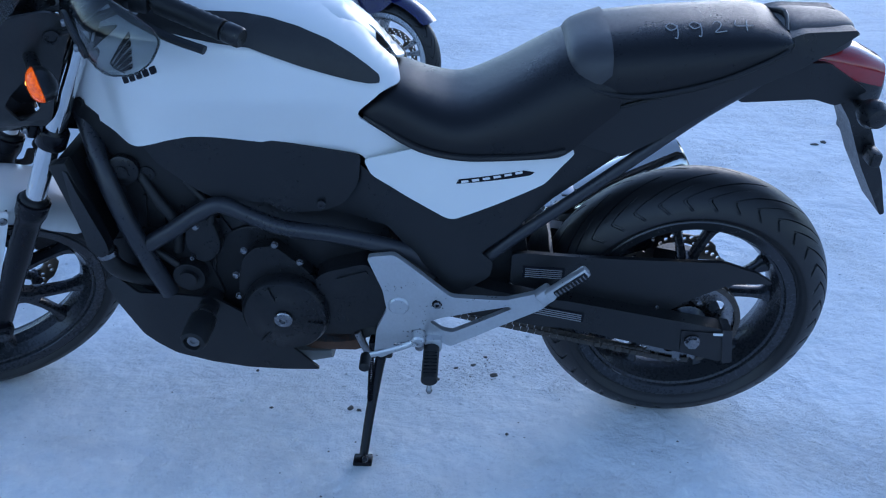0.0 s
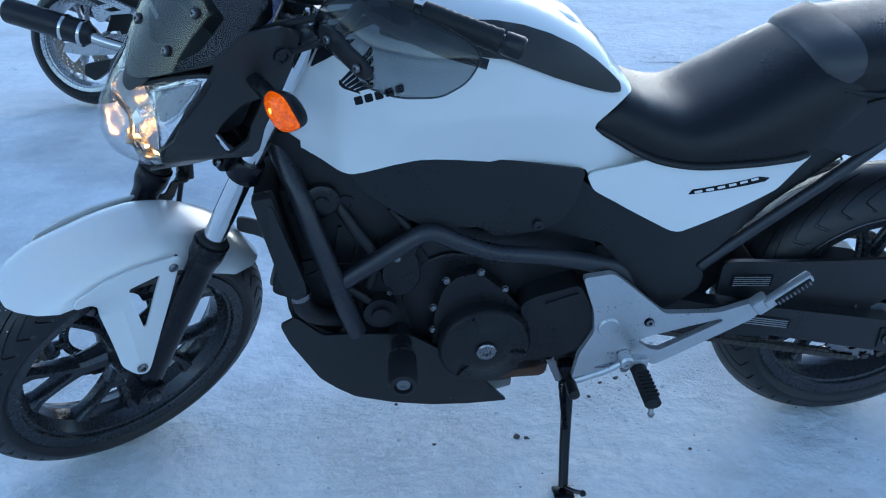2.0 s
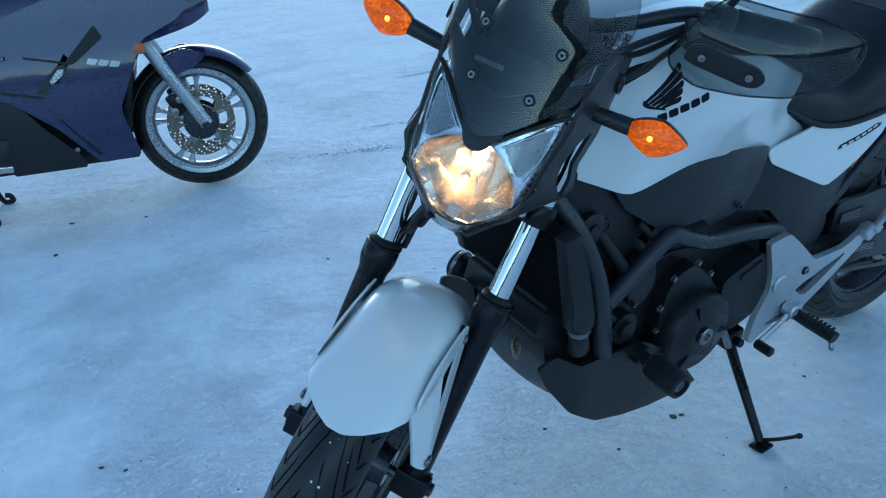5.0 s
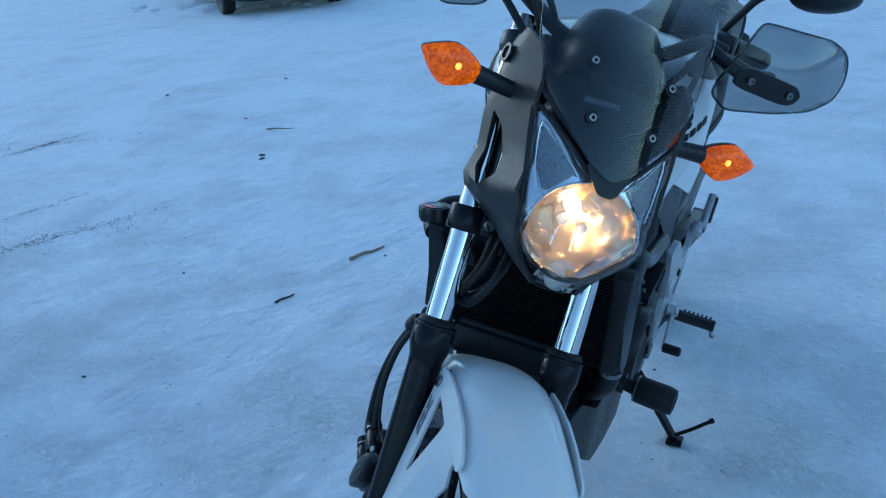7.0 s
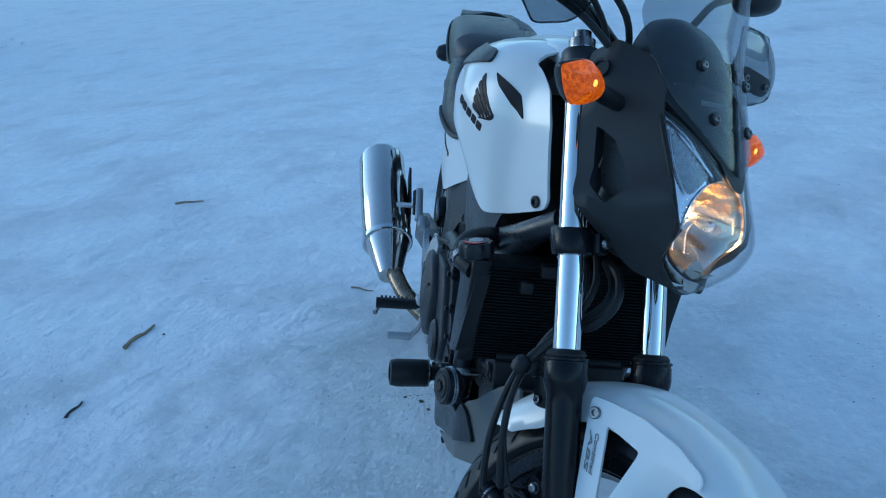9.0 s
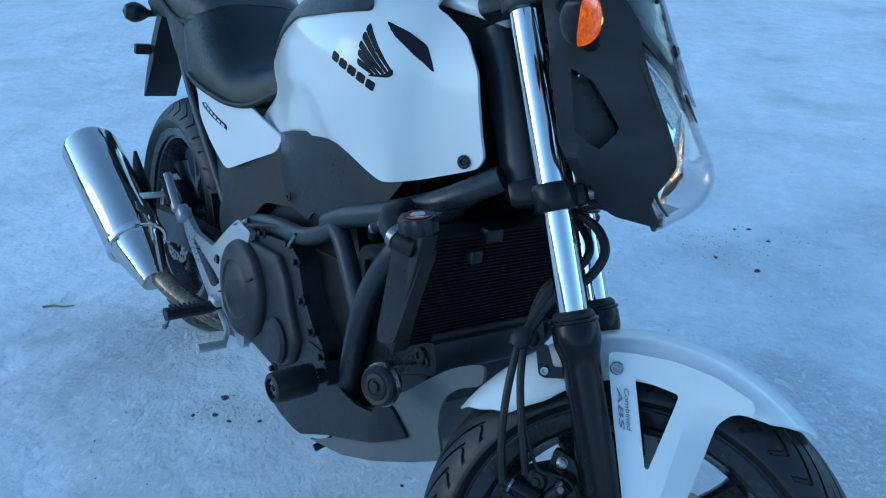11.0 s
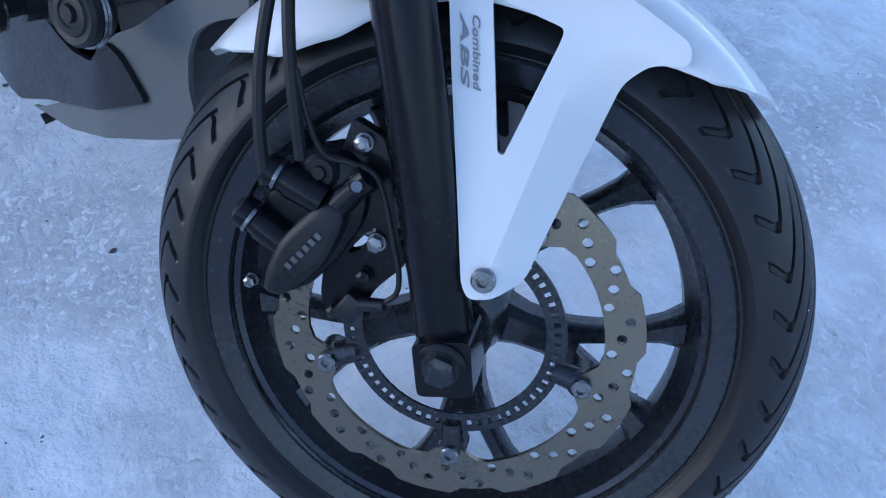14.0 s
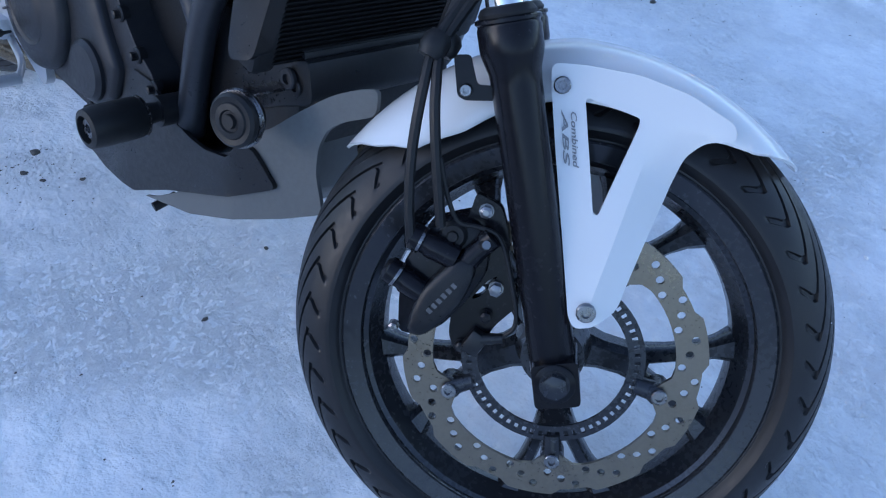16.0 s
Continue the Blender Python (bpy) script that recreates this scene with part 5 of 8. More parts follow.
# ---- handlebar, grips, guards, mirrors ----
bar_pts = [(1.182, 0.0, 1.018), (1.183, 0.05, 1.020), (1.175, 0.10, 1.040), (1.135, 0.17, 1.072), (1.100, 0.222, 1.074), (1.0156, 0.337, 1.063)]
for s in (1, -1):
    mir = lambda pts: [(x, y * s, z) for x, y, z in pts]
    bar = part("handlebar", tube(mir(bar_pts), 0.011, 14, 6), black_plastic, bike, "black steel handlebar", TURN)
    part("grip", lathe([(0.013, 0), (0.0175, 0.002), (0.0178, 0.03)] + [(0.0165 + 0.0012 * (k % 2), 0.033 + 0.006 * k) for k in range(13)] + [(0.0178, 0.115), (0.0165, 0.118), (0, 0.118)], 20, (1.0866, 0.240 * s, 1.0735), Vector((-0.095, 0.130 * s, -0.014))), rubber_black, bar, "black ribbed rubber grip")
    part("bar_end", lathe([(0.016, 0), (0.017, 0.004), (0.017, 0.026), (0.014, 0.030), (0, 0.030)], 20, (1.0146, 0.338 * s, 1.063), Vector((-0.095, 0.130 * s, -0.014))), black_plastic, bar, "black bar end weight")
    part("switch_box", box(0.034, 0.048, 0.040, Matrix.Translation((1.104, 0.216 * s, 1.074)) @ Matrix.Rotation(radians(-36 * s), 4, "Z") @ Matrix.Rotation(0.2, 4, "X"), 0.008), black_plastic, bar)
    part("lever", tube(mir([(1.145, 0.190, 1.070), (1.142, 0.23, 1.066), (1.100, 0.30, 1.056), (1.056, 0.355, 1.052)]), 0.006, 8, 4, flat=1.4), steel if s < 0 else black_plastic, bar, "control lever")
    part("lever_perch", box(0.05, 0.035, 0.024, Matrix.Translation((1.120, 0.205 * s, 1.072)) @ Matrix.Rotation(radians(-30 * s), 4, "Z"), 0.006), black_plastic, bar)
    # hand guard
    def gp(u, v, s=s):
        return (1.222 - 3.2 * max(0, u - 0.27) ** 2 - (7.0 if v > 1.064 else 9.0) * (v - 1.064) ** 2, s * u, v), (-1, -0.3 * s, -0.2)
    guard = [(0.190, 1.100), (0.175, 1.050), (0.184, 1.023), (0.228, 1.003), (0.290, 1.028), (0.350, 1.049), (0.395, 1.072), (0.413, 1.100), (0.411, 1.128), (0.395, 1.139), (0.350, 1.148), (0.265, 1.143), (0.215, 1.138)]
    hg = part("hand_guard", sheet(guard, gp, 0.0035, step=0.016, r=0.012), smoke_light, bike, "smoked transparent hand guard with a black mount", TURN, sharp=70)
    rim_pts = [Vector(gp(u, v)[0]) for u, v in rounded(guard, 0.012)]
    part("guard_edge", tube(rim_pts + rim_pts[:1], 0.0014, 6, 1), smoke_edge, hg, "darker polished edge")
    mount = [(0.196, 1.050), (0.198, 1.074), (0.215, 1.080), (0.295, 1.078), (0.310, 1.066), (0.302, 1.050), (0.285, 1.046), (0.215, 1.047)]
    part("guard_mount", sheet(mount, lambda u, v: (Vector(gp(u, v)[0]) + Vector((0.004, 0, 0)), (-1, 0, 0)), 0.006, step=0.02), black_plastic, hg, sharp=60)
    for y in (0.219, 0.287):
        screw(Vector(gp(y, 1.063)[0]) + Vector((0.004, 0, 0)), (1, 0, 0.1), 0.0058, 0.005, steel, hg)
    part("guard_arm", tube(mir([(1.21, 0.22, 1.063), (1.18, 0.20, 1.065), (1.15, 0.185, 1.070)]), 0.010, 10, 4), black_plastic, hg)
    # mirror
    stem = part("mirror", tube(mir([(1.075, 0.222, 1.085), (1.085, 0.232, 1.125), (1.092, 0.245, 1.160), (1.095, 0.285, 1.185)]), 0.0065, 10, 5), black_plastic, bike, "black rear view mirror", TURN)
    bm = bmesh.new()
    bmesh.ops.create_uvsphere(bm, u_segments=24, v_segments=14, radius=1)
    for v in bm.verts:
        v.co = Vector((1.105 + (0.040 if v.co.x > 0 else 0.010) * v.co.x, s * (0.325 + 0.062 * v.co.y), 1.205 + 0.036 * v.co.z * (1 - 0.25 * v.co.y) + 0.006 * v.co.y))
    part("mirror_shell", bm, black_plastic, stem, "", sharp=60)
    part("mirror_glass", lathe([(0.030, 0), (0.030, 0.002), (0, 0.002)], 24, (1.0945, 0.335 * s, 1.205), (-1, 0, 0)), chrome, stem)

# cables and brake lines at the steering head
for pts, r in (([(1.12, 0.19, 1.06), (1.20, 0.13, 1.03), (1.25, 0.08, 0.99), (1.22, 0.05, 0.90), (1.16, 0.06, 0.80)], 0.0055), ([(1.11, 0.20, 1.055), (1.21, 0.15, 1.00), (1.24, 0.10, 0.96), (1.20, 0.07, 0.88)], 0.005),
               ([(1.12, -0.19, 1.06), (1.21, -0.14, 1.03), (1.26, -0.08, 0.97), (1.24, -0.04, 0.86)], 0.0055), ([(1.11, 0.19, 1.05), (1.17, 0.14, 1.01), (1.20, 0.09, 0.99), (1.15, 0.05, 0.95)], 0.005),
               ([(1.10, -0.20, 1.075), (1.17, -0.17, 1.10), (1.22, -0.10, 1.06), (1.23, -0.06, 0.98), (1.25, -0.05, 0.90)], 0.005), ([(1.11, -0.19, 1.07), (1.16, -0.15, 1.08), (1.20, -0.10, 1.03), (1.21, -0.07, 0.95)], 0.0045)):
    part("cable", tube(pts, r, 8, 6), rubber_black, bike, "", TURN)
part("ignition_lock", lathe([(0.014, 0), (0.014, 0.02), (0.010, 0.024), (0, 0.024)], 16, (1.19, 0, 1.0), AXIS), steel, bike, "", TURN)

# ---- front brake ----
def dome(outline, y0, steps):
    """A cast lump: an outline in x and z drawn in towards its middle over steps of (scale, y)."""
    cx, cz = sum(p[0] for p in outline) / len(outline), sum(p[1] for p in outline) / len(outline)
    loop = rounded(outline, 0.008)
    return loft([[(cx + (p[0] - cx) * k, y, cz + (p[1] - cz) * k) for p in loop] for k, y in [(1, y0)] + steps])


cal_out = [(1.358, 0.405), (1.395, 0.428), (1.422, 0.415), (1.428, 0.378), (1.418, 0.340), (1.403, 0.308), (1.385, 0.290), (1.362, 0.284), (1.352, 0.318), (1.345, 0.360)]
caliper = part("brake_caliper", dome(cal_out, -0.056, [(1, -0.098), (0.96, -0.104), (0.8, -0.106)]), slider_black, bike, "black front brake caliper", TURN, sharp=50)
cal_face = [(1.371, 0.297), (1.369, 0.320), (1.372, 0.345), (1.383, 0.368), (1.395, 0.389), (1.409, 0.393), (1.417, 0.381), (1.416, 0.360), (1.412, 0.340), (1.404, 0.323), (1.394, 0.307), (1.385, 0.297)]
part("caliper_face", dome(cal_face, -0.100, [(1.02, -0.116), (0.98, -0.122), (0.90, -0.1245), (0.6, -0.1255)]), engine_black, caliper, "", sharp=50)
for k in range(6):
    part("badge_bar", box(0.0042, 0.001, 0.0055, Matrix.Translation((1.3865 + 0.0030 * k, -0.1262, 0.3292 + 0.0067 * k)) @ Matrix.Rotation(-1.15, 4, "Y")), decal_dim, caliper)
for (x0, z0), (x1, z1), y in (((1.345, 0.3945), (1.398, 0.386), -0.113), ((1.333, 0.352), (1.382, 0.337), -0.110)):
    a, b = Vector((x0, y - 0.002, z0)), Vector((x1, y, z1))
    d = b - a
    part("slide_pin", lathe([(0.008, -0.004), (0.0135, 0), (0.0138, 0.012), (0.0118, 0.014), (0.0118, 0.018), (0.0135, 0.021), (0.0128, 0.050)], 22, a, d), slider_black, caliper, "black piston housing")
    part("pin_cap", lathe([(0.0139, 0.0095), (0.0143, 0.011), (0.0139, 0.0125)], 22, a, d), steel, caliper, "thin bright ring")
part("bleed_boss", join(rod((1.418, -0.112, 0.412), (1.402, -0.112, 0.380), 0.0095, 0.012, 14), rod((1.422, -0.113, 0.420), (1.417, -0.112, 0.411), 0.0115, seg=14)), slider_black, caliper)
part("bleed_nipple", rod((1.416, -0.122, 0.411), (1.418, -0.128, 0.414), 0.0055, 0.0045, 8), steel, caliper)
part("pad_boot", lathe([(0.014, 0), (0.0145, 0.008), (0.011, 0.012), (0.006, 0.012), (0.005, 0.015), (0, 0.015)], 20, (1.384, -0.100, 0.406), (0, -1, 0)), rubber_black, caliper)
part("caliper_bracket", sheet([(1.392, 0.452), (1.420, 0.447), (1.436, 0.422), (1.447, 0.392), (1.470, 0.356), (1.454, 0.326), (1.446, 0.290), (1.424, 0.284), (1.412, 0.300), (1.400, 0.360), (1.392, 0.410)], lambda u, v: ((u, -0.096, v), (0, 1, 0)), 0.014, [[(1.421, 0.344), (1.432, 0.370), (1.440, 0.378), (1.430, 0.350)]], step=0.03, r=0.006), slider_black, caliper, bevel=0.002)
for x, y, z, r, mt in ((1.407, -0.097, 0.438, 0.0066, steel), (1.442, -0.097, 0.365, 0.0068, steel), (1.442, -0.097, 0.334, 0.0062, slider_black), (1.428, -0.097, 0.294, 0.0058, engine_black), (1.356, -0.104, 0.293, 0.0050, steel)):
    hexnut(Vector((x, y, z)), (0, -1, 0), r, 0.009, mt, caliper, None, "caliper_bolt")
part("sensor", join(box(0.020, 0.016, 0.026, Matrix.Translation((1.440, -0.102, 0.304)) @ Matrix.Rotation(0.3, 4, "Y"), 0.004), rod((1.445, -0.104, 0.310), (1.466, -0.106, 0.320), 0.0065, 0.005)), black_plastic, caliper, "wheel speed sensor")
lines = (([(1.349, -0.122, 0.385), (1.334, -0.128, 0.43), (1.322, -0.130, 0.48), (1.314, -0.124, 0.535), (1.311, -0.110, 0.578), (1.325, -0.085, 0.640), (1.32, -0.065, 0.70), (1.28, -0.05, 0.745)], 0.0052),
         ([(1.370, -0.122, 0.415), (1.358, -0.128, 0.448), (1.340, -0.130, 0.495), (1.325, -0.124, 0.540), (1.318, -0.108, 0.580), (1.335, -0.085, 0.645), (1.33, -0.06, 0.71), (1.29, -0.04, 0.755)], 0.0052),
         ([(1.312, -0.100, 0.578), (1.322, -0.085, 0.640), (1.358, -0.070, 0.662), (1.373, -0.060, 0.705), (1.350, -0.045, 0.735), (1.31, -0.03, 0.745)], 0.0065),
         ([(1.310, -0.085, 0.580), (1.315, -0.075, 0.640), (1.340, -0.060, 0.668), (1.352, -0.050, 0.700), (1.335, -0.035, 0.725), (1.30, -0.02, 0.74)], 0.006),
         ([(1.464, -0.106, 0.320), (1.472, -0.108, 0.335), (1.468, -0.110, 0.354), (1.456, -0.112, 0.377), (1.438, -0.112, 0.408), (1.424, -0.113, 0.423), (1.404, -0.114, 0.424), (1.385, -0.118, 0.424), (1.368, -0.124, 0.445), (1.350, -0.130, 0.48)], 0.0024))
for pts, r in lines:
    part("brake_line", tube(pts, r, 8, 6), rubber_black, bike, "black rubber brake line", TURN)
part("line_bracket", sheet([(1.3290, 0.5700), (1.3440, 0.5755), (1.3590, 0.5510), (1.3780, 0.5560), (1.3800, 0.5420), (1.3520, 0.5330), (1.3440, 0.5350)], lambda u, v: ((u, -0.098, v), (0, 1, 0)), 0.004, step=0.02, r=0.004), slider_black, bike, "black brake line bracket", TURN, bevel=0.001)
screw((1.3505, -0.098, 0.5430), (0, -1, 0), 0.0062, 0.005, steel, bike, TURN)
part("line_grommet", join(lathe([(0.011, -0.012), (0.014, -0.004), (0.014, 0.006), (0.010, 0.013)], 14, (1.311, -0.112, 0.574), (0.2, 0.3, 1)), lathe([(0.010, -0.010), (0.013, -0.004), (0.013, 0.006), (0.009, 0.012)], 14, (1.320, -0.098, 0.576), (0.2, 0.3, 1))), rubber_black, bike, "", TURN)

# ---- engine ----
case_out = [(1.00, 0.40), (0.975, 0.500), (0.90, 0.535), (0.80, 0.520), (0.66, 0.500), (0.60, 0.470), (0.585, 0.36), (0.62, 0.270), (0.72, 0.235), (0.88, 0.235), (0.97, 0.29)]
engine = part("crankcase", sheet(case_out, lambda u, v: ((u, 0.100, v), (0, -1, 0)), 0.200, step=0.05, r=0.02), engine_black, bike, "black cast engine crankcase", bevel=0.006)
block = [(0.92, 0.50), (0.965, 0.585), (1.10, 0.640), (1.185, 0.600), (1.175, 0.500), (1.12, 0.440), (0.98, 0.400)]
part("cylinder_block", sheet(block, lambda u, v: ((u, 0.098, v), (0, -1, 0)), 0.196, step=0.05, r=0.015), engine_black, engine, bevel=0.006)
for k in range(5):
    part("cooling_rib", sheet([(0.975 + 0.032 * k, 0.425 + 0.012 * k), (0.982 + 0.032 * k, 0.422 + 0.012 * k), (0.955 + 0.034 * k, 0.555 + 0.012 * k), (0.948 + 0.034 * k, 0.555 + 0.012 * k)], lambda u, v: ((u, 0.106, v), (0, -1, 0)), 0.212, step=0.06, r=0.002), engine_black, engine)
# filler added between the crankcase and the bodywork to block light through the gap
gap_fill = [(0.600, 0.470), (0.640, 0.585), (0.780, 0.600), (0.930, 0.610), (0.960, 0.530), (0.90, 0.505), (0.80, 0.490)]
part("gap_filler", sheet(gap_fill, lambda u, v: ((u, 0.092, v), (0, -1, 0)), 0.184, step=0.05, r=0.02), black_plastic, engine, "black filler block added to keep light out of the gap", bevel=0.006)
# left side covers
gen = [(0.925, 0.330), (0.922, 0.42), (0.907, 0.478), (0.882, 0.503), (0.842, 0.509), (0.795, 0.466), (0.752, 0.415), (0.742, 0.345), (0.765, 0.280), (0.83, 0.258), (0.895, 0.285)]
part("generator_flange", sheet(gen, lambda u, v: ((u, 0.132, v), (0, -1, 0)), 0.034, step=0.04, r=0.012), engine_black, engine, bevel=0.004)
part("generator_cover", lathe([(0.088, 0), (0.088, 0.026), (0.082, 0.034), (0.050, 0.038), (0.046, 0.041), (0.016, 0.042), (0.014, 0.046), (0, 0.046)], 44, (0.829, 0.130, 0.357), (0, 1, 0)), engine_black, engine, "black round generator cover")
for k in range(3):
    a = radians(70 + 120 * k)
    part("cover_rib", box(0.005, 0.006, 0.034, Matrix.Translation((0.829 + 0.062 * math.cos(a), 0.1685, 0.357 + 0.062 * math.sin(a))) @ Matrix.Rotation(-a + math.pi / 2, 4, "Y"), 0.001), engine_black, engine)
part("cap_screw", lathe([(0.0185, 0), (0.0185, 0.004), (0.016, 0.006), (0.008, 0.006), (0.007, 0.002), (0, 0.002)], 22, (0.829, 0.175, 0.361), (0, 1, 0)), steel, engine, "bright cover plug")
screw((0.905, 0.134, 0.352), (0, 1, 0), 0.0115, 0.006, steel, engine)
for x, z in ((0.902, 0.497), (0.840, 0.512), (0.794, 0.471), (0.925, 0.437), (0.925, 0.385), (0.758, 0.425)):
    hexnut(Vector((x, 0.130, z)), (0, 1, 0), 0.0062, 0.007, steel, engine, None, "cover_bolt")
hexnut(Vector((0.990, 0.128, 0.549)), (0, 1, 0), 0.0062, 0.007, steel, engine, None, "cover_bolt")
spr = [(0.765, 0.441), (0.738, 0.462), (0.658, 0.485), (0.628, 0.425), (0.622, 0.376), (0.645, 0.328), (0.70, 0.312), (0.745, 0.318)]
part("sprocket_cover", sheet(spr, lambda u, v: ((u, 0.150 - 0.12 * max(0, u - 0.72), v), (0, -1, 0)), 0.05, step=0.03, r=0.014), engine_black, engine, "black sprocket cover", bevel=0.004)
part("cover_recess", sheet([(0.722, 0.447), (0.660, 0.468), (0.655, 0.456), (0.712, 0.432)], lambda u, v: ((u, 0.1535, v), (0, -1, 0)), 0.004, step=0.03, r=0.004), rubber_black, engine)
# hoses and fittings in the gap in front of the cylinders
for pts, r, mt in (([(1.10, 0.09, 0.66), (1.06, 0.115, 0.60), (1.03, 0.12, 0.55), (1.04, 0.11, 0.48)], 0.011, rubber_black), ([(1.00, 0.11, 0.64), (0.96, 0.12, 0.585), (0.97, 0.122, 0.53)], 0.007, rubber_black),
                   ([(1.16, 0.12, 0.66), (1.13, 0.09, 0.63), (1.08, 0.07, 0.62)], 0.016, rubber_black), ([(1.12, 0.115, 0.51), (1.06, 0.125, 0.47), (1.02, 0.12, 0.43)], 0.008, rubber_black)):
    part("hose", tube(pts, r, 10, 5), mt, engine)
part("starter_motor", join(rod((1.02, 0.06, 0.43), (1.02, 0.135, 0.43), 0.032, seg=24), rod((1.02, 0.135, 0.43), (1.02, 0.145, 0.43), 0.018, seg=18)), engine_black, engine)
part("cam_cap", lathe([(0.030, 0), (0.030, 0.018), (0.024, 0.022), (0.012, 0.022), (0.012, 0.026), (0, 0.026)], 24, (1.115, 0.095, 0.660), (0, 1, 0)), engine_black, engine)
part("oil_filter_hump", sheet([(1.02, 0.50), (1.01, 0.555), (0.985, 0.575), (0.955, 0.555), (0.945, 0.50), (0.965, 0.465), (1.00, 0.462)], lambda u, v: ((u, 0.128, v), (0, -1, 0)), 0.03, step=0.03, r=0.015), engine_black, engine, bevel=0.005)
screw((1.005, 0.130, 0.480), (0, 1, 0), 0.005, 0.01, steel, engine)
# right side covers
clutch_flange = [(0.530, 0.400), (0.550, 0.465), (0.610, 0.497), (0.680, 0.510), (0.790, 0.530), (0.825, 0.512), (0.852, 0.455), (0.897, 0.410), (0.940, 0.388), (0.932, 0.345), (0.870, 0.293), (0.760, 0.262), (0.620, 0.268), (0.550, 0.320)]
part("clutch_flange", sheet(clutch_flange, lambda u, v: ((u, -0.142, v), (0, 1, 0)), 0.044, step=0.04, r=0.014), cast_grey, engine, "grey cast clutch housing", bevel=0.005)
# raised shoulder of the casting round the two covers
shoulder = [(0.545, 0.395), (0.562, 0.455), (0.620, 0.485), (0.690, 0.492), (0.765, 0.500), (0.800, 0.470), (0.830, 0.415), (0.862, 0.370), (0.850, 0.320), (0.800, 0.288), (0.700, 0.280), (0.600, 0.290), (0.555, 0.335)]
part("clutch_shoulder", dome(shoulder, -0.138, [(1.0, -0.148), (0.985, -0.153), (0.95, -0.156), (0.7, -0.157)]), cast_grey, engine, "", sharp=50)
CLUTCH = Vector((0.640, -0.154, 0.384))
part("clutch_cover", lathe([(0.098, 0), (0.098, 0.010), (0.094, 0.017), (0.088, 0.020), (0.060, 0.026), (0.056, 0.023), (0.052, 0.023), (0.048, 0.026), (0.020, 0.027), (0, 0.027)], 48, CLUTCH, (0, -1, 0)), cast_grey, engine, "grey round clutch cover with a raised disc")
part("pump_cover", lathe([(0.044, 0), (0.044, 0.008), (0.038, 0.014), (0.018, 0.016), (0, 0.016)], 32, (0.790, -0.154, 0.340), (0, -1, 0)), cast_grey, engine)
for x, z in ((0.550, 0.462), (0.68, 0.512), (0.79, 0.530), (0.826, 0.508), (0.855, 0.445), (0.898, 0.404), (0.940, 0.375), (0.90, 0.315), (0.76, 0.264), (0.62, 0.270), (0.548, 0.325)):
    part("bolt_lug", lathe([(0.011, 0), (0.011, 0.010), (0.009, 0.012), (0, 0.012)], 16, (x, -0.134, z), (0, -1, 0)), engine_black, engine)
    hexnut(Vector((x, -0.145, z)), (0, -1, 0), 0.0058, 0.008, engine_black, engine, None, "cover_bolt")
for deg in (35, 205):
    a = radians(deg)
    part("cover_rib", box(0.004, 0.004, 0.030, Matrix.Translation((CLUTCH.x + 0.075 * math.cos(a), CLUTCH.y - 0.0235, CLUTCH.z + 0.075 * math.sin(a))) @ Matrix.Rotation(-a + math.pi / 2, 4, "Y"), 0.001), engine_black, engine)
part("cable_bracket", join(box(0.03, 0.012, 0.02, Matrix.Translation((0.60, -0.155, 0.497)), 0.003), rod((0.59, -0.16, 0.50), (0.64, -0.155, 0.525), 0.005)), steel, engine, "bright clutch cable bracket")
part("cable_end", rod((0.80, -0.148, 0.530), (0.825, -0.148, 0.560), 0.004), steel, engine)
part("clutch_cable", tube([(0.64, -0.155, 0.515), (0.74, -0.145, 0.545), (0.84, -0.13, 0.565), (0.92, -0.11, 0.60)], 0.005, 8, 5), rubber_black, engine)
part("front_cover", sheet([(0.96, 0.37), (0.985, 0.46), (1.03, 0.52), (1.10, 0.53), (1.16, 0.50), (1.20, 0.52), (1.215, 0.47), (1.15, 0.44), (1.08, 0.40)], lambda u, v: ((u, -0.108, v), (0, 1, 0)), 0.216, step=0.04, r=0.012), engine_black, engine, bevel=0.005)
screw((1.175, -0.110, 0.487), (0, -1, 0), 0.0125, 0.006, cast_grey, engine)
screw((1.10, -0.110, 0.47), (0, -1, 0), 0.0085, 0.006, engine_black, engine)

# ---- radiator ----
rad_m = Matrix.Translation((1.188, 0, 0.605)) @ Matrix.Rotation(radians(12), 4, "Y")
radiator = part("radiator", box(0.030, 0.300, 0.190, rad_m, 0.003), core_black, bike, "black finned radiator")
for k in range(30):
    part("fin", box(0.004, 0.29, 0.0022, rad_m @ Matrix.Translation((0.0165, 0, -0.088 + 0.176 * k / 29))), core_black, radiator)
for s in (1, -1):
    part("radiator_tank", box(0.036, 0.030, 0.200, rad_m @ Matrix.Translation((0, 0.155 * s, 0)), 0.006), rubber_black, radiator)
    out = [(1.218, 0.688), (1.192, 0.690), (1.150, 0.540), (1.148, 0.515), (1.166, 0.503), (1.186, 0.520)] if s > 0 else [(1.170, 0.672), (1.184, 0.682), (1.2195, 0.686), (1.221, 0.665), (1.192, 0.532), (1.188, 0.524), (1.158, 0.513), (1.152, 0.524)]
    part("radiator_shroud", sheet(out, lambda u, v: ((u, s * (0.178 - 0.4 * max(0, u - 1.18)), v), (0, -s, 0)), 0.022, step=0.03, r=0.006), black_plastic, radiator, "flat black plastic radiator shroud", bevel=0.003)
CAP, CAP_UP = Vector((1.208, -0.164, 0.700)), Vector((-0.1, -0.15, 1)).normalized()
cap_m = Matrix.Translation(CAP) @ CAP_UP.to_track_quat("Z", "Y").to_matrix().to_4x4()
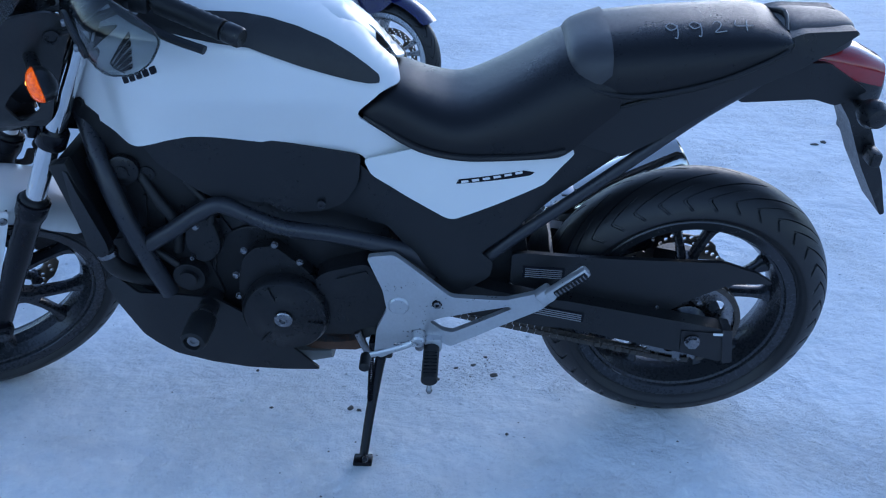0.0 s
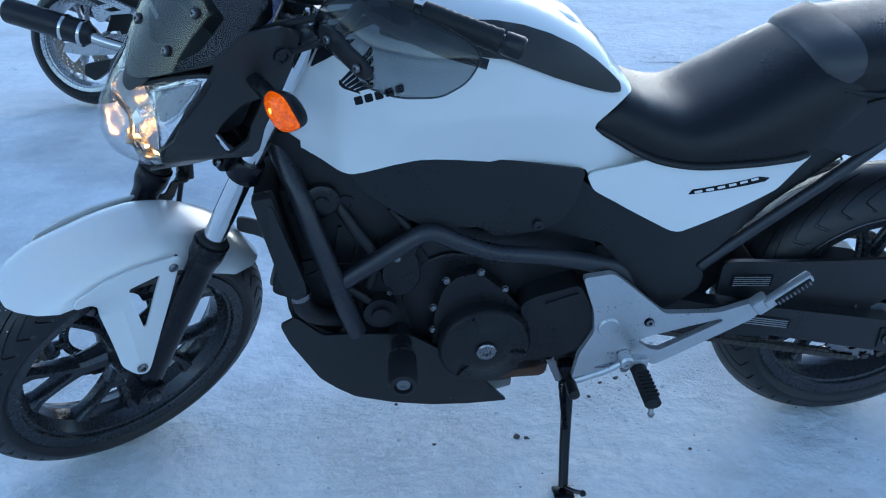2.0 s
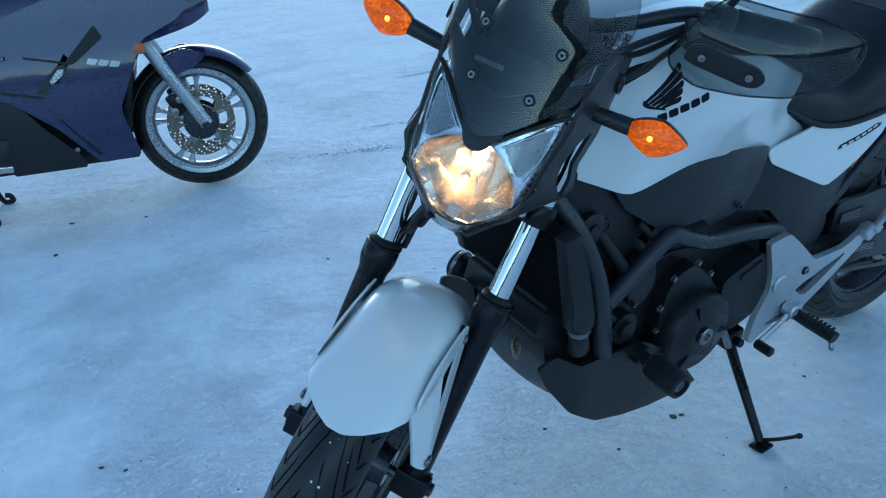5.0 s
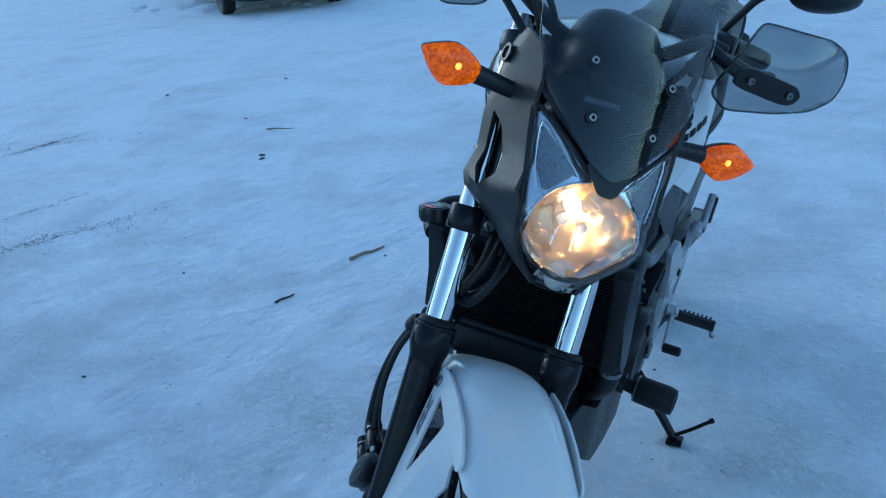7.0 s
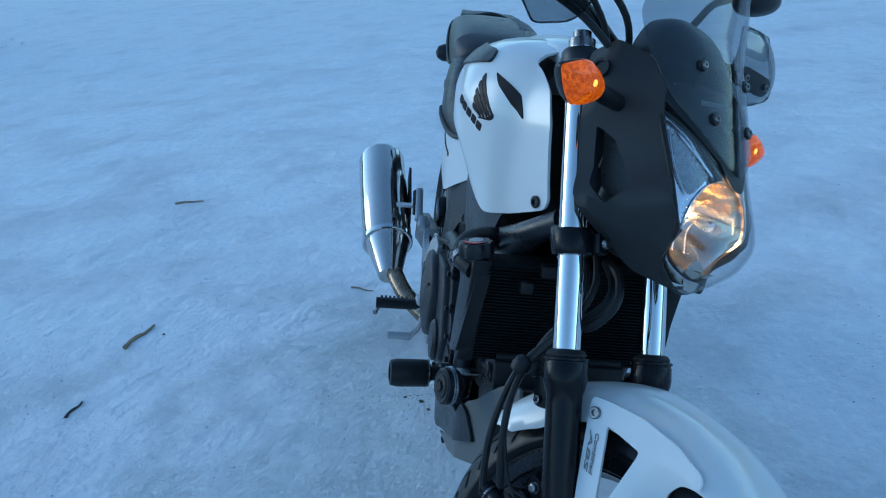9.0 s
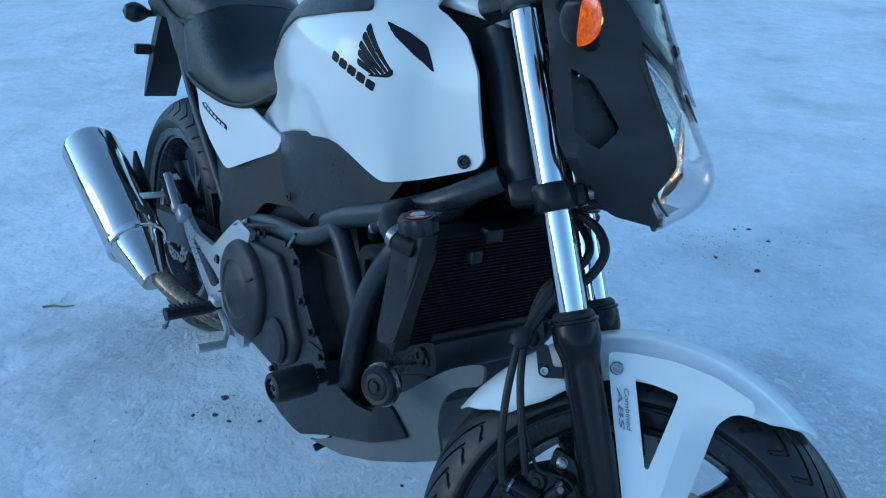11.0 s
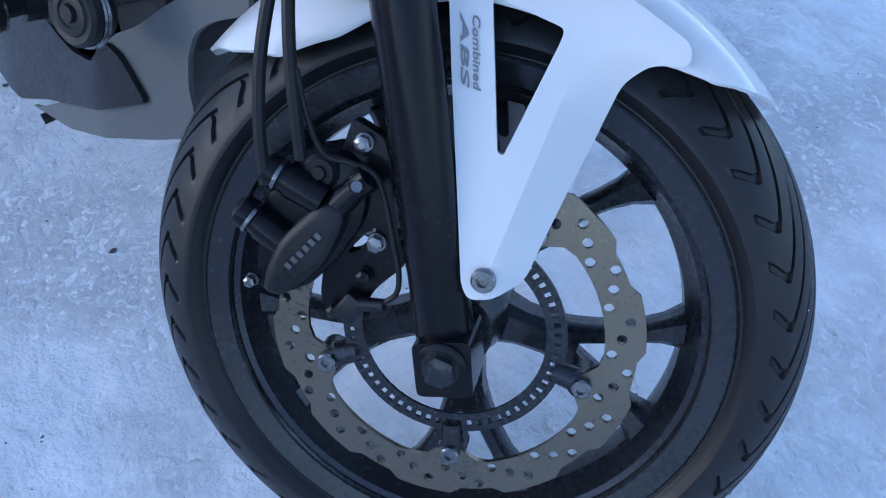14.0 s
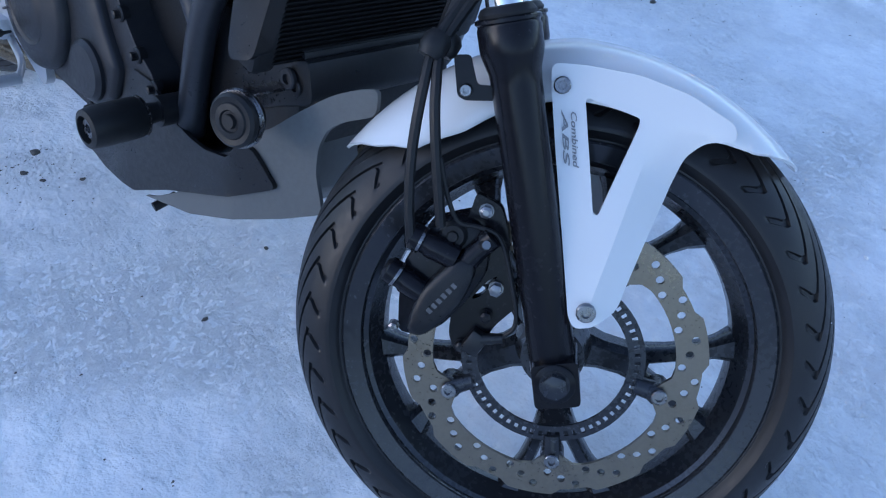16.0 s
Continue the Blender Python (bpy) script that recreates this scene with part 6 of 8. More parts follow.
lobes = [((0.0265 + 0.0016 * math.cos(9 * a)) * math.cos(a), (0.0265 + 0.0016 * math.cos(9 * a)) * math.sin(a)) for a in [2 * math.pi * k / 72 for k in range(72)]]
cap = part("radiator_cap", loft([[(x * k, y * k, h) for x, y in lobes] for k, h in ((0.96, 0.0), (1.0, 0.003), (1.0, 0.018), (0.93, 0.022), (0.86, 0.0225))]), black_plastic, radiator, "black ribbed radiator cap with a red warning label", cap_m, sharp=50)
part("cap_label", lathe([(0.0200, 0), (0.0200, 0.0010), (0, 0.0010)], 24, (0, 0, 0.0226), (0, 0, 1)), decal_black, cap)
part("label_band", sheet([(0.0192 * math.cos(a), 0.0192 * math.sin(a)) for a in [radians(-62 + 124 * k / 12) for k in range(13)]], lambda u, v: ((u, v, 0.0242), (0, 0, -1)), 0.0008, step=0.01, r=0), decal_red, cap, "red band")
for k in range(4):
    part("label_bar", box(0.0012, 0.022 - 0.003 * abs(k - 1), 0.0008, Matrix.Translation((0.004 - 0.0045 * k, 0, 0.0240))), decal_white, cap)
part("label_bar", box(0.0014, 0.012, 0.0008, Matrix.Translation((0.0135, 0.002, 0.0248))), decal_white, cap)
part("filler_neck", rod((1.200, -0.155, 0.672), (1.205, -0.160, 0.702), 0.017, seg=18), black_plastic, radiator)
part("radiator_hose", tube([(1.205, -0.164, 0.676), (1.184, -0.178, 0.682), (1.160, -0.178, 0.692), (1.140, -0.165, 0.700), (1.120, -0.135, 0.700), (1.10, -0.10, 0.69)], 0.0165, 16, 5), rubber_black, radiator)
part("hose_clip", lathe([(0.0180, -0.006), (0.0188, -0.005), (0.0188, 0.005), (0.0180, 0.006)], 24, (1.180, -0.1785, 0.6835), (-1, -0.12, 0.28)), steel, radiator, "bright hose clip")
for x, z in ((1.055, 0.655), (1.03, 0.64)):
    part("hose_clip", lathe([(0.012, -0.004), (0.0125, 0), (0.012, 0.004)], 16, (x, -0.118, z), (1, 0.2, 0.4)), steel, radiator, "bright hose clip")
part("bypass_hose", tube([(1.09, -0.10, 0.675), (1.055, -0.118, 0.655), (1.03, -0.118, 0.640), (1.00, -0.10, 0.615)], 0.0112, 12, 5), rubber_black, radiator)
part("lower_hose", tube([(1.165, 0.158, 0.515), (1.155, 0.155, 0.47), (1.13, 0.13, 0.43), (1.08, 0.10, 0.40)], 0.018, 14, 5), rubber_black, radiator)
part("hose_clip", lathe([(0.020, -0.005), (0.0205, 0), (0.020, 0.005)], 20, (1.161, 0.158, 0.502), (0.2, 0, 1)), steel, radiator, "bright hose clip")
part("fan_shroud", box(0.05, 0.22, 0.15, rad_m @ Matrix.Translation((-0.04, 0, 0)), 0.01), rubber_black, radiator)
part("wiring_plug", join(box(0.02, 0.03, 0.02, Matrix.Translation((1.225, -0.05, 0.69)), 0.004), box(0.018, 0.02, 0.02, Matrix.Translation((1.235, -0.085, 0.665)), 0.004)), black_plastic, radiator)

# ---- belly pan ----
def belly_ring(x, zb, zt, w, k=22):
    ring = []
    for i in range(k):
        a = math.pi + math.pi * i / (k - 1)
        c, q = math.cos(a), math.sin(a)
        ring.append((x, w * math.copysign(abs(c) ** 0.75, c), zt + (zt - zb) * q * (abs(q) ** -0.25 if abs(q) > 1e-6 else 1)))
    return ring


belly_grey = material("matt_grey_belly_plastic", (0.115, 0.12, 0.118), 0.52, spread=0.12, bump=0.2, bump_scale=900, dirt=(0.09, 0.09, 0.085), dirt_amount=0.4)
belly = part("belly_pan", body_loft([(1.178, 0.325, 0.400, 0.106), (1.165, 0.305, 0.40, 0.117), (1.10, 0.245, 0.36, 0.130), (1.0, 0.192, 0.30, 0.130), (0.90, 0.167, 0.26, 0.123), (0.82, 0.155, 0.225, 0.112), (0.755, 0.160, 0.205, 0.09)], 3, belly_ring), belly_grey, bike, "matt grey plastic belly pan", sharp=60)
# grey front wing that sweeps up beside the front wheel
wing = [(1.286, 0.518), (1.262, 0.508), (1.234, 0.490), (1.1955, 0.454), (1.165, 0.422), (1.137, 0.402), (1.100, 0.345), (1.060, 0.290), (0.935, 0.205), (0.903, 0.190), (1.023, 0.2267), (1.124, 0.276), (1.190, 0.308), (1.240, 0.337), (1.2345, 0.360), (1.2265, 0.385), (1.2255, 0.420), (1.233, 0.447), (1.250, 0.464), (1.288, 0.486)]
part("belly_wing", sheet(wing, lambda u, v: ((u, -(0.139 - 0.35 * max(0, u - 1.12)), v), (0, 1, 0)), 0.005, step=0.02, r=0.010), belly_grey, belly, "matt grey front wing of the belly pan", sharp=50, bevel=0.0015)
for s in (1, -1):
    out = [(1.175, 0.425), (1.13, 0.395), (1.065, 0.395), (0.968, 0.385), (0.89, 0.33), (0.818, 0.250), (0.772, 0.194), (0.86, 0.200), (0.924, 0.203), (1.00, 0.216), (1.073, 0.238), (1.139, 0.286), (1.19, 0.360), (1.205, 0.400)] if s > 0 else \
          [(1.183, 0.349), (1.160, 0.376), (1.150, 0.387), (1.131, 0.394), (1.113, 0.362), (1.065, 0.349), (1.030, 0.349), (0.975, 0.358), (0.940, 0.385), (0.887, 0.383), (0.860, 0.330), (0.780, 0.262), (0.690, 0.195), (0.700, 0.182), (0.790, 0.178), (0.885, 0.190), (0.980, 0.243), (1.075, 0.288), (1.120, 0.310)]
    part("belly_side", sheet(out, lambda u, v: ((u, s * (0.146 - 0.35 * max(0, u - 1.12) - 0.10 * max(0, 0.85 - u)), v), (0, -s, 0)), 0.006, step=0.025, r=0.008), black_plastic, belly, "black plastic belly side", sharp=50, bevel=0.002)
    slider = part("crash_bobbin", lathe([(0.012, 0), (0.014, 0.02), (0.024, 0.026), (0.026, 0.032), (0.0265, 0.085), (0.024, 0.098), (0.017, 0.100), (0.016, 0.092), (0.010, 0.092), (0, 0.092)], 26, (0.985, 0.162 * s, 0.368), (0.05, s, -0.02)), rubber_black, bike, "black crash protection bobbin")
    part("bobbin_washer", lathe([(0.026, 0), (0.026, 0.003)], 26, (0.986, 0.187 * s, 0.3675), (0.05, s, -0.02)), steel, slider)
    part("bobbin_bolt", lathe([(0.012, 0), (0.012, 0.004), (0.006, 0.004), (0.006, 0.001), (0, 0.001)], 16, (0.989, 0.253 * s, 0.366), (0.05, s, -0.02)), steel, slider)
    part("bobbin_mount", rod((0.985, 0.11 * s, 0.368), (0.985, 0.165 * s, 0.368), 0.020), black_plastic, slider)
    screw((0.845, s * 0.139, 0.222), (0, s, 0), 0.006, 0.004, black_plastic, belly)
part("drain_stub", rod((0.925, -0.10, 0.19), (0.922, -0.135, 0.178), 0.007), rubber_black, belly)
HORN, HORN_WAY = (1.172, -0.172, 0.449), (0.30, -1, 0.12)
horn = part("horn", lathe([(0.016, -0.020), (0.027, -0.012), (0.0295, -0.004), (0.0300, 0.004), (0.0310, 0.006), (0.0305, 0.013), (0.027, 0.0165), (0.021, 0.0155), (0.0195, 0.0175), (0.013, 0.0185), (0.0115, 0.0165), (0.0085, 0.0165), (0.0075, 0.0205), (0, 0.0205)], 36, HORN, HORN_WAY), rubber_black, bike, "black round horn with bright rim")
part("horn_rim", lathe([(0.0300, -0.001), (0.0325, -0.002), (0.0335, 0.000), (0.0325, 0.002), (0.0335, 0.004), (0.0325, 0.006), (0.0305, 0.006)], 36, HORN, HORN_WAY, closed=True), steel, horn, "bright ridged steel rim")
part("horn_bracket", box(0.02, 0.05, 0.004, Matrix.Translation((1.158, -0.135, 0.470)), 0.001), steel, horn)

part("engine_guard", sheet([(1.192, 0.525), (1.12, 0.54), (1.08, 0.40), (1.12, 0.33), (1.165, 0.345), (1.188, 0.43)], lambda u, v: ((u, 0.105, v), (0, -1, 0)), 0.21, step=0.04, r=0.012), rubber_black, bike, "black guard under the radiator", bevel=0.004)
screw((1.185, -0.107, 0.480), (0, -1, 0), 0.010, 0.005, engine_black, bike)

# ---- exhaust ----
part("header_pipe", tube([(1.15, 0.02, 0.44), (1.16, 0.02, 0.36), (1.10, 0.02, 0.285), (0.98, 0.02, 0.245), (0.86, 0.02, 0.238), (0.74, 0.01, 0.232), (0.62, -0.05, 0.232), (0.52, -0.13, 0.245), (0.42, -0.20, 0.275), (0.34, -0.235, 0.312)], 0.022, 16, 5), header_steel, bike, "heat-browned exhaust pipe")
part("collector_box", box(0.14, 0.16, 0.075, Matrix.Translation((0.75, 0.02, 0.245)), 0.02), rusty_steel, bike, "rusty exhaust collector")
m0, m1 = Vector((0.255, -0.250, 0.350)), Vector((-0.075, -0.280, 0.522))
muff = part("muffler", lathe([(0.030, -0.115), (0.034, -0.10), (0.056, -0.012), (0.060, -0.004), (0.063, 0.0), (0.063, 0.012), (0.061, 0.014), (0.066, 0.03), (0.067, 0.18), (0.066, 0.318), (0.062, 0.330), (0.052, 0.334), (0.042, 0.328), (0.030, 0.308), (0, 0.306)], 40, m0, m1 - m0), brushed, bike, "polished stainless steel muffler")
part("muffler_band", lathe([(0.0655, -0.008), (0.068, -0.006), (0.068, 0.006), (0.0655, 0.008)], 40, m0 + (m1 - m0).normalized() * 0.004, m1 - m0), chrome, muff, "polished steel band")
part("muffler_guard", sheet([(0.06, 0.515), (0.16, 0.455), (0.20, 0.42), (0.21, 0.39), (0.15, 0.41), (0.05, 0.47)], lambda u, v: ((u, -0.190 - 0.02 * (0.2 - u), v), (0, -1, 0)), 0.006, step=0.03), black_plastic, muff)
part("muffler_strap", box(0.03, 0.06, 0.006, Matrix.Translation((0.235, -0.205, 0.455)), 0.002), alloy, muff)

# ---- foot rests, hangers, stand ----
for s in (1, -1):
    hanger_out = [(0.658, 0.506), (0.603, 0.516), (0.560, 0.480), (0.493, 0.420), (0.384, 0.414), (0.322, 0.430), (0.305, 0.447), (0.285, 0.420), (0.311, 0.390), (0.40, 0.345), (0.495, 0.292), (0.512, 0.305), (0.530, 0.318), (0.577, 0.290), (0.640, 0.250), (0.652, 0.262), (0.645, 0.325), (0.622, 0.380), (0.629, 0.430)]
    hole = [(0.536, 0.356), (0.511, 0.368), (0.440, 0.386), (0.378, 0.398), (0.372, 0.392), (0.490, 0.330), (0.512, 0.336)]
    hanger = part("foot_rest_hanger", sheet(hanger_out, lambda u, v: ((u, s * (0.160 + 0.008 * math.sin((u - 0.3) * 9)), v), (0, -s, 0)), 0.014, [hole], step=0.025, r=0.010), alloy, bike, "silver cast foot rest hanger", bevel=0.004, sharp=45)
    part("pivot_cap", lathe([(0.021, 0), (0.021, 0.003), (0.018, 0.006), (0, 0.0068)], 28, (0.597, 0.163 * s, 0.393), (0, s, 0)), alloy, hanger)
    hexnut(Vector((0.520, 0.1665 * s, 0.402)), (0, s, 0), 0.0095, 0.004, slider_black, hanger, None, "hanger_bolt")
    screw((0.520, s * 0.1690, 0.402), (0, s, 0), 0.0075, 0.004, steel, hanger)
    peg = part("foot_peg", tube([(0.530, 0.165 * s, 0.302), (0.531, 0.20 * s, 0.300), (0.532, 0.278 * s, 0.299)], 0.0125, 12, 4, flat=1.3), rubber_black, bike, "black rubber foot peg")
    part("peg_bracket", box(0.035, 0.03, 0.035, Matrix.Translation((0.528, 0.168 * s, 0.305)), 0.006), alloy, peg)
    part("peg_feeler", lathe([(0.005, 0), (0.005, 0.020), (0.007, 0.024), (0.004, 0.030), (0, 0.030)], 12, (0.532, 0.268 * s, 0.296), (0, 0.45 * s, -1)), steel, peg, "bright peg feeler")
    for k in range(7):
        part("peg_rib", box(0.026, 0.005, 0.003, Matrix.Translation((0.531, (0.205 + 0.010 * k) * s, 0.3115))), rubber_black, peg)
    rear_peg = part("pillion_peg", box(0.098, 0.020, 0.022, Matrix.Translation((0.270, 0.178 * s, 0.470)) @ Matrix.Rotation(radians(41), 4, "Y"), 0.006), alloy, bike, "folded silver pillion foot peg")
    part("peg_pad", box(0.074, 0.006, 0.012, Matrix.Translation((0.265, 0.189 * s, 0.474)) @ Matrix.Rotation(radians(41), 4, "Y"), 0.002), rubber_black, rear_peg)
    for k in range(9):
        part("pad_rib", box(0.003, 0.006, 0.010, Matrix.Translation((0.265, 0.1915 * s, 0.474)) @ Matrix.Rotation(radians(41), 4, "Y") @ Matrix.Translation((-0.032 + 0.008 * k, 0, 0))), steel, rear_peg)
    part("peg_clevis", box(0.034, 0.026, 0.034, Matrix.Translation((0.308, 0.166 * s, 0.432)) @ Matrix.Rotation(radians(41), 4, "Y"), 0.006), alloy, rear_peg)
# gear lever and brake pedal
lever = part("gear_lever", tube([(0.560, 0.182, 0.318), (0.60, 0.186, 0.300), (0.665, 0.190, 0.282)], 0.007, 10, 4, flat=0.8), alloy, bike, "silver gear lever")
part("lever_boss", lathe([(0.014, 0), (0.014, 0.022), (0.010, 0.026), (0.006, 0.026), (0.005, 0.02), (0, 0.02)], 18, (0.558, 0.168, 0.322), (0, 1, 0)), alloy, lever)
part("toe_piece", lathe([(0.009, 0), (0.011, 0.003), (0.011, 0.038), (0.007, 0.041), (0, 0.041)], 16, (0.665, 0.188, 0.282), (0, 1, 0)), rubber_black, lever)
part("lever_link", join(rod((0.556, 0.172, 0.300), (0.640, 0.150, 0.285), 0.005), lathe([(0.009, 0), (0.009, 0.012)], 12, (0.556, 0.168, 0.298), (0, 1, 0))), steel, lever)
part("brake_pedal", join(tube([(0.54, -0.165, 0.29), (0.60, -0.175, 0.275), (0.645, -0.20, 0.268)], 0.008, 10, 4, flat=0.7), rod((0.640, -0.195, 0.268), (0.640, -0.250, 0.268), 0.009)), alloy, bike, "silver rear brake pedal")
stand = part("side_stand", tube([(0.640, 0.108, 0.228), (0.648, 0.140, 0.195), (0.662, 0.205, 0.128), (0.672, 0.262, 0.066)], 0.0125, 12, 4, r_end=0.0095), slider_black, bike, "black steel side stand resting on the snow")
part("stand_foot", box(0.040, 0.036, 0.008, Matrix.Translation((0.673, 0.268, 0.058)) @ Matrix.Rotation(radians(LEAN), 4, "X"), 0.003), slider_black, stand)
part("stand_lever", tube([(0.670, 0.262, 0.068), (0.664, 0.295, 0.095), (0.659, 0.330, 0.130)], 0.0045, 8, 4), slider_black, stand)
part("lever_knob", lathe([(0, -0.007), (0.0055, -0.005), (0.0065, 0), (0.0055, 0.005), (0, 0.007)], 12, (0.6585, 0.333, 0.1325), (0, 0.7, 0.7)), slider_black, stand)
part("stand_pivot", join(box(0.05, 0.045, 0.045, Matrix.Translation((0.642, 0.105, 0.24)), 0.006), lathe([(0.010, 0), (0.010, 0.016)], 12, (0.64, 0.125, 0.235), (0, 1, 0.2))), slider_black, stand)
spring = [(0.662 + 0.005 * math.cos(k * 1.2), 0.122 + 0.00060 * k + 0.005 * math.sin(k * 1.2), 0.232 - 0.00062 * k) for k in range(120)]
part("stand_spring", tube(spring, 0.0018, 5, 1), slider_black, stand)
part("stand_switch", tube([(0.690, 0.12, 0.285), (0.680, 0.125, 0.262), (0.668, 0.13, 0.235)], 0.008, 8, 4), steel, stand)

# ---- swing arm, chain, rear brake ----
arm_left = [(0.56, 0.420), (0.40, 0.405), (0.266, 0.405), (0.093, 0.371), (-0.054, 0.342), (-0.066, 0.336), (-0.076, 0.262), (-0.066, 0.255), (0.02, 0.278), (0.260, 0.336), (0.40, 0.335), (0.56, 0.33)]
arm = part("swing_arm", sheet(arm_left, lambda u, v: ((u, 0.150 - 0.05 * max(0, min(1, (u - 0.3) / 0.2)), v), (0, -1, 0)), 0.034, step=0.04, r=0.008), black_plastic, bike, "black steel swing arm", bevel=0.004)
part("swing_arm_right", sheet([(x, z) for x, z in arm_left], lambda u, v: ((u, -0.150 + 0.05 * max(0, min(1, (u - 0.3) / 0.2)), v), (0, 1, 0)), 0.034, step=0.04, r=0.008), black_plastic, arm, bevel=0.004)
part("cross_brace", box(0.10, 0.20, 0.07, Matrix.Translation((0.42, 0, 0.37)), 0.02), black_plastic, arm)
hexnut(Vector((0.0, 0.155, 0.312)), (0, 1, 0), 0.0135, 0.010, steel, arm, None, "axle_bolt")
part("chain_adjuster", sheet([(-0.057, 0.342), (-0.078, 0.339), (-0.092, 0.256), (-0.072, 0.252)], lambda u, v: ((u, 0.153, v), (0, -1, 0)), 0.04, step=0.05, r=0.004), cast_grey, arm, "grey chain adjuster plate", bevel=0.002)
part("adjuster_plate", sheet([(0.025, 0.338), (-0.05, 0.332), (-0.057, 0.275), (0.02, 0.285)], lambda u, v: ((u, 0.153, v), (0, -1, 0)), 0.004, step=0.05, r=0.004), black_plastic, arm)
part("decal", sheet([(-0.040, 0.334), (-0.060, 0.333), (-0.060, 0.327), (-0.040, 0.328)], lambda u, v: ((u, 0.1545, v), (0, -1, 0)), 0.001, step=0.05, r=0.001), decal_white, arm)
for zz, xx in ((0.392, 0.30),):
    lab = part("warning_label", sheet([(0.335, 0.396), (0.225, 0.374), (0.225, 0.352), (0.335, 0.372)], lambda u, v: ((u, 0.1515, v), (0, -1, 0)), 0.001, step=0.05, r=0.001), decal_black, arm, "black label with fine grey lines")
    for k in range(4):
        part("label_line", sheet([(0.330, 0.391 - 0.005 * k), (0.230, 0.371 - 0.005 * k), (0.230, 0.369 - 0.005 * k), (0.330, 0.389 - 0.005 * k)], lambda u, v: ((u, 0.1525, v), (0, -1, 0)), 0.0008, step=0.05, r=0), decal_grey, arm)
hug = [(0.375, 0.492), (0.348, 0.496), (0.268, 0.490), (0.156, 0.486), (-0.044, 0.482), (-0.114, 0.458), (-0.150, 0.434), (-0.064, 0.430), (0.0, 0.395), (0.045, 0.362), (0.128, 0.345), (0.230, 0.368), (0.262, 0.395), (0.375, 0.42)]
guard_part = part("chain_guard", sheet(hug, lambda u, v: ((u, 0.118, v), (0, -1, 0)), 0.010, step=0.03, r=0.008), black_plastic, bike, "black plastic chain guard and rear hugger", bevel=0.003)
screw((0.075, 0.120, 0.372), (0, 1, 0), 0.0045, 0.004, steel, guard_part)
lab = part("warning_label", sheet([(0.352, 0.466), (0.268, 0.462), (0.268, 0.434), (0.352, 0.438)], lambda u, v: ((u, 0.1195, v), (0, -1, 0)), 0.001, step=0.05, r=0.001), decal_black, guard_part, "black label with fine grey lines")
for k in range(5):
    part("label_line", sheet([(0.347, 0.461 - 0.0048 * k), (0.273, 0.457 - 0.0048 * k), (0.273, 0.4555 - 0.0048 * k), (0.347, 0.4595 - 0.0048 * k)], lambda u, v: ((u, 0.1206, v), (0, -1, 0)), 0.0008, step=0.05, r=0), decal_grey, guard_part)
rings = []
for i in range(13):
    a = radians(8 + 20 * i / 12)
    rings.append([(0.332 * math.cos(a) + 0.0 + (0.003 if q % 2 else 0) * math.cos(a), y, 0.312 + 0.332 * math.sin(a)) for q, y in enumerate((-0.095, -0.05, 0.0, 0.05, 0.105))] +
                 [(0.326 * math.cos(a), y, 0.312 + 0.326 * math.sin(a)) for y in (0.105, 0.05, 0.0, -0.05, -0.095)])
part("hugger_shell", loft(rings), black_plastic, guard_part, sharp=60)
teeth = []
for k in range(43 * 4):
    a = 2 * math.pi * k / (43 * 4)
    r = 0.109 if k % 4 in (0, 1) else 0.101
    teeth.append((r * math.cos(a), 0.312 + r * math.sin(a)))
cut = [[((0.070 + 0.017 * math.cos(q)) * math.cos(a) - 0.017 * math.sin(q) * math.sin(a), 0.312 + (0.070 + 0.017 * math.cos(q)) * math.sin(a) + 0.017 * math.sin(q) * math.cos(a)) for q in [2 * math.pi * j / 12 for j in range(12)]] for a in [2 * math.pi * i / 5 for i in range(5)]]
sprocket = part("rear_sprocket", sheet(teeth, lambda u, v: ((u, 0.092, v), (0, -1, 0)), 0.007, cut, step=0.03, r=0), steel, bike, "steel rear sprocket")
for i in range(5):
    a = 2 * math.pi * (i + 0.5) / 5
    hexnut(Vector((0.055 * math.cos(a), 0.093, 0.312 + 0.055 * math.sin(a))), (0, 1, 0), 0.008, 0.008, steel, sprocket, None, "sprocket_nut")
part("cush_hub", lathe([(0.075, 0.055), (0.075, 0.083), (0.05, 0.086), (0.03, 0.10), (0.02, 0.12)], 30, (0, 0, 0.312)), rim_paint, rear_wheel, m=Matrix.Translation(-RAXLE))
# drive chain: links shared as one mesh
chain = part("drive_chain", tube([(0.60, 0.0885, 0.345), (0.40, 0.0885, 0.290), (0.0, 0.0885, 0.205)], 0.002, 5, 2), gold, bike, "oily steel drive chain")
link_bm = join(box(0.0150, 0.0030, 0.0115, Matrix.Translation((0, 0.0085, 0)), 0.0), box(0.0150, 0.0030, 0.0115, Matrix.Translation((0, -0.0085, 0)), 0.0))
link = link_bm
me = bpy.data.meshes.new("link")
link.to_mesh(me)
link.free()
me.materials.append(gold)
path = [Vector((0.60 - 0.015875 * k, 0.0885, 0.3465 - 0.015875 * k * 0.235)) for k in range(38)]
path += [Vector((0.105 * math.cos(radians(258 - 8.6 * k)), 0.0885, 0.312 + 0.105 * math.sin(radians(258 - 8.6 * k)))) for k in range(1, 21)]
for a, b in zip(path, path[1:]):
    ob = new("link", me)
    ob.parent = chain
    d = (b - a)
    ob.matrix_basis = Matrix.Translation((a + b) / 2) @ Matrix.Rotation(-math.atan2(d.z, d.x), 4, "Y")
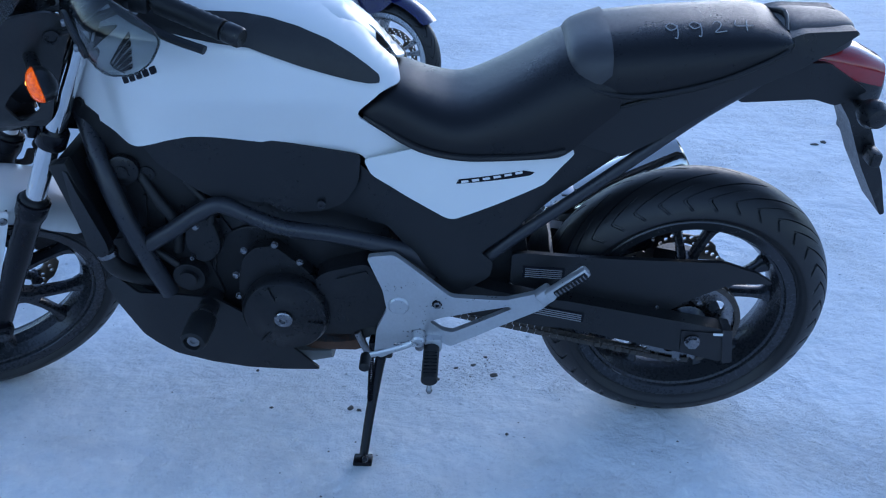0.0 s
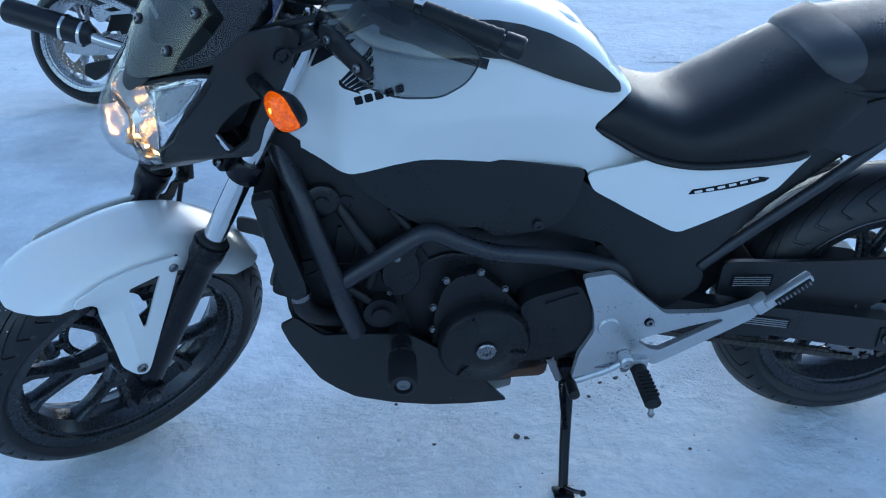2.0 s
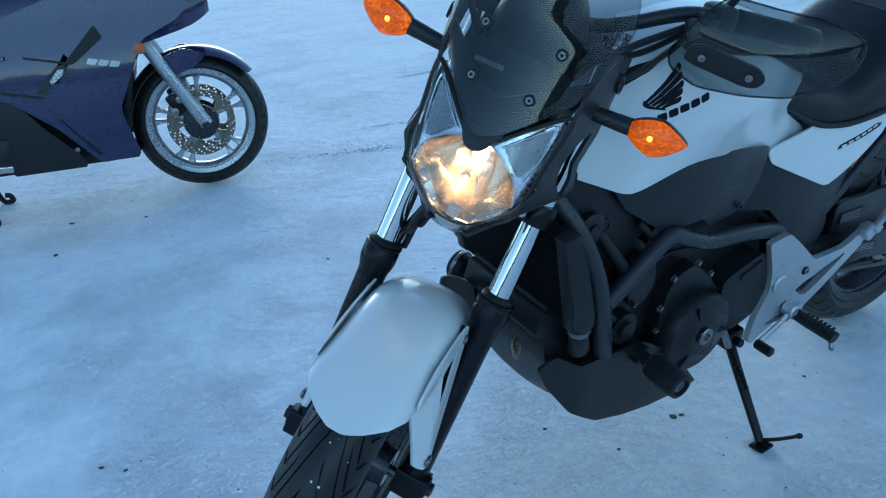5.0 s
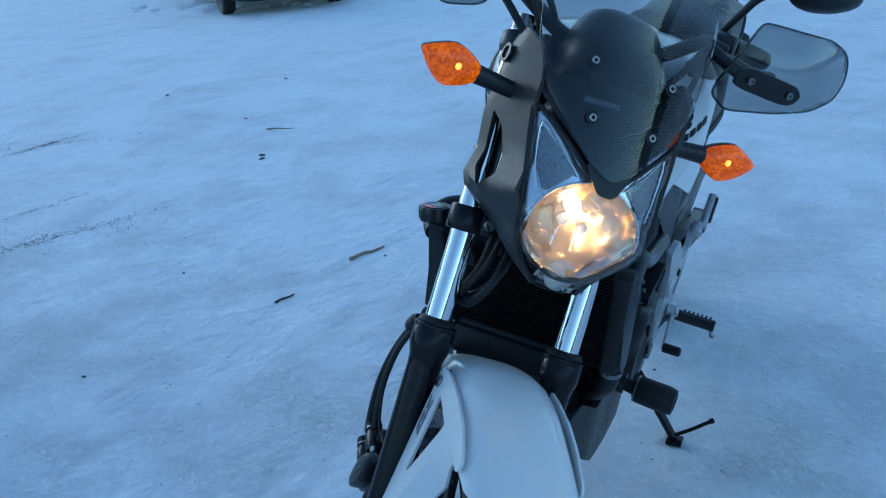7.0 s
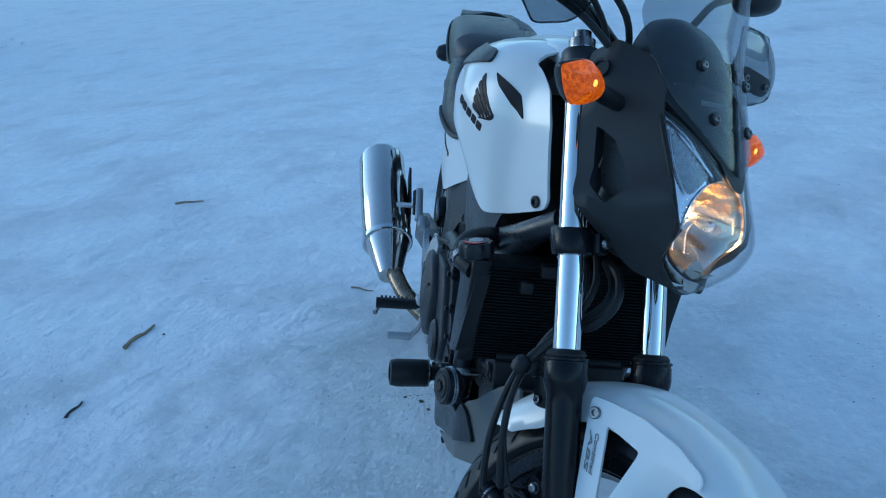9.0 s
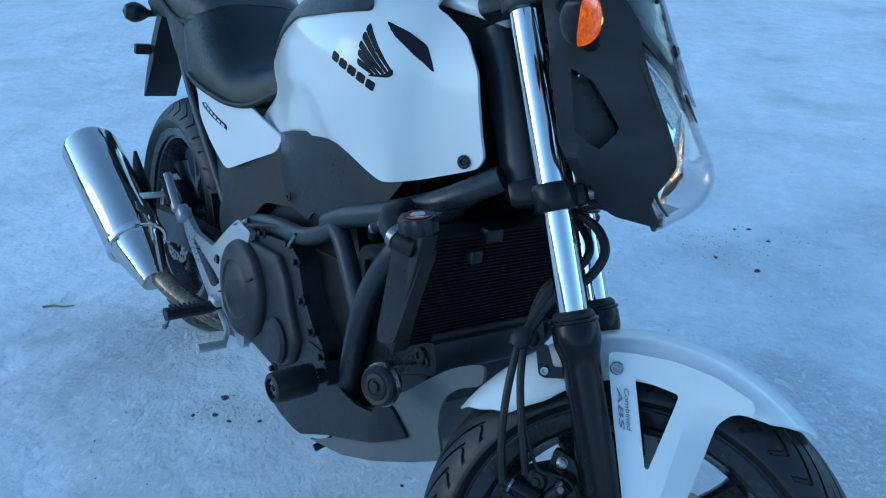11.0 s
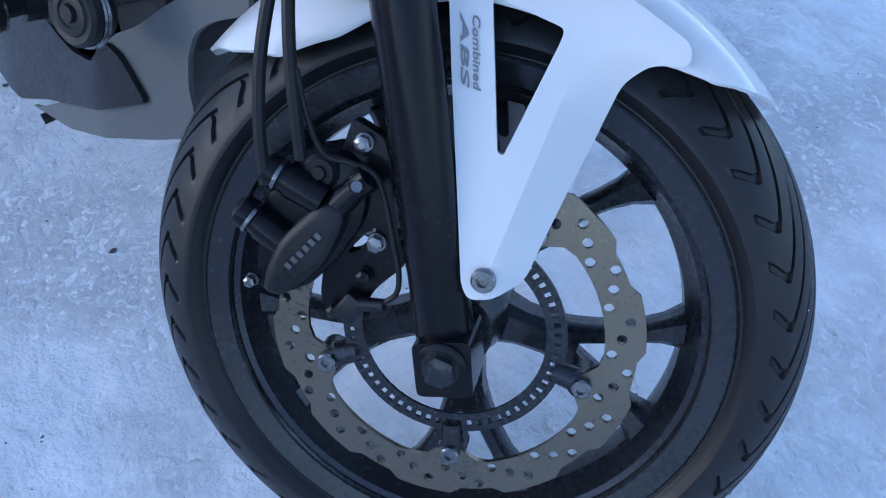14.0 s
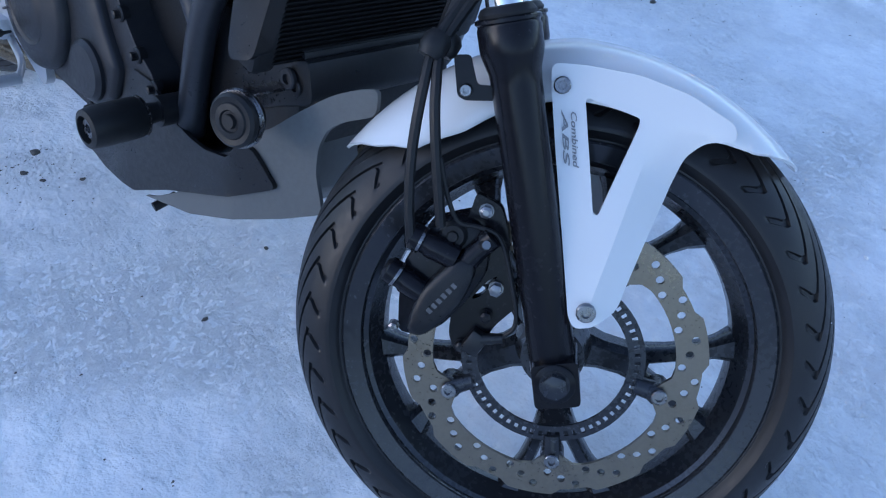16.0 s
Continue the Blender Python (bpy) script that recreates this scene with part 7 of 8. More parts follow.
part("rear_caliper", box(0.09, 0.05, 0.05, Matrix.Translation((0.10, -0.085, 0.40)) @ Matrix.Rotation(0.4, 4, "Y"), 0.01), slider_black, bike, "black rear brake caliper")
part("shock", join(rod((0.50, 0, 0.66), (0.44, 0, 0.42), 0.030), rod((0.51, 0, 0.70), (0.50, 0, 0.66), 0.02)), rubber_black, bike)

# ---- the second motorcycle: a blue sport tourer on its centre stand ----
M2 = pose(2.39, -3.09, 0.002, 0, 0, 162)
tourer = thing("touring_motorcycle", M2, "dark blue and silver touring motorcycle on a centre stand", "motorcycle")
silver_rim = material("silver_wheel_paint", (0.45, 0.46, 0.48), 0.3, metal=0.7, spread=0.08)
F2, R2 = Vector((1.58, 0, 0.300)), Vector((0.037, 0, 0.318))


def plain_wheel(name, centre, R, half, Rf, spokes):
    w = rim(Rf, half * 0.82, spokes, name, tourer, Matrix.Translation(centre), 0.06, turn=0.4, split=9, mat=silver_rim)
    tyre(R, half, Rf - 0.003, "tyre", w, None, 16, 0.60, 0.6)
    return w


fw2 = plain_wheel("front_wheel", F2, 0.300, 0.060, 0.238, 5)
rw2 = plain_wheel("rear_wheel", R2, 0.318, 0.088, 0.238, 5)
for s in (1, -1):
    part("brake_disc", wave_disc(0.149, 0.118, -0.066 * s, 0.005, 12, 24, tabs=5, tab_r=0.075, depth=0.0), disc_steel, fw2, "drilled steel brake disc")
    part("disc_hub", lathe([(0.08, -0.05 * s), (0.078, -0.062 * s), (0.04, -0.066 * s), (0.02, -0.07 * s)], 20), rim_paint, fw2)
    part("fork_leg", rod((1.604, -0.108 * s, 0.298), (1.40, -0.108 * s, 0.69), 0.030, 0.027, 24), silver_paint, tourer, "silver fork leg")
    part("brake_caliper", box(0.05, 0.04, 0.10, Matrix.Translation((1.49, -0.095 * s, 0.40)) @ Matrix.Rotation(-0.5, 4, "Y"), 0.012), slider_black, tourer)
    for k in range(2):
        part("caliper_piston", lathe([(0.017, 0), (0.017, 0.008), (0.012, 0.010), (0, 0.010)], 16, (1.480 + 0.030 * k, -0.114 * s, 0.372 + 0.052 * k), (0, -s, 0)), steel, tourer)
    hexnut(Vector((1.600, -0.135 * s, 0.300)), (0, -s, 0), 0.016, 0.01, rim_paint, tourer, None, "axle_nut")
part("brake_disc", wave_disc(0.14, 0.10, -0.09, 0.005, 12, 20, tabs=5, tab_r=0.075, depth=0.0), disc_steel, rw2)


def guard_shell(c, r, a0, a1, halfw, mat, name, label, thick=0.004):
    def place(u, v):
        a = u / r
        t = v / halfw
        return (c.x + (r - 0.03 * abs(t) ** 3) * math.cos(a), v, c.z + (r - 0.03 * abs(t) ** 3) * math.sin(a)), (-math.cos(a), -0.5 * t, -math.sin(a))
    return part(name, sheet([(radians(a0) * r, -halfw), (radians(a1) * r, -halfw), (radians(a1) * r, halfw), (radians(a0) * r, halfw)], place, thick, step=0.02, r=0.03), mat, tourer, label, sharp=60)


guard_shell(F2, 0.335, 38, 112, 0.085, blue_paint, "front_fender", "glossy dark blue front fender")
guard_shell(F2, 0.325, 112, 178, 0.07, rim_paint, "fender_rear", "")
for s in (1, -1):
    part("fender_leg", sheet([(1.50, 0.52), (1.44, 0.60), (1.56, 0.635), (1.66, 0.60), (1.60, 0.55)], lambda u, v: ((u, -0.085 * s, v), (0, s, 0)), 0.004, step=0.03, r=0.015), blue_paint, tourer)
    out = lambda y: (lambda u, v: ((u, -s * (y - 0.10 * max(0, u - 1.15) - 0.08 * max(0, v - 0.65) + 0.02 * math.sin((v - 0.2) * 6)), v), (0, s, 0)))
    upper = [(0.74, 0.80), (0.95, 0.86), (1.35, 0.98), (1.60, 0.90), (1.62, 0.82), (1.565, 0.77), (1.41, 0.705), (1.327, 0.539), (1.28, 0.45), (1.285, 0.40), (1.32, 0.235), (1.16, 0.228), (1.02, 0.40), (0.90, 0.50), (0.80, 0.563), (0.835, 0.61)]
    fairing = part("fairing", sheet(upper, out(0.250), 0.006, [[(1.04, 0.60), (1.11, 0.69), (1.13, 0.66), (1.06, 0.575)]], step=0.03, r=0.02), blue_paint, tourer, "glossy dark blue side fairing", sharp=50)
    part("fairing_cut", sheet([(0.994, 0.501), (1.021, 0.460), (1.168, 0.266), (1.150, 0.268)], out(0.254), 0.004, step=0.03, r=0.003), rubber_black, fairing)
    part("air_duct", sheet([(1.107, 0.657), (1.241, 0.785), (1.266, 0.734), (1.132, 0.642)], out(0.2545), 0.005, step=0.03, r=0.010), rubber_black, fairing, "black air duct")
    part("duct_gap", sheet([(0.976, 0.549), (1.072, 0.647), (1.111, 0.652), (1.10, 0.616), (1.029, 0.569), (1.015, 0.542)], out(0.2545), 0.005, step=0.03, r=0.008), black_plastic, fairing)
    part("duct_panel", sheet([(1.035, 0.590), (1.075, 0.632), (1.098, 0.632), (1.09, 0.610), (1.045, 0.578)], out(0.2565), 0.003, step=0.03, r=0.006), silver_paint, fairing)
    part("fairing_edge", sheet([(0.801, 0.584), (0.889, 0.562), (1.005, 0.531), (1.00, 0.523), (0.889, 0.552), (0.803, 0.572)], out(0.2545), 0.004, step=0.03, r=0.002), rubber_black, fairing)
    part("fairing_edge", sheet([(0.958, 0.695), (1.128, 0.653), (1.126, 0.645), (0.958, 0.687)], out(0.2545), 0.004, step=0.03, r=0.002), rubber_black, fairing)
    for k in range(3):
        x0, z0 = 1.185 + 0.042 * k, 0.640 - 0.010 * k
        part("badge_bar", sheet([(x0, z0), (x0 + 0.034, z0 - 0.008), (x0 + 0.048, z0 + 0.012), (x0 + 0.012, z0 + 0.022)], out(0.2540), 0.002, step=0.05, r=0.004), silver_paint, fairing)
    part("fairing_lower", sheet([(0.815, 0.531), (0.885, 0.526), (0.97, 0.406), (1.088, 0.270), (1.100, 0.221), (0.81, 0.222), (0.825, 0.369)], out(0.250), 0.010, step=0.03, r=0.012), black_plastic, tourer, "matt black lower fairing", sharp=50)
    for x, z in ((0.885, 0.50), (1.075, 0.30), (0.88, 0.70)):
        screw((x, -s * 0.262, z), (0, -s, 0), 0.010, 0.004, steel, tourer)
    side = [(0.0, 0.78), (0.25, 0.66), (0.58, 0.535), (0.555, 0.455), (0.54, 0.352), (0.64, 0.302), (0.63, 0.375), (0.66, 0.49), (0.74, 0.585), (0.84, 0.64), (0.60, 0.70), (0.30, 0.80)]
    part("frame_plate", sheet(side, lambda u, v: ((u, -s * (0.175 + 0.05 * max(0, u - 0.4)), v), (0, s, 0)), 0.03, step=0.04, r=0.02), silver_paint, tourer, "silver painted side frame", bevel=0.006)
    part("grab_strut", sheet([(0.23, 0.60), (0.58, 0.470), (0.565, 0.445), (0.22, 0.57)], lambda u, v: ((u, -s * 0.185, v), (0, s, 0)), 0.02, step=0.05, r=0.008), silver_paint, tourer, bevel=0.004)
    for k in range(5):
        part("badge_bar", sheet([(0.375 + 0.026 * k, 0.645 - 0.0085 * k), (0.395 + 0.026 * k, 0.638 - 0.0085 * k), (0.395 + 0.026 * k, 0.620 - 0.0085 * k), (0.375 + 0.026 * k, 0.627 - 0.0085 * k)], lambda u, v: ((u, -s * (0.179 + 0.05 * max(0, u - 0.4)), v), (0, s, 0)), 0.003, step=0.05, r=0.002), decal_grey, tourer)
    part("hanger", sheet([(0.20, 0.53), (0.34, 0.565), (0.42, 0.535), (0.405, 0.51), (0.30, 0.50), (0.25, 0.46), (0.22, 0.47)], lambda u, v: ((u, -s * 0.205, v), (0, s, 0)), 0.014, [[(0.27, 0.525), (0.33, 0.54), (0.37, 0.525), (0.30, 0.513)]], step=0.04, r=0.012), silver_paint, tourer, "silver pillion foot rest hanger", bevel=0.003)
    part("swing_arm", sheet([(0.0, 0.345), (-0.03, 0.30), (0.10, 0.285), (0.40, 0.31), (0.56, 0.34), (0.50, 0.40), (0.35, 0.405), (0.15, 0.355)], lambda u, v: ((u, -s * 0.15, v), (0, s, 0)), 0.04, step=0.05, r=0.012), silver_paint, tourer, "silver swing arm", bevel=0.006)
    pipe = [(-0.20, -0.245 * s, 0.500), (0.10, -0.245 * s, 0.425)]
    muff2 = part("muffler", lathe([(0.052, 0), (0.060, 0.01), (0.062, 0.02), (0.062, 0.40), (0.058, 0.43), (0.035, 0.46)], 28, (-0.23, -0.245 * s, 0.512), (0.97, 0, -0.235)), engine_black, tourer, "dark carbon coloured muffler")
    part("muffler_band", lathe([(0.0625, 0), (0.066, 0.002), (0.066, 0.016), (0.0625, 0.018)], 28, (0.07, -0.245 * s, 0.4395), (0.97, 0, -0.235)), chrome, muff2)
    part("muffler_band", lathe([(0.0625, 0), (0.066, 0.002), (0.066, 0.016), (0.0625, 0.018)], 28, (0.165, -0.245 * s, 0.4165), (0.97, 0, -0.235)), chrome, muff2)
    part("exhaust_pipe", tube([(0.18, -0.245 * s, 0.410), (0.27, -0.235 * s, 0.375), (0.42, -0.20 * s, 0.325), (0.52, -0.17 * s, 0.262), (0.68, -0.15 * s, 0.245), (0.90, -0.13 * s, 0.235)], 0.026, 14, 4), brushed, tourer, "stainless exhaust pipe")
    part("foot_rest", join(box(0.13, 0.05, 0.022, Matrix.Translation((0.62, -0.22 * s, 0.315)) @ Matrix.Rotation(0.08, 4, "Y"), 0.006), rod((0.66, -0.20 * s, 0.31), (0.66, -0.28 * s, 0.31), 0.012)), alloy, tourer)
    part("stand_leg", tube([(0.60, -0.13 * s, 0.22), (0.61, -0.15 * s, 0.12), (0.635, -0.17 * s, 0.015), (0.675, -0.172 * s, 0.010), (0.668, -0.17 * s, 0.035), (0.648, -0.168 * s, 0.040)], 0.012, 10, 5), engine_black, tourer, "black centre stand leg")
part("stand_bar", rod((0.612, -0.15, 0.125), (0.612, 0.15, 0.125), 0.012), engine_black, tourer)
part("engine", sheet([(0.62, 0.22), (0.60, 0.45), (0.80, 0.62), (1.25, 0.55), (1.28, 0.30), (1.10, 0.21)], lambda u, v: ((u, 0.15, v), (0, -1, 0)), 0.30, step=0.06, r=0.03), engine_black, tourer, "dark engine block", bevel=0.01)
part("clutch_cover", lathe([(0.10, 0), (0.10, 0.03), (0.085, 0.045), (0.03, 0.05), (0, 0.05)], 36, (0.775, -0.155, 0.455), (0, -1, 0)), cast_grey, tourer, "grey engine cover")
part("lower_cover", lathe([(0.065, 0), (0.065, 0.03), (0.05, 0.04), (0, 0.042)], 28, (0.775, -0.155, 0.315), (0, -1, 0)), cast_grey, tourer)
part("belly", box(0.60, 0.30, 0.02, Matrix.Translation((1.0, 0, 0.215)), 0.006), engine_black, tourer)
part("tank", body_loft([(0.62, 0.62, 0.82, 0.10), (0.72, 0.62, 0.92, 0.16), (0.90, 0.64, 0.98, 0.19), (1.05, 0.66, 0.99, 0.18), (1.15, 0.70, 0.95, 0.14)], 3, seat_ring), blue_paint, tourer, "glossy dark blue fuel tank", sharp=60)
part("seat", body_loft([(0.70, 0.70, 0.80, 0.12), (0.45, 0.68, 0.79, 0.17), (0.20, 0.70, 0.84, 0.17), (-0.10, 0.74, 0.88, 0.15), (-0.22, 0.78, 0.86, 0.10)], 3, seat_ring), vinyl, tourer, "black dual seat", sharp=60)
part("tail", body_loft([(0.10, 0.62, 0.74, 0.14), (-0.20, 0.66, 0.80, 0.13), (-0.38, 0.72, 0.82, 0.09), (-0.45, 0.76, 0.80, 0.04)], 3, seat_ring), blue_paint, tourer, "dark blue tail", sharp=60)
part("nose", body_loft([(1.25, 0.66, 1.00, 0.20), (1.45, 0.70, 0.98, 0.19), (1.62, 0.74, 0.92, 0.14), (1.70, 0.78, 0.86, 0.06)], 3, seat_ring), blue_paint, tourer, "dark blue nose fairing", sharp=60)
part("windscreen", body_loft([(1.50, 0.96, 1.00, 0.14), (1.38, 1.02, 1.12, 0.15), (1.24, 1.12, 1.24, 0.13)], 3, seat_ring), smoke, tourer, "smoked windscreen", sharp=60)
part("radiator", box(0.03, 0.34, 0.26, Matrix.Translation((1.30, 0, 0.45)) @ Matrix.Rotation(0.25, 4, "Y"), 0.004), rubber_black, tourer)
part("rear_mudguard", sheet([(0.20, 0.40), (0.40, 0.42), (0.50, 0.62), (0.10, 0.70), (0.12, 0.66), (0.30, 0.60)], lambda u, v: ((u, 0.10, v), (0, -1, 0)), 0.20, step=0.06), rubber_black, tourer)
part("indicator_lens", lathe([(0.02, 0), (0.024, 0.012), (0.012, 0.022), (0, 0.024)], 18, (1.395, -0.235, 0.675), (0.2, -1, 0)), material("unlit_amber_lens", (0.5, 0.14, 0.05), 0.2, spread=0.2), tourer)
part("shift_rod", rod((0.62, -0.19, 0.33), (0.50, -0.19, 0.42), 0.006), steel, tourer)
part("rear_caliper", sheet([(0.078, 0.239), (0.233, 0.271), (0.208, 0.215), (0.122, 0.155), (0.067, 0.182)], lambda u, v: ((u, -0.135, v), (0, 1, 0)), 0.05, step=0.04, r=0.01), engine_black, tourer, "", bevel=0.004)
part("spring_unit", join(rod((0.45, -0.10, 0.44), (0.50, -0.10, 0.33), 0.035), rod((0.50, -0.12, 0.45), (0.505, -0.12, 0.36), 0.022)), cast_grey, tourer)

# ---- a dark parked car and the ploughed snow beside it ----
car_paint = material("black_car_paint", (0.012, 0.013, 0.016), 0.25, spread=0.1, coat=0.8)
M3 = pose(-9.45, -8.35, 0, 0, 0, 49)
car = thing("parked_car", M3, "dark parked car with snow round its wheels", "car")


def car_ring(x, zb, zt, w, k=24):
    return [(x, w * math.copysign(abs(math.cos(a)) ** 0.45, math.cos(a)), zb + (zt - zb) * (0.5 + 0.5 * math.copysign(abs(math.sin(a)) ** 0.6, math.sin(a)))) for a in [2 * math.pi * i / k for i in range(k)]]


part("body", body_loft([(2.08, 0.30, 0.62, 0.72), (2.02, 0.22, 0.72, 0.84), (1.80, 0.20, 0.82, 0.88), (0.9, 0.20, 0.95, 0.90), (-1.2, 0.20, 0.98, 0.90), (-2.0, 0.24, 0.95, 0.86), (-2.15, 0.32, 0.85, 0.76)], 4, car_ring), car_paint, car, "black car body", sharp=50)
part("cabin", body_loft([(1.0, 0.90, 0.96, 0.74), (0.45, 0.92, 1.36, 0.66), (-0.3, 0.92, 1.45, 0.66), (-1.3, 0.92, 1.38, 0.64), (-1.9, 0.92, 1.0, 0.66)], 4, car_ring), rubber_black, car, "dark car glasshouse", sharp=50)
part("bumper", body_loft([(2.12, 0.26, 0.42, 0.74), (2.10, 0.20, 0.46, 0.82), (1.95, 0.18, 0.46, 0.90), (1.70, 0.20, 0.40, 0.90)], 3, car_ring), black_plastic, car, "dark plastic bumper", sharp=50)
for x in (1.35, -1.30):
    for s in (1, -1):
        wheel = part("wheel", lathe([(0.19, -0.08), (0.29, -0.095), (0.315, -0.07), (0.318, 0.07), (0.29, 0.095), (0.19, 0.08)], 32, (x, 0.82 * s, 0.315), (0, s, 0)), rubber, car, "car wheel with dark tyre")
        part("hubcap", lathe([(0.19, 0.07), (0.17, 0.085), (0.05, 0.09), (0, 0.09)], 24, (x, 0.82 * s, 0.315), (0, s, 0)), cast_grey, wheel)
for s in (1, -1):
    part("headlamp", box(0.10, 0.34, 0.14, Matrix.Translation((2.00, 0.62 * s, 0.66)), 0.03), reflector_dim, car)
part("grille", box(0.04, 0.70, 0.12, Matrix.Translation((2.10, 0, 0.52)), 0.02), rubber_black, car)


def mound(name, cx, cy, lx, ly, h, turn, seed, label):
    """A heap of broken ploughed snow."""
    bm = bmesh.new()
    n, k = 56, 26
    grid = []
    for i in range(n + 1):
        row = []
        for j in range(k + 1):
            u, v = i / n * 2 - 1, j / k * 2 - 1
            fall = max(0, 1 - u * u) ** 0.6 * max(0, 1 - v * v) ** 0.8
            p = Vector((u * lx * 3 + seed, v * ly * 3, seed))
            z = h * fall * (0.65 + 0.5 * noise.noise(p * 0.9)) + 0.05 * fall * abs(noise.noise(p * 3.1)) + 0.03 * fall * noise.noise(p * 8)
            row.append(bm.verts.new((u * lx, v * ly, max(z, 0) - 0.03)))
        grid.append(row)
    for i in range(n):
        for j in range(k):
            bm.faces.new((grid[i][j], grid[i + 1][j], grid[i + 1][j + 1], grid[i][j + 1]))
    me = bpy.data.meshes.new(name)
    bm.to_mesh(me)
    bm.free()
    for p in me.polygons:
        p.use_smooth = True
    me.materials.append(snow)
    ob = new(name, me)
    ob.matrix_world = pose(cx, cy, 0, 0, 0, turn)
    return tagged(ob, label, "snow bank", kind="structure")


mound("snow_bank_1", -8.9, -9.4, 1.5, 0.5, 0.16, 60, 3, "low heap of ploughed snow beside the car")
mound("snow_bank_2", -10.5, -6.2, 0.9, 0.6, 0.30, 20, 9, "heap of broken ploughed snow")
mound("snow_bank_3", -9.0, -7.2, 0.9, 0.22, 0.06, 140, 15, "low ridge of ploughed snow before the car")


def clods(name, spots, label, category):
    """Broken lumps of snow, too many to count, as one mesh."""
    rn = random.Random(len(spots))
    vs, fs = [], []
    for x, y, r in spots:
        b = len(vs)
        z = snow_height(x, y)
        rows = ((0.95, -0.3), (1.0, 0.25), (0.6, 0.75))
        for f, h in rows:
            for k in range(6):
                a = math.pi * k / 3 + rn.random() * 0.6
                q = r * f * (0.65 + 0.7 * rn.random())
                vs.append((x + q * math.cos(a), y + q * math.sin(a), z + r * (h + 0.2 * (rn.random() - 0.5)) * 0.8))
        vs.append((x, y, z + r * 0.75))
        for i in (0, 6):
            for k in range(6):
                fs.append((b + i + k, b + i + (k + 1) % 6, b + i + 6 + (k + 1) % 6, b + i + 6 + k))
        fs.extend([(b + 12 + k, b + 12 + (k + 1) % 6, b + 18) for k in range(6)])
    me = bpy.data.meshes.new(name)
    me.from_pydata(vs, [], fs)
    me.materials.append(snow)
    return tagged(new(name, me), label, category, kind="stuff")


rnd = random.Random(21)
line = [Vector(p) for p in ((-9.3, -10.8), (-8.6, -9.2), (-8.6, -8.2), (-8.75, -7.3), (-9.3, -6.7), (-10.3, -6.2), (-10.6, -5.7))]
spots = []
for a, b in zip(line, line[1:]):
    for _ in range(int(70 * (b - a).length)):
        p = a + (b - a) * rnd.random()
        spots.append((p.x + rnd.gauss(0, 0.16), p.y + rnd.gauss(0, 0.16), 0.012 + 0.07 * rnd.random() ** 3))
for _ in range(160):
    spots.append((-10.6 + rnd.gauss(0, 0.4), -6.3 + rnd.gauss(0, 0.3), 0.03 + 0.10 * rnd.random() ** 2))
clods("snow_rubble", spots, "broken lumps of ploughed snow by the car", "snow lumps")
spots = []
for _ in range(1800):
    a, r = rnd.random() * 6.283, 4.6 * rnd.random() ** 0.75
    spots.append((0.8 + r * math.cos(a), r * math.sin(a), 0.0015 + 0.0050 * rnd.random() ** 4))
clods("snow_crumbs", spots, "small frozen crumbs of snow on packed snow", "snow crumbs")

# ---- litter on the snow ----
bark = material("dark_wet_bark", (0.06, 0.045, 0.035), 0.8, spread=0.4, grain=120, bump=0.5, bump_scale=400)
straw = material("pale_split_wood", (0.30, 0.22, 0.14), 0.8, spread=0.3, grain=120)
stone = material("dark_grit", (0.085, 0.08, 0.075), 0.85, spread=0.5, grain=150, bump=0.5, bump_scale=300)


def twig(a, b, r, mat, label):
    a, b = Vector((*a, 0)), Vector((*b, 0))
    d = b - a
    side = Vector((-d.y, d.x, 0)) * 0.06
    z = lambda p: Vector((p.x, p.y, snow_height(p.x, p.y) + r * 0.55))
    pts = [z(a), z(a + d * 0.35 + side), z(a + d * 0.7 - side * 0.4), z(b)]
    bm = tube(pts, r, 7, 4, r_end=r * 0.45)
    for v in bm.verts:
        v.co += Vector((noise.noise(v.co * 90), noise.noise(v.co * 80 + Vector((5, 0, 0))), noise.noise(v.co * 70))) * r * 0.35
    ob = part("twig", bm, mat, None)
    return tagged(ob, label, "twig", "twigs on the snow")


twig((-0.083, -1.054), (-0.237, -0.998), 0.008, straw, "split pale twig lying on packed snow")
twig((0.305, -1.114), (0.228, -1.093), 0.005, bark, "short dark twig lying on packed snow")
twig((-1.824, -2.704), (-1.885, -2.546), 0.006, straw, "thin pale twig lying on packed snow")
twig((-1.660, -1.231), (-1.670, -1.094), 0.006, straw, "thin pale twig lying on packed snow")
twig((-0.391, -0.337), (-0.344, -0.260), 0.004, straw, "thin pale twig lying on packed snow")


def crumb(x, y, r, seed, mat, name, label, category, group):
    bm = bmesh.new()
    bmesh.ops.create_icosphere(bm, subdivisions=2, radius=1)
    for v in bm.verts:
        k = 1 + 0.55 * noise.noise(v.co * 1.3 + Vector((seed * 7.3, seed, 0)))
        v.co = Vector((v.co.x * r * 1.35 * k, v.co.y * r * k, v.co.z * r * 0.5 * k))
    ob = part(name, bm, mat, None)
    ob.matrix_world = pose(x, y, snow_height(x, y) + r * 0.12, 0, 0, seed * 77)
    return tagged(ob, label, category, group)


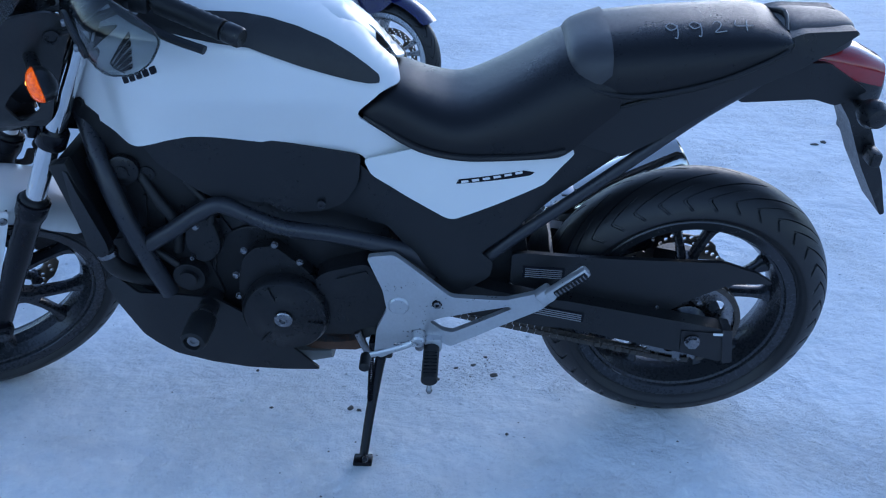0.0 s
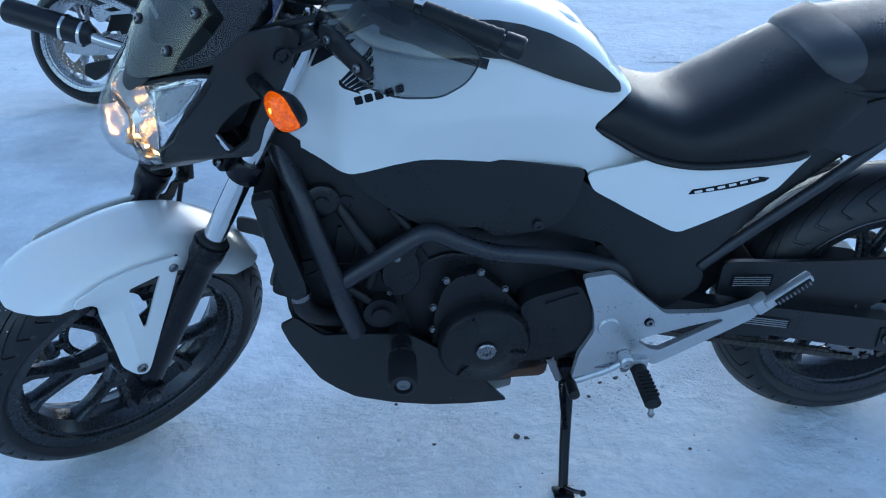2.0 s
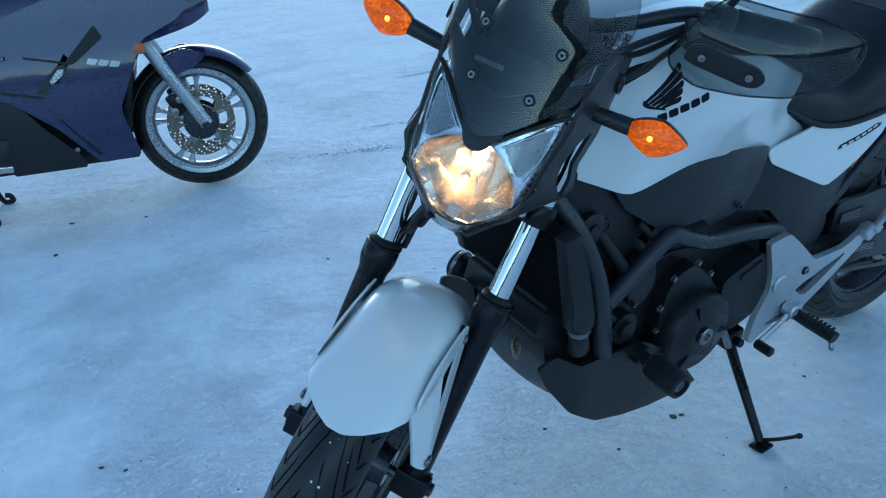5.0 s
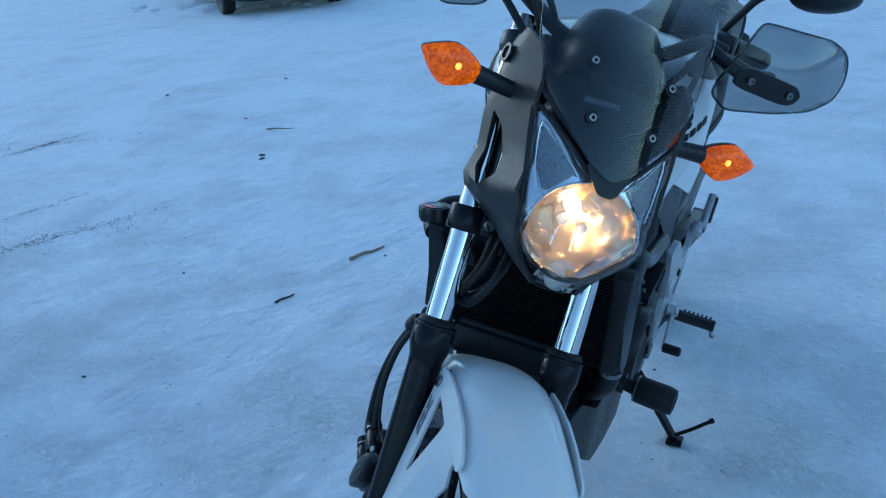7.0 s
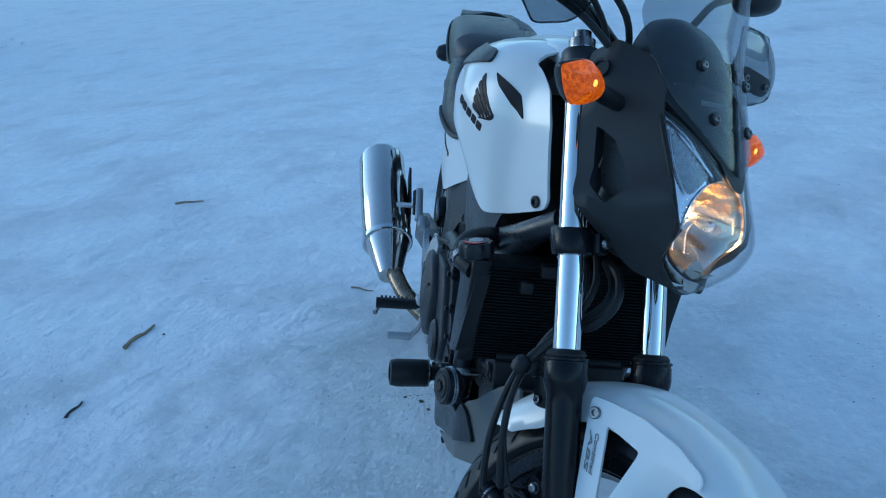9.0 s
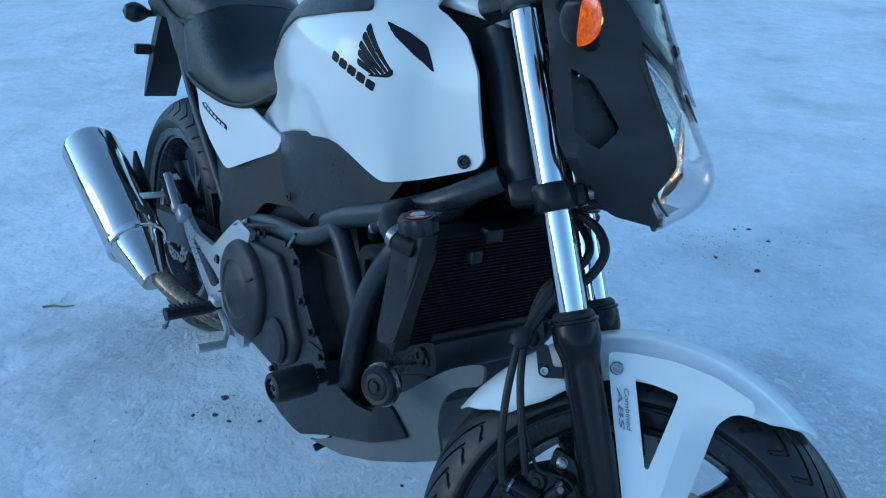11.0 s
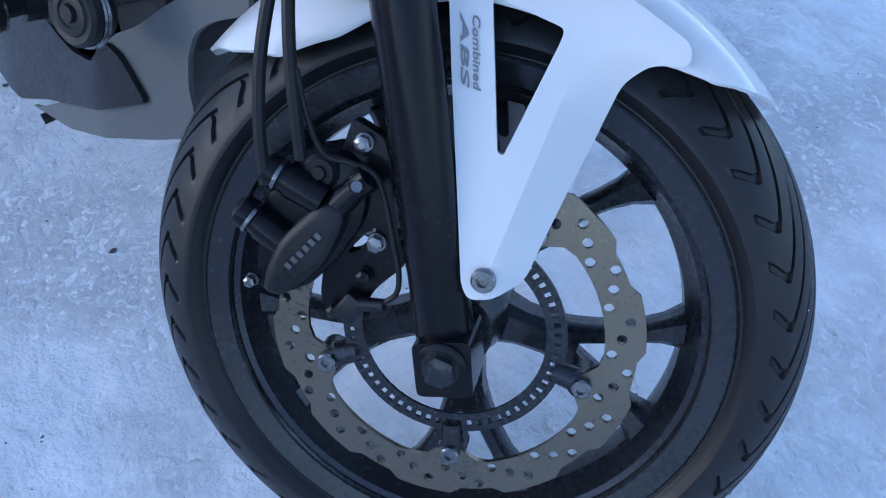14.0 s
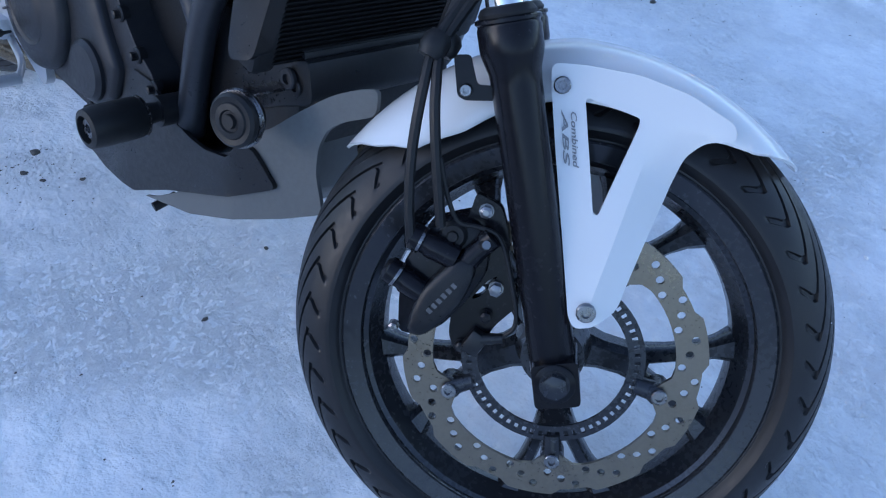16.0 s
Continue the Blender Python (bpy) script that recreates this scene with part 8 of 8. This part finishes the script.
PEBBLES = [(0.388, -0.086, 0.011), (0.726, 0.074, 0.010), (0.705, 0.080, 0.007), (0.438, -0.130, 0.008), (0.406, -0.172, 0.006), (0.481, -0.114, 0.006), (0.526, -0.057, 0.006), (-1.228, -2.300, 0.020), (-1.285, -2.345, 0.022),
           (-2.065, -3.05, 0.014), (-3.36, -3.63, 0.020), (-2.67, -4.27, 0.016), (0.188, -1.614, 0.007), (0.902, -1.365, 0.007), (-0.162, -0.949, 0.006), (1.674, -2.161, 0.012), (1.544, -2.509, 0.012), (1.275, -2.344, 0.009),
           (1.859, -0.618, 0.007), (1.814, -0.571, 0.006), (0.979, -0.082, 0.006), (0.909, 0.086, 0.005), (0.364, 0.162, 0.005), (0.655, 1.377, 0.008), (0.590, 1.619, 0.009), (0.564, 1.582, 0.007), (0.684, 1.592, 0.008), (0.789, 1.394, 0.011)]
for k, (x, y, r) in enumerate(PEBBLES):
    crumb(x, y, r * 0.72, k, stone, "pebble", "small dark clod of grit frozen in the snow", "pebble", "clods on the snow")

# fine grit: too many to count
rnd = random.Random(7)
verts, faces = [], []


def grit_at(x, y, r):
    z = snow_height(x, y)
    b = len(verts)
    for k in range(5):
        a = 2 * math.pi * k / 5 + rnd.random()
        verts.append((x + r * (0.7 + 0.7 * rnd.random()) * math.cos(a), y + r * (0.7 + 0.7 * rnd.random()) * math.sin(a), z - r * 0.1))
    verts.append((x, y, z + r * 0.5))
    faces.extend([(b + k, b + (k + 1) % 5, b + 5) for k in range(5)])


for _ in range(2600):
    a, r = rnd.random() * 6.283, 5.5 * rnd.random() ** 0.7
    grit_at(0.8 + r * math.cos(a), r * math.sin(a) * 0.9, 0.0009 + 0.0025 * rnd.random() ** 3)
for cx, cy, ang, length, width, n, big in ((0.0, -2.50, 2.2, 0.75, 0.14, 520, 0.006), (-0.10, -1.85, 2.0, 0.55, 0.03, 110, 0.005), (-1.25, -3.9, 2.3, 0.6, 0.10, 160, 0.008), (0.60, 1.45, 0.4, 0.5, 0.25, 260, 0.004), (0.42, -0.15, 0.8, 0.25, 0.12, 160, 0.003), (0.3, -1.6, 2.0, 0.9, 0.5, 160, 0.003), (0.05, -2.48, 2.70, 0.55, 0.05, 900, 0.006), (-0.30, -2.88, 2.95, 0.25, 0.03, 300, 0.006), (-1.22, -3.96, 3.05, 0.35, 0.03, 350, 0.008), (2.3, -4.3, 0.3, 1.2, 0.06, 500, 0.008)):
    for _ in range(n):
        u, v = rnd.gauss(0, length * 0.45), rnd.gauss(0, width * 0.5)
        grit_at(cx + u * math.cos(ang) - v * math.sin(ang), cy + u * math.sin(ang) + v * math.cos(ang), 0.0010 + big * 0.6 * rnd.random() ** 2)
me = bpy.data.meshes.new("grit")
me.from_pydata(verts, [], faces)
me.materials.append(stone)
tagged(new("grit", me), "fine dark grit scattered over packed snow", "grit", kind="stuff")
